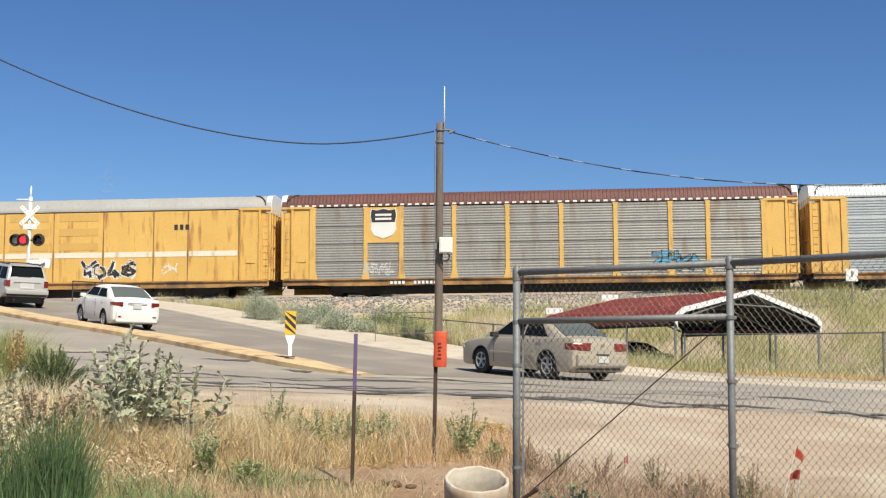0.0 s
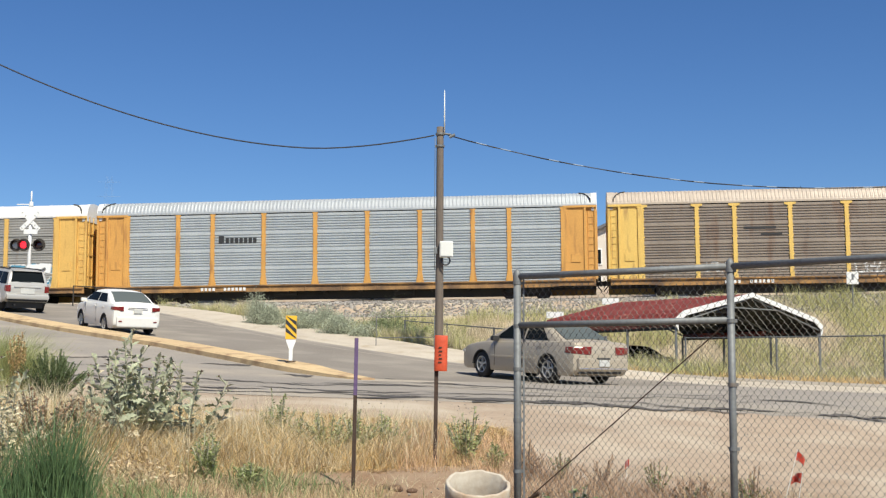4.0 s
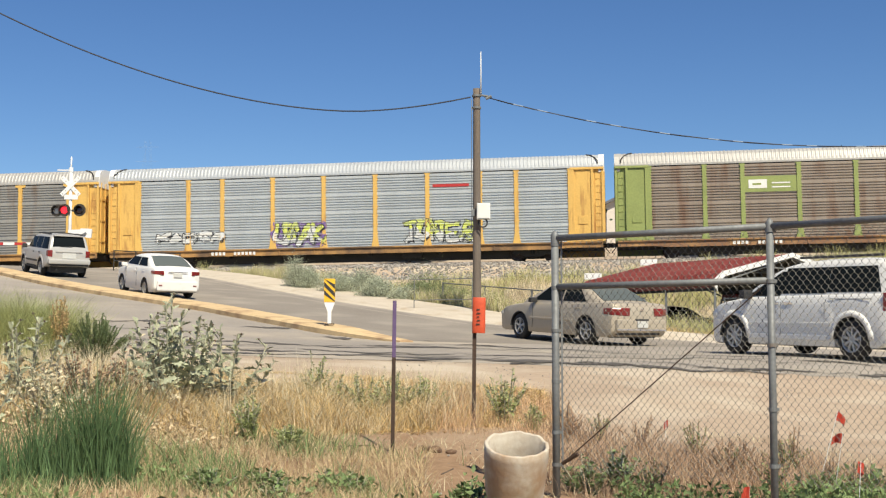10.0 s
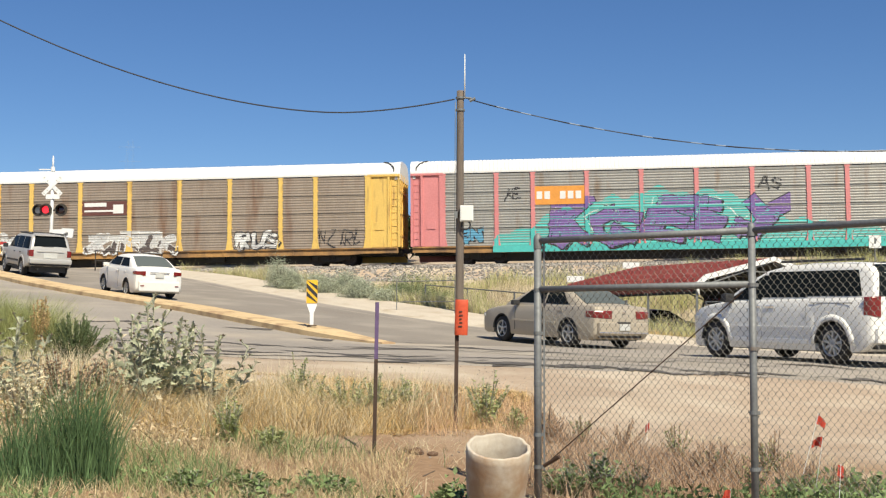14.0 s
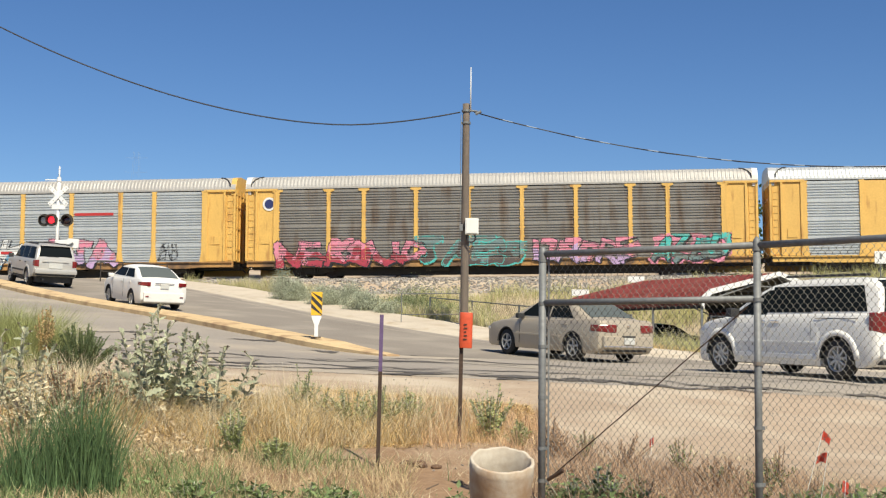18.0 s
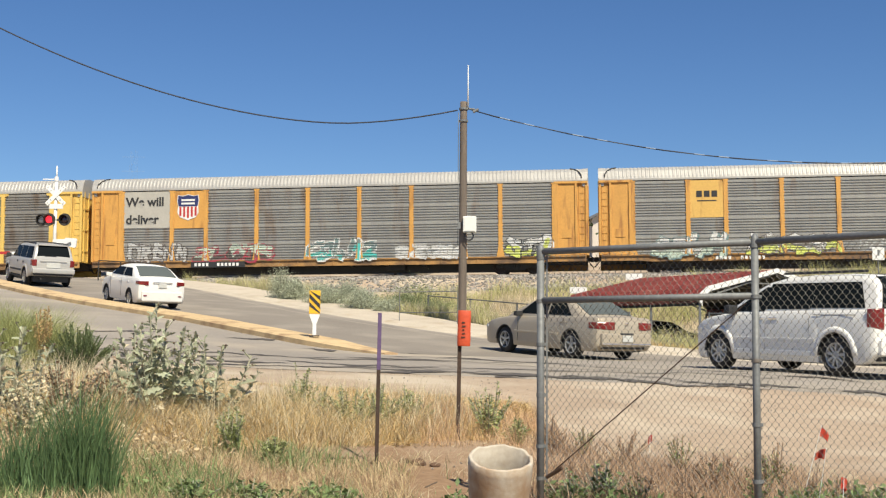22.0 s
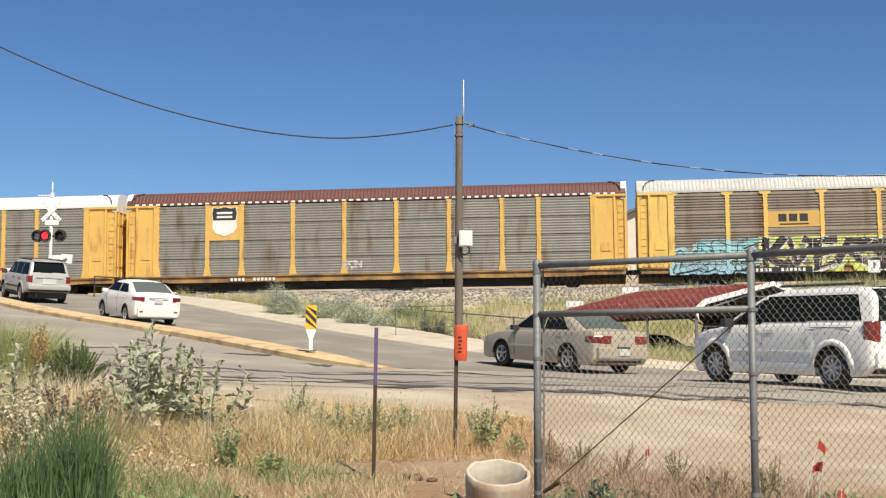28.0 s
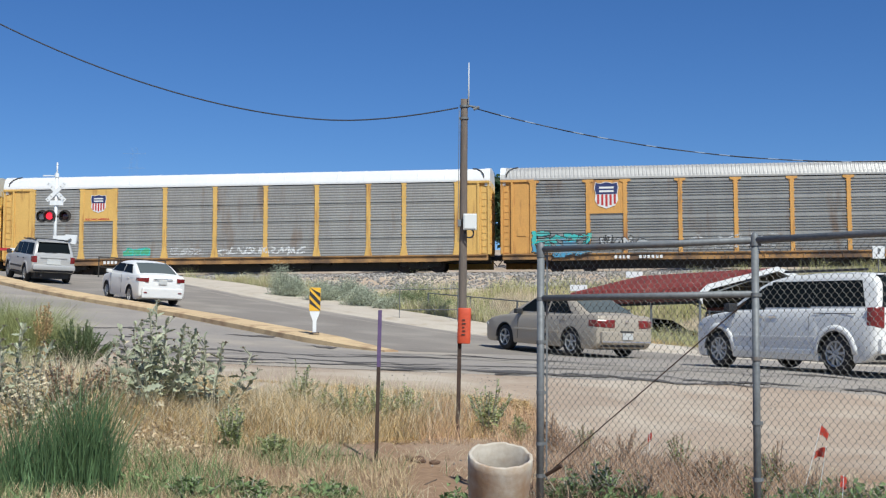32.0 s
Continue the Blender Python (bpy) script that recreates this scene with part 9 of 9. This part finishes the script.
def build_field_plants():
    rng = np.random.default_rng(33)
    # grass on the bank and field beyond the road
    n = 300000
    x, y = rng.uniform(-15, 24, n), rng.uniform(33, 64.5, n)
    s, p = to_road(x, y)
    off = -track_off(x, y)
    keep = (p > far_edge(s) + np.interp(s, (-17, -12), (0.75, 2.1))) & (off > np.interp(x, (-8, 0, 3), (4.9, 4.2, 2.6)) + 0.5 * rng.normal(size=n)) & (off > 2.2) & (s > -31)
    x, y = x[keep], y[keep]
    dry = patchy(x, y, 0.25, 3.0, 0.05)
    for nm, sel, mat, lab in (("field_grass", ~dry, M_FIELD, "yellow-green grass on the bank"), ("dry_field_grass", dry, M_PALESTRAW, "pale dry grass on the bank")):
        blades(nm, x[sel], y[sel], rng.uniform(0.15, 0.66, sel.sum()) * (0.7 + 0.7 * patchy(x[sel], y[sel], 0.5, 8.0, 0.05)), rng.uniform(0.009, 0.02, sel.sum()), 0.7, mat, rng, lab, z=np.maximum(height(x[sel], y[sel]), rail_z(x[sel]) + np.interp(track_off(x[sel], y[sel]), (-30, -4.6, -2.6), (-12.3, -1.1, -0.22))))
    # golden strip by the kerb on the right
    n = 16000
    s, q = rng.uniform(-26, -13, n), rng.uniform(0.7, 3.8, n)
    x, y = from_road(s, far_edge(s) + q)
    blades("kerbside_dry_grass", np.array(x), np.array(y), rng.uniform(0.15, 0.45, n), rng.uniform(0.01, 0.022, n), 0.5, M_STRAW, rng, "golden dry grass along the kerb")

    # tall pale tufts between the shrubs along the sidewalk
    n = 42000
    s, q = rng.uniform(-14, 15, n), 2.05 + rng.gamma(1.5, 0.6, n)
    x, y = (np.array(v) for v in from_road(s, far_edge(s) + q))
    keep = patchy(x, y, 0.9, 17.0, -0.25)
    x, y, s = x[keep], y[keep], s[keep]
    tall = 0.55 + 0.45 * np.array([noise.noise((a * 0.8, b * 0.8, 29.0)) for a, b in zip(x, y)])
    half = rng.random(len(x)) < 0.55
    for nm, sel, mat, lab in (("verge_tufts", half, M_FIELD, "tall yellow-green tufts between the shrubs"), ("pale_verge_tufts", ~half, M_PALESTRAW, "tall pale straw tufts between the shrubs")):
        blades(nm, x[sel], y[sel], rng.uniform(0.35, 1.25, sel.sum()) * tall[sel], rng.uniform(0.01, 0.02, sel.sum()), 0.6, mat, rng, lab)

    def sage(label, sx, sy, r, h, mat, seed, n=8500, name="sagebrush", leaf=0.10):
        t = thing(name, label, "shrub", group="shrubs on the bank")
        g = ground_z(sx, sy)
        rg = np.random.default_rng(seed)
        bm = bmesh.new()
        tips = []
        for k in range(24):
            a, u = rg.uniform(0, 6.28), rg.uniform(0.1, 0.9)
            tip = Vector((sx + r * u * math.cos(a), sy + r * u * math.sin(a), g + h * rg.uniform(0.5, 1.0) * (1.1 - 0.5 * u)))
            tube(bm, (sx + 0.1 * math.cos(a), sy + 0.1 * math.sin(a), g - 0.05), tip, 0.025, 0.008, 5)
            tips.append((tip, u))
        part("branch", bm, M_BARK, t)
        P = []
        per = n // len(tips)
        for tip, u in tips:
            c = rg.normal(size=(per, 3)) * np.array((r * 0.26, r * 0.26, h * 0.2)) + np.array(tip) - np.array((0, 0, h * 0.12))
            P.append(c)
        P = np.concatenate(P)
        P[:, 2] = np.maximum(P[:, 2], g + 0.03)
        D = rg.normal(size=P.shape) + np.array((0, 0, 0.8))
        L = leaf * rg.uniform(0.6, 1.3, len(P))
        put_mesh("foliage", leaves_mesh("leaves", P, D, L, L * 0.35, rg), mat, t)
    spots = [(-6.8, 50.3, 0.55, 1.3, M_SAGE), (-6.3, 49.7, 0.45, 0.75, M_SAGE), (-5.0, 48.3, 0.75, 0.8, M_SAGE), (-3.3, 46.2, 0.7, 0.75, M_SAGE), (-2.3, 45.0, 0.5, 0.5, M_SAGE), (-4.1, 48.6, 0.6, 0.9, M_SAGE),
             (-1.6, 48.4, 1.15, 1.6, M_SHRUB), (-0.5, 47.6, 0.9, 1.3, M_SHRUB), (0.5, 46.8, 0.8, 1.1, M_SHRUB), (-1.9, 46.6, 0.7, 0.8, M_SHRUB), (2.6, 39.4, 0.6, 0.8, M_SHRUB), (2.6, 47.5, 1.0, 0.9, M_FIELD), (4.4, 46.0, 1.0, 0.8, M_FIELD), (-0.2, 44.9, 0.7, 0.8, M_LIGHTGREEN), (3.6, 40.6, 0.9, 0.7, M_FIELD),
             (6.6, 39.3, 1.0, 0.8, M_FIELD), (7.6, 38.6, 0.9, 0.7, M_LIGHTGREEN), (5.6, 40.4, 0.8, 0.7, M_LIGHTGREEN), (16.6, 44.5, 1.4, 1.1, M_FIELD), (15.2, 41.0, 1.0, 0.7, M_FIELD), (18.8, 46.0, 1.2, 0.9, M_LIGHTGREEN)]
    for k, (sx, sy, r, h, mat) in enumerate(spots):
        lab = {M_SAGE: "grey-green sagebrush on the verge beyond the road", M_SHRUB: "dark green leafy shrub on the bank", M_FIELD: "yellow-green bushy weed on the bank", M_LIGHTGREEN: "light green bushy weed by the carport"}[mat]
        sage(lab, sx, sy, r, h, mat, 200 + k, n=6500 if h > 1.2 and mat is M_SAGE else 13000, name="sagebrush" if mat is M_SAGE else "shrub", leaf=0.06)


def tree(label, x, y, h, r, seed, n=5200, slim=1.0):
    rg = np.random.default_rng(seed)
    t = thing("tree", label, "tree", group="trees behind the railway")
    g = ground_z(x, y)
    bm = bmesh.new()
    tube(bm, (x, y, g - 0.2), (x, y, g + h * 0.55), 0.03 * h, 0.012 * h, 9)
    tips = []
    for k in range(26):
        a, f = rg.uniform(0, 6.28), rg.uniform(0.25, 0.98)
        u = r * rg.uniform(0.35, 1.0) * math.sin(math.pi * min(0.98, f * 0.9 + 0.08)) ** 0.6
        tip = Vector((x + u * math.cos(a), y + u * math.sin(a), g + h * f))
        tube(bm, (x, y, g + h * f * 0.55), tip, 0.010 * h, 0.003 * h, 5)
        tips.append(tip)
    part("trunk", bm, M_BARK, t)
    P = np.concatenate([rg.normal(size=(n // 26, 3)) * np.array((r * 0.2, r * 0.2, h * 0.055)) + np.array(q) for q in tips])
    L = rg.uniform(0.25, 0.55, len(P))
    put_mesh("crown", leaves_mesh("crown", P, rg.normal(size=P.shape), L, L * 0.6, rg), M_TREE, t)


def build_distance():
    tree("dark green poplar behind the railway", 27.5, 92, 6.4, 2.2, 1)
    tree("dark green tree behind the railway", 3.8, 96, 6.0, 2.6, 2)
    tree("dark green tree behind the railway", 42, 98, 6, 3.0, 3)
    tree("dark green poplar behind the railway", 31, 95, 6.2, 2.4, 4)
    tree("dark green tree beside the pale house", 22.5, 104, 6, 3.0, 5)
    for k in range(9):
        tx = -46 + k * 10.5
        tree("low dark green tree behind the railway", tx, 84 - 0.12 * tx + 2 * (k % 3), 3.6 + 0.5 * (k % 2), 2.6, 20 + k, 1800)
    # pale house seen between the cars
    hx, hy = 15.5, 103.0
    g = ground_z(hx, hy) - 2.0
    M_SIDING = material("pale_siding", (0.66, 0.60, 0.52), (0.58, 0.52, 0.45), rough=0.8, scale=1, fine=10, bump=0.1)
    M_SHINGLE = material("grey_shingle", (0.16, 0.16, 0.17), (0.11, 0.11, 0.12), rough=0.9, scale=1, fine=10, bump=0.3)
    house = thing("house", "pale two-storey house behind the railway", "house")
    bm = bmesh.new()
    prism(bm, ((hx - 4.5, g - 0.3), (hx + 4.5, g - 0.3), (hx + 4.5, g + 4.4), (hx, g + 6.4), (hx - 4.5, g + 4.4)), hy - 4, hy + 4)
    part("house_wall", bm, M_SIDING, house)
    for sgn in (-1, 1):
        bm = bmesh.new()
        prism(bm, ((hx + sgn * 5.0, g + 4.15), (hx + sgn * 5.0, g + 4.35), (hx, g + 6.7), (hx, g + 6.45)), hy - 4.5, hy + 4.5)
        part("roof", bm, M_SHINGLE, house, "grey shingle roof slope")
    for wx in (-2.4, 0.2, 2.6):
        for wz in (1.2, 3.3):
            bm = bmesh.new()
            box(bm, (hx + wx, hy - 4.03, g + wz), (1.1, 0.1, 1.3), 0.02)
            w = part("window", bm, M_WTRIM, house, "white framed window")
            bm = bmesh.new()
            box(bm, (hx + wx, hy - 4.09, g + wz), (0.9, 0.04, 1.1))
            part("pane", bm, M_CARGLASS, w)
    # lattice mast far off
    mast = thing("lattice_tower", "thin steel lattice tower far behind the railway", "tower")
    tx, ty, th = -77.5, 300.0, 51.0
    g = ground_z(tx, ty)
    for k in range(4):
        sx, sy = (-1, 1)[k % 2], (-1, 1)[k // 2]
        bm = bmesh.new()
        tube(bm, (tx + 2.2 * sx, ty + 2.2 * sy, g - 0.5), (tx + 0.6 * sx, ty + 0.6 * sy, th), 0.014, seg=5)
        part("leg", bm, M_TOWER, mast)
    for k in range(10):
        z = g + (th - g) * k / 10
        w = 2.2 - 1.6 * k / 10
        w2 = 2.2 - 1.6 * (k + 1) / 10
        bm = bmesh.new()
        z2 = g + (th - g) * (k + 1) / 10
        for sy in (-1, 1):
            tube(bm, (tx - w, ty + w * sy, z), (tx + w2, ty + w2 * sy, z2), 0.006, seg=4)
            tube(bm, (tx + w, ty + w * sy, z), (tx - w2, ty + w2 * sy, z2), 0.006, seg=4)
        part("brace", bm, M_TOWER, mast)
    for z in (46, 49.5):
        bm = bmesh.new()
        box(bm, (tx, ty, z), (5.5, 0.04, 0.04))
        part("cross_arm", bm, M_TOWER, mast)


build_near_plants()
build_field_plants()
build_distance()

motions()
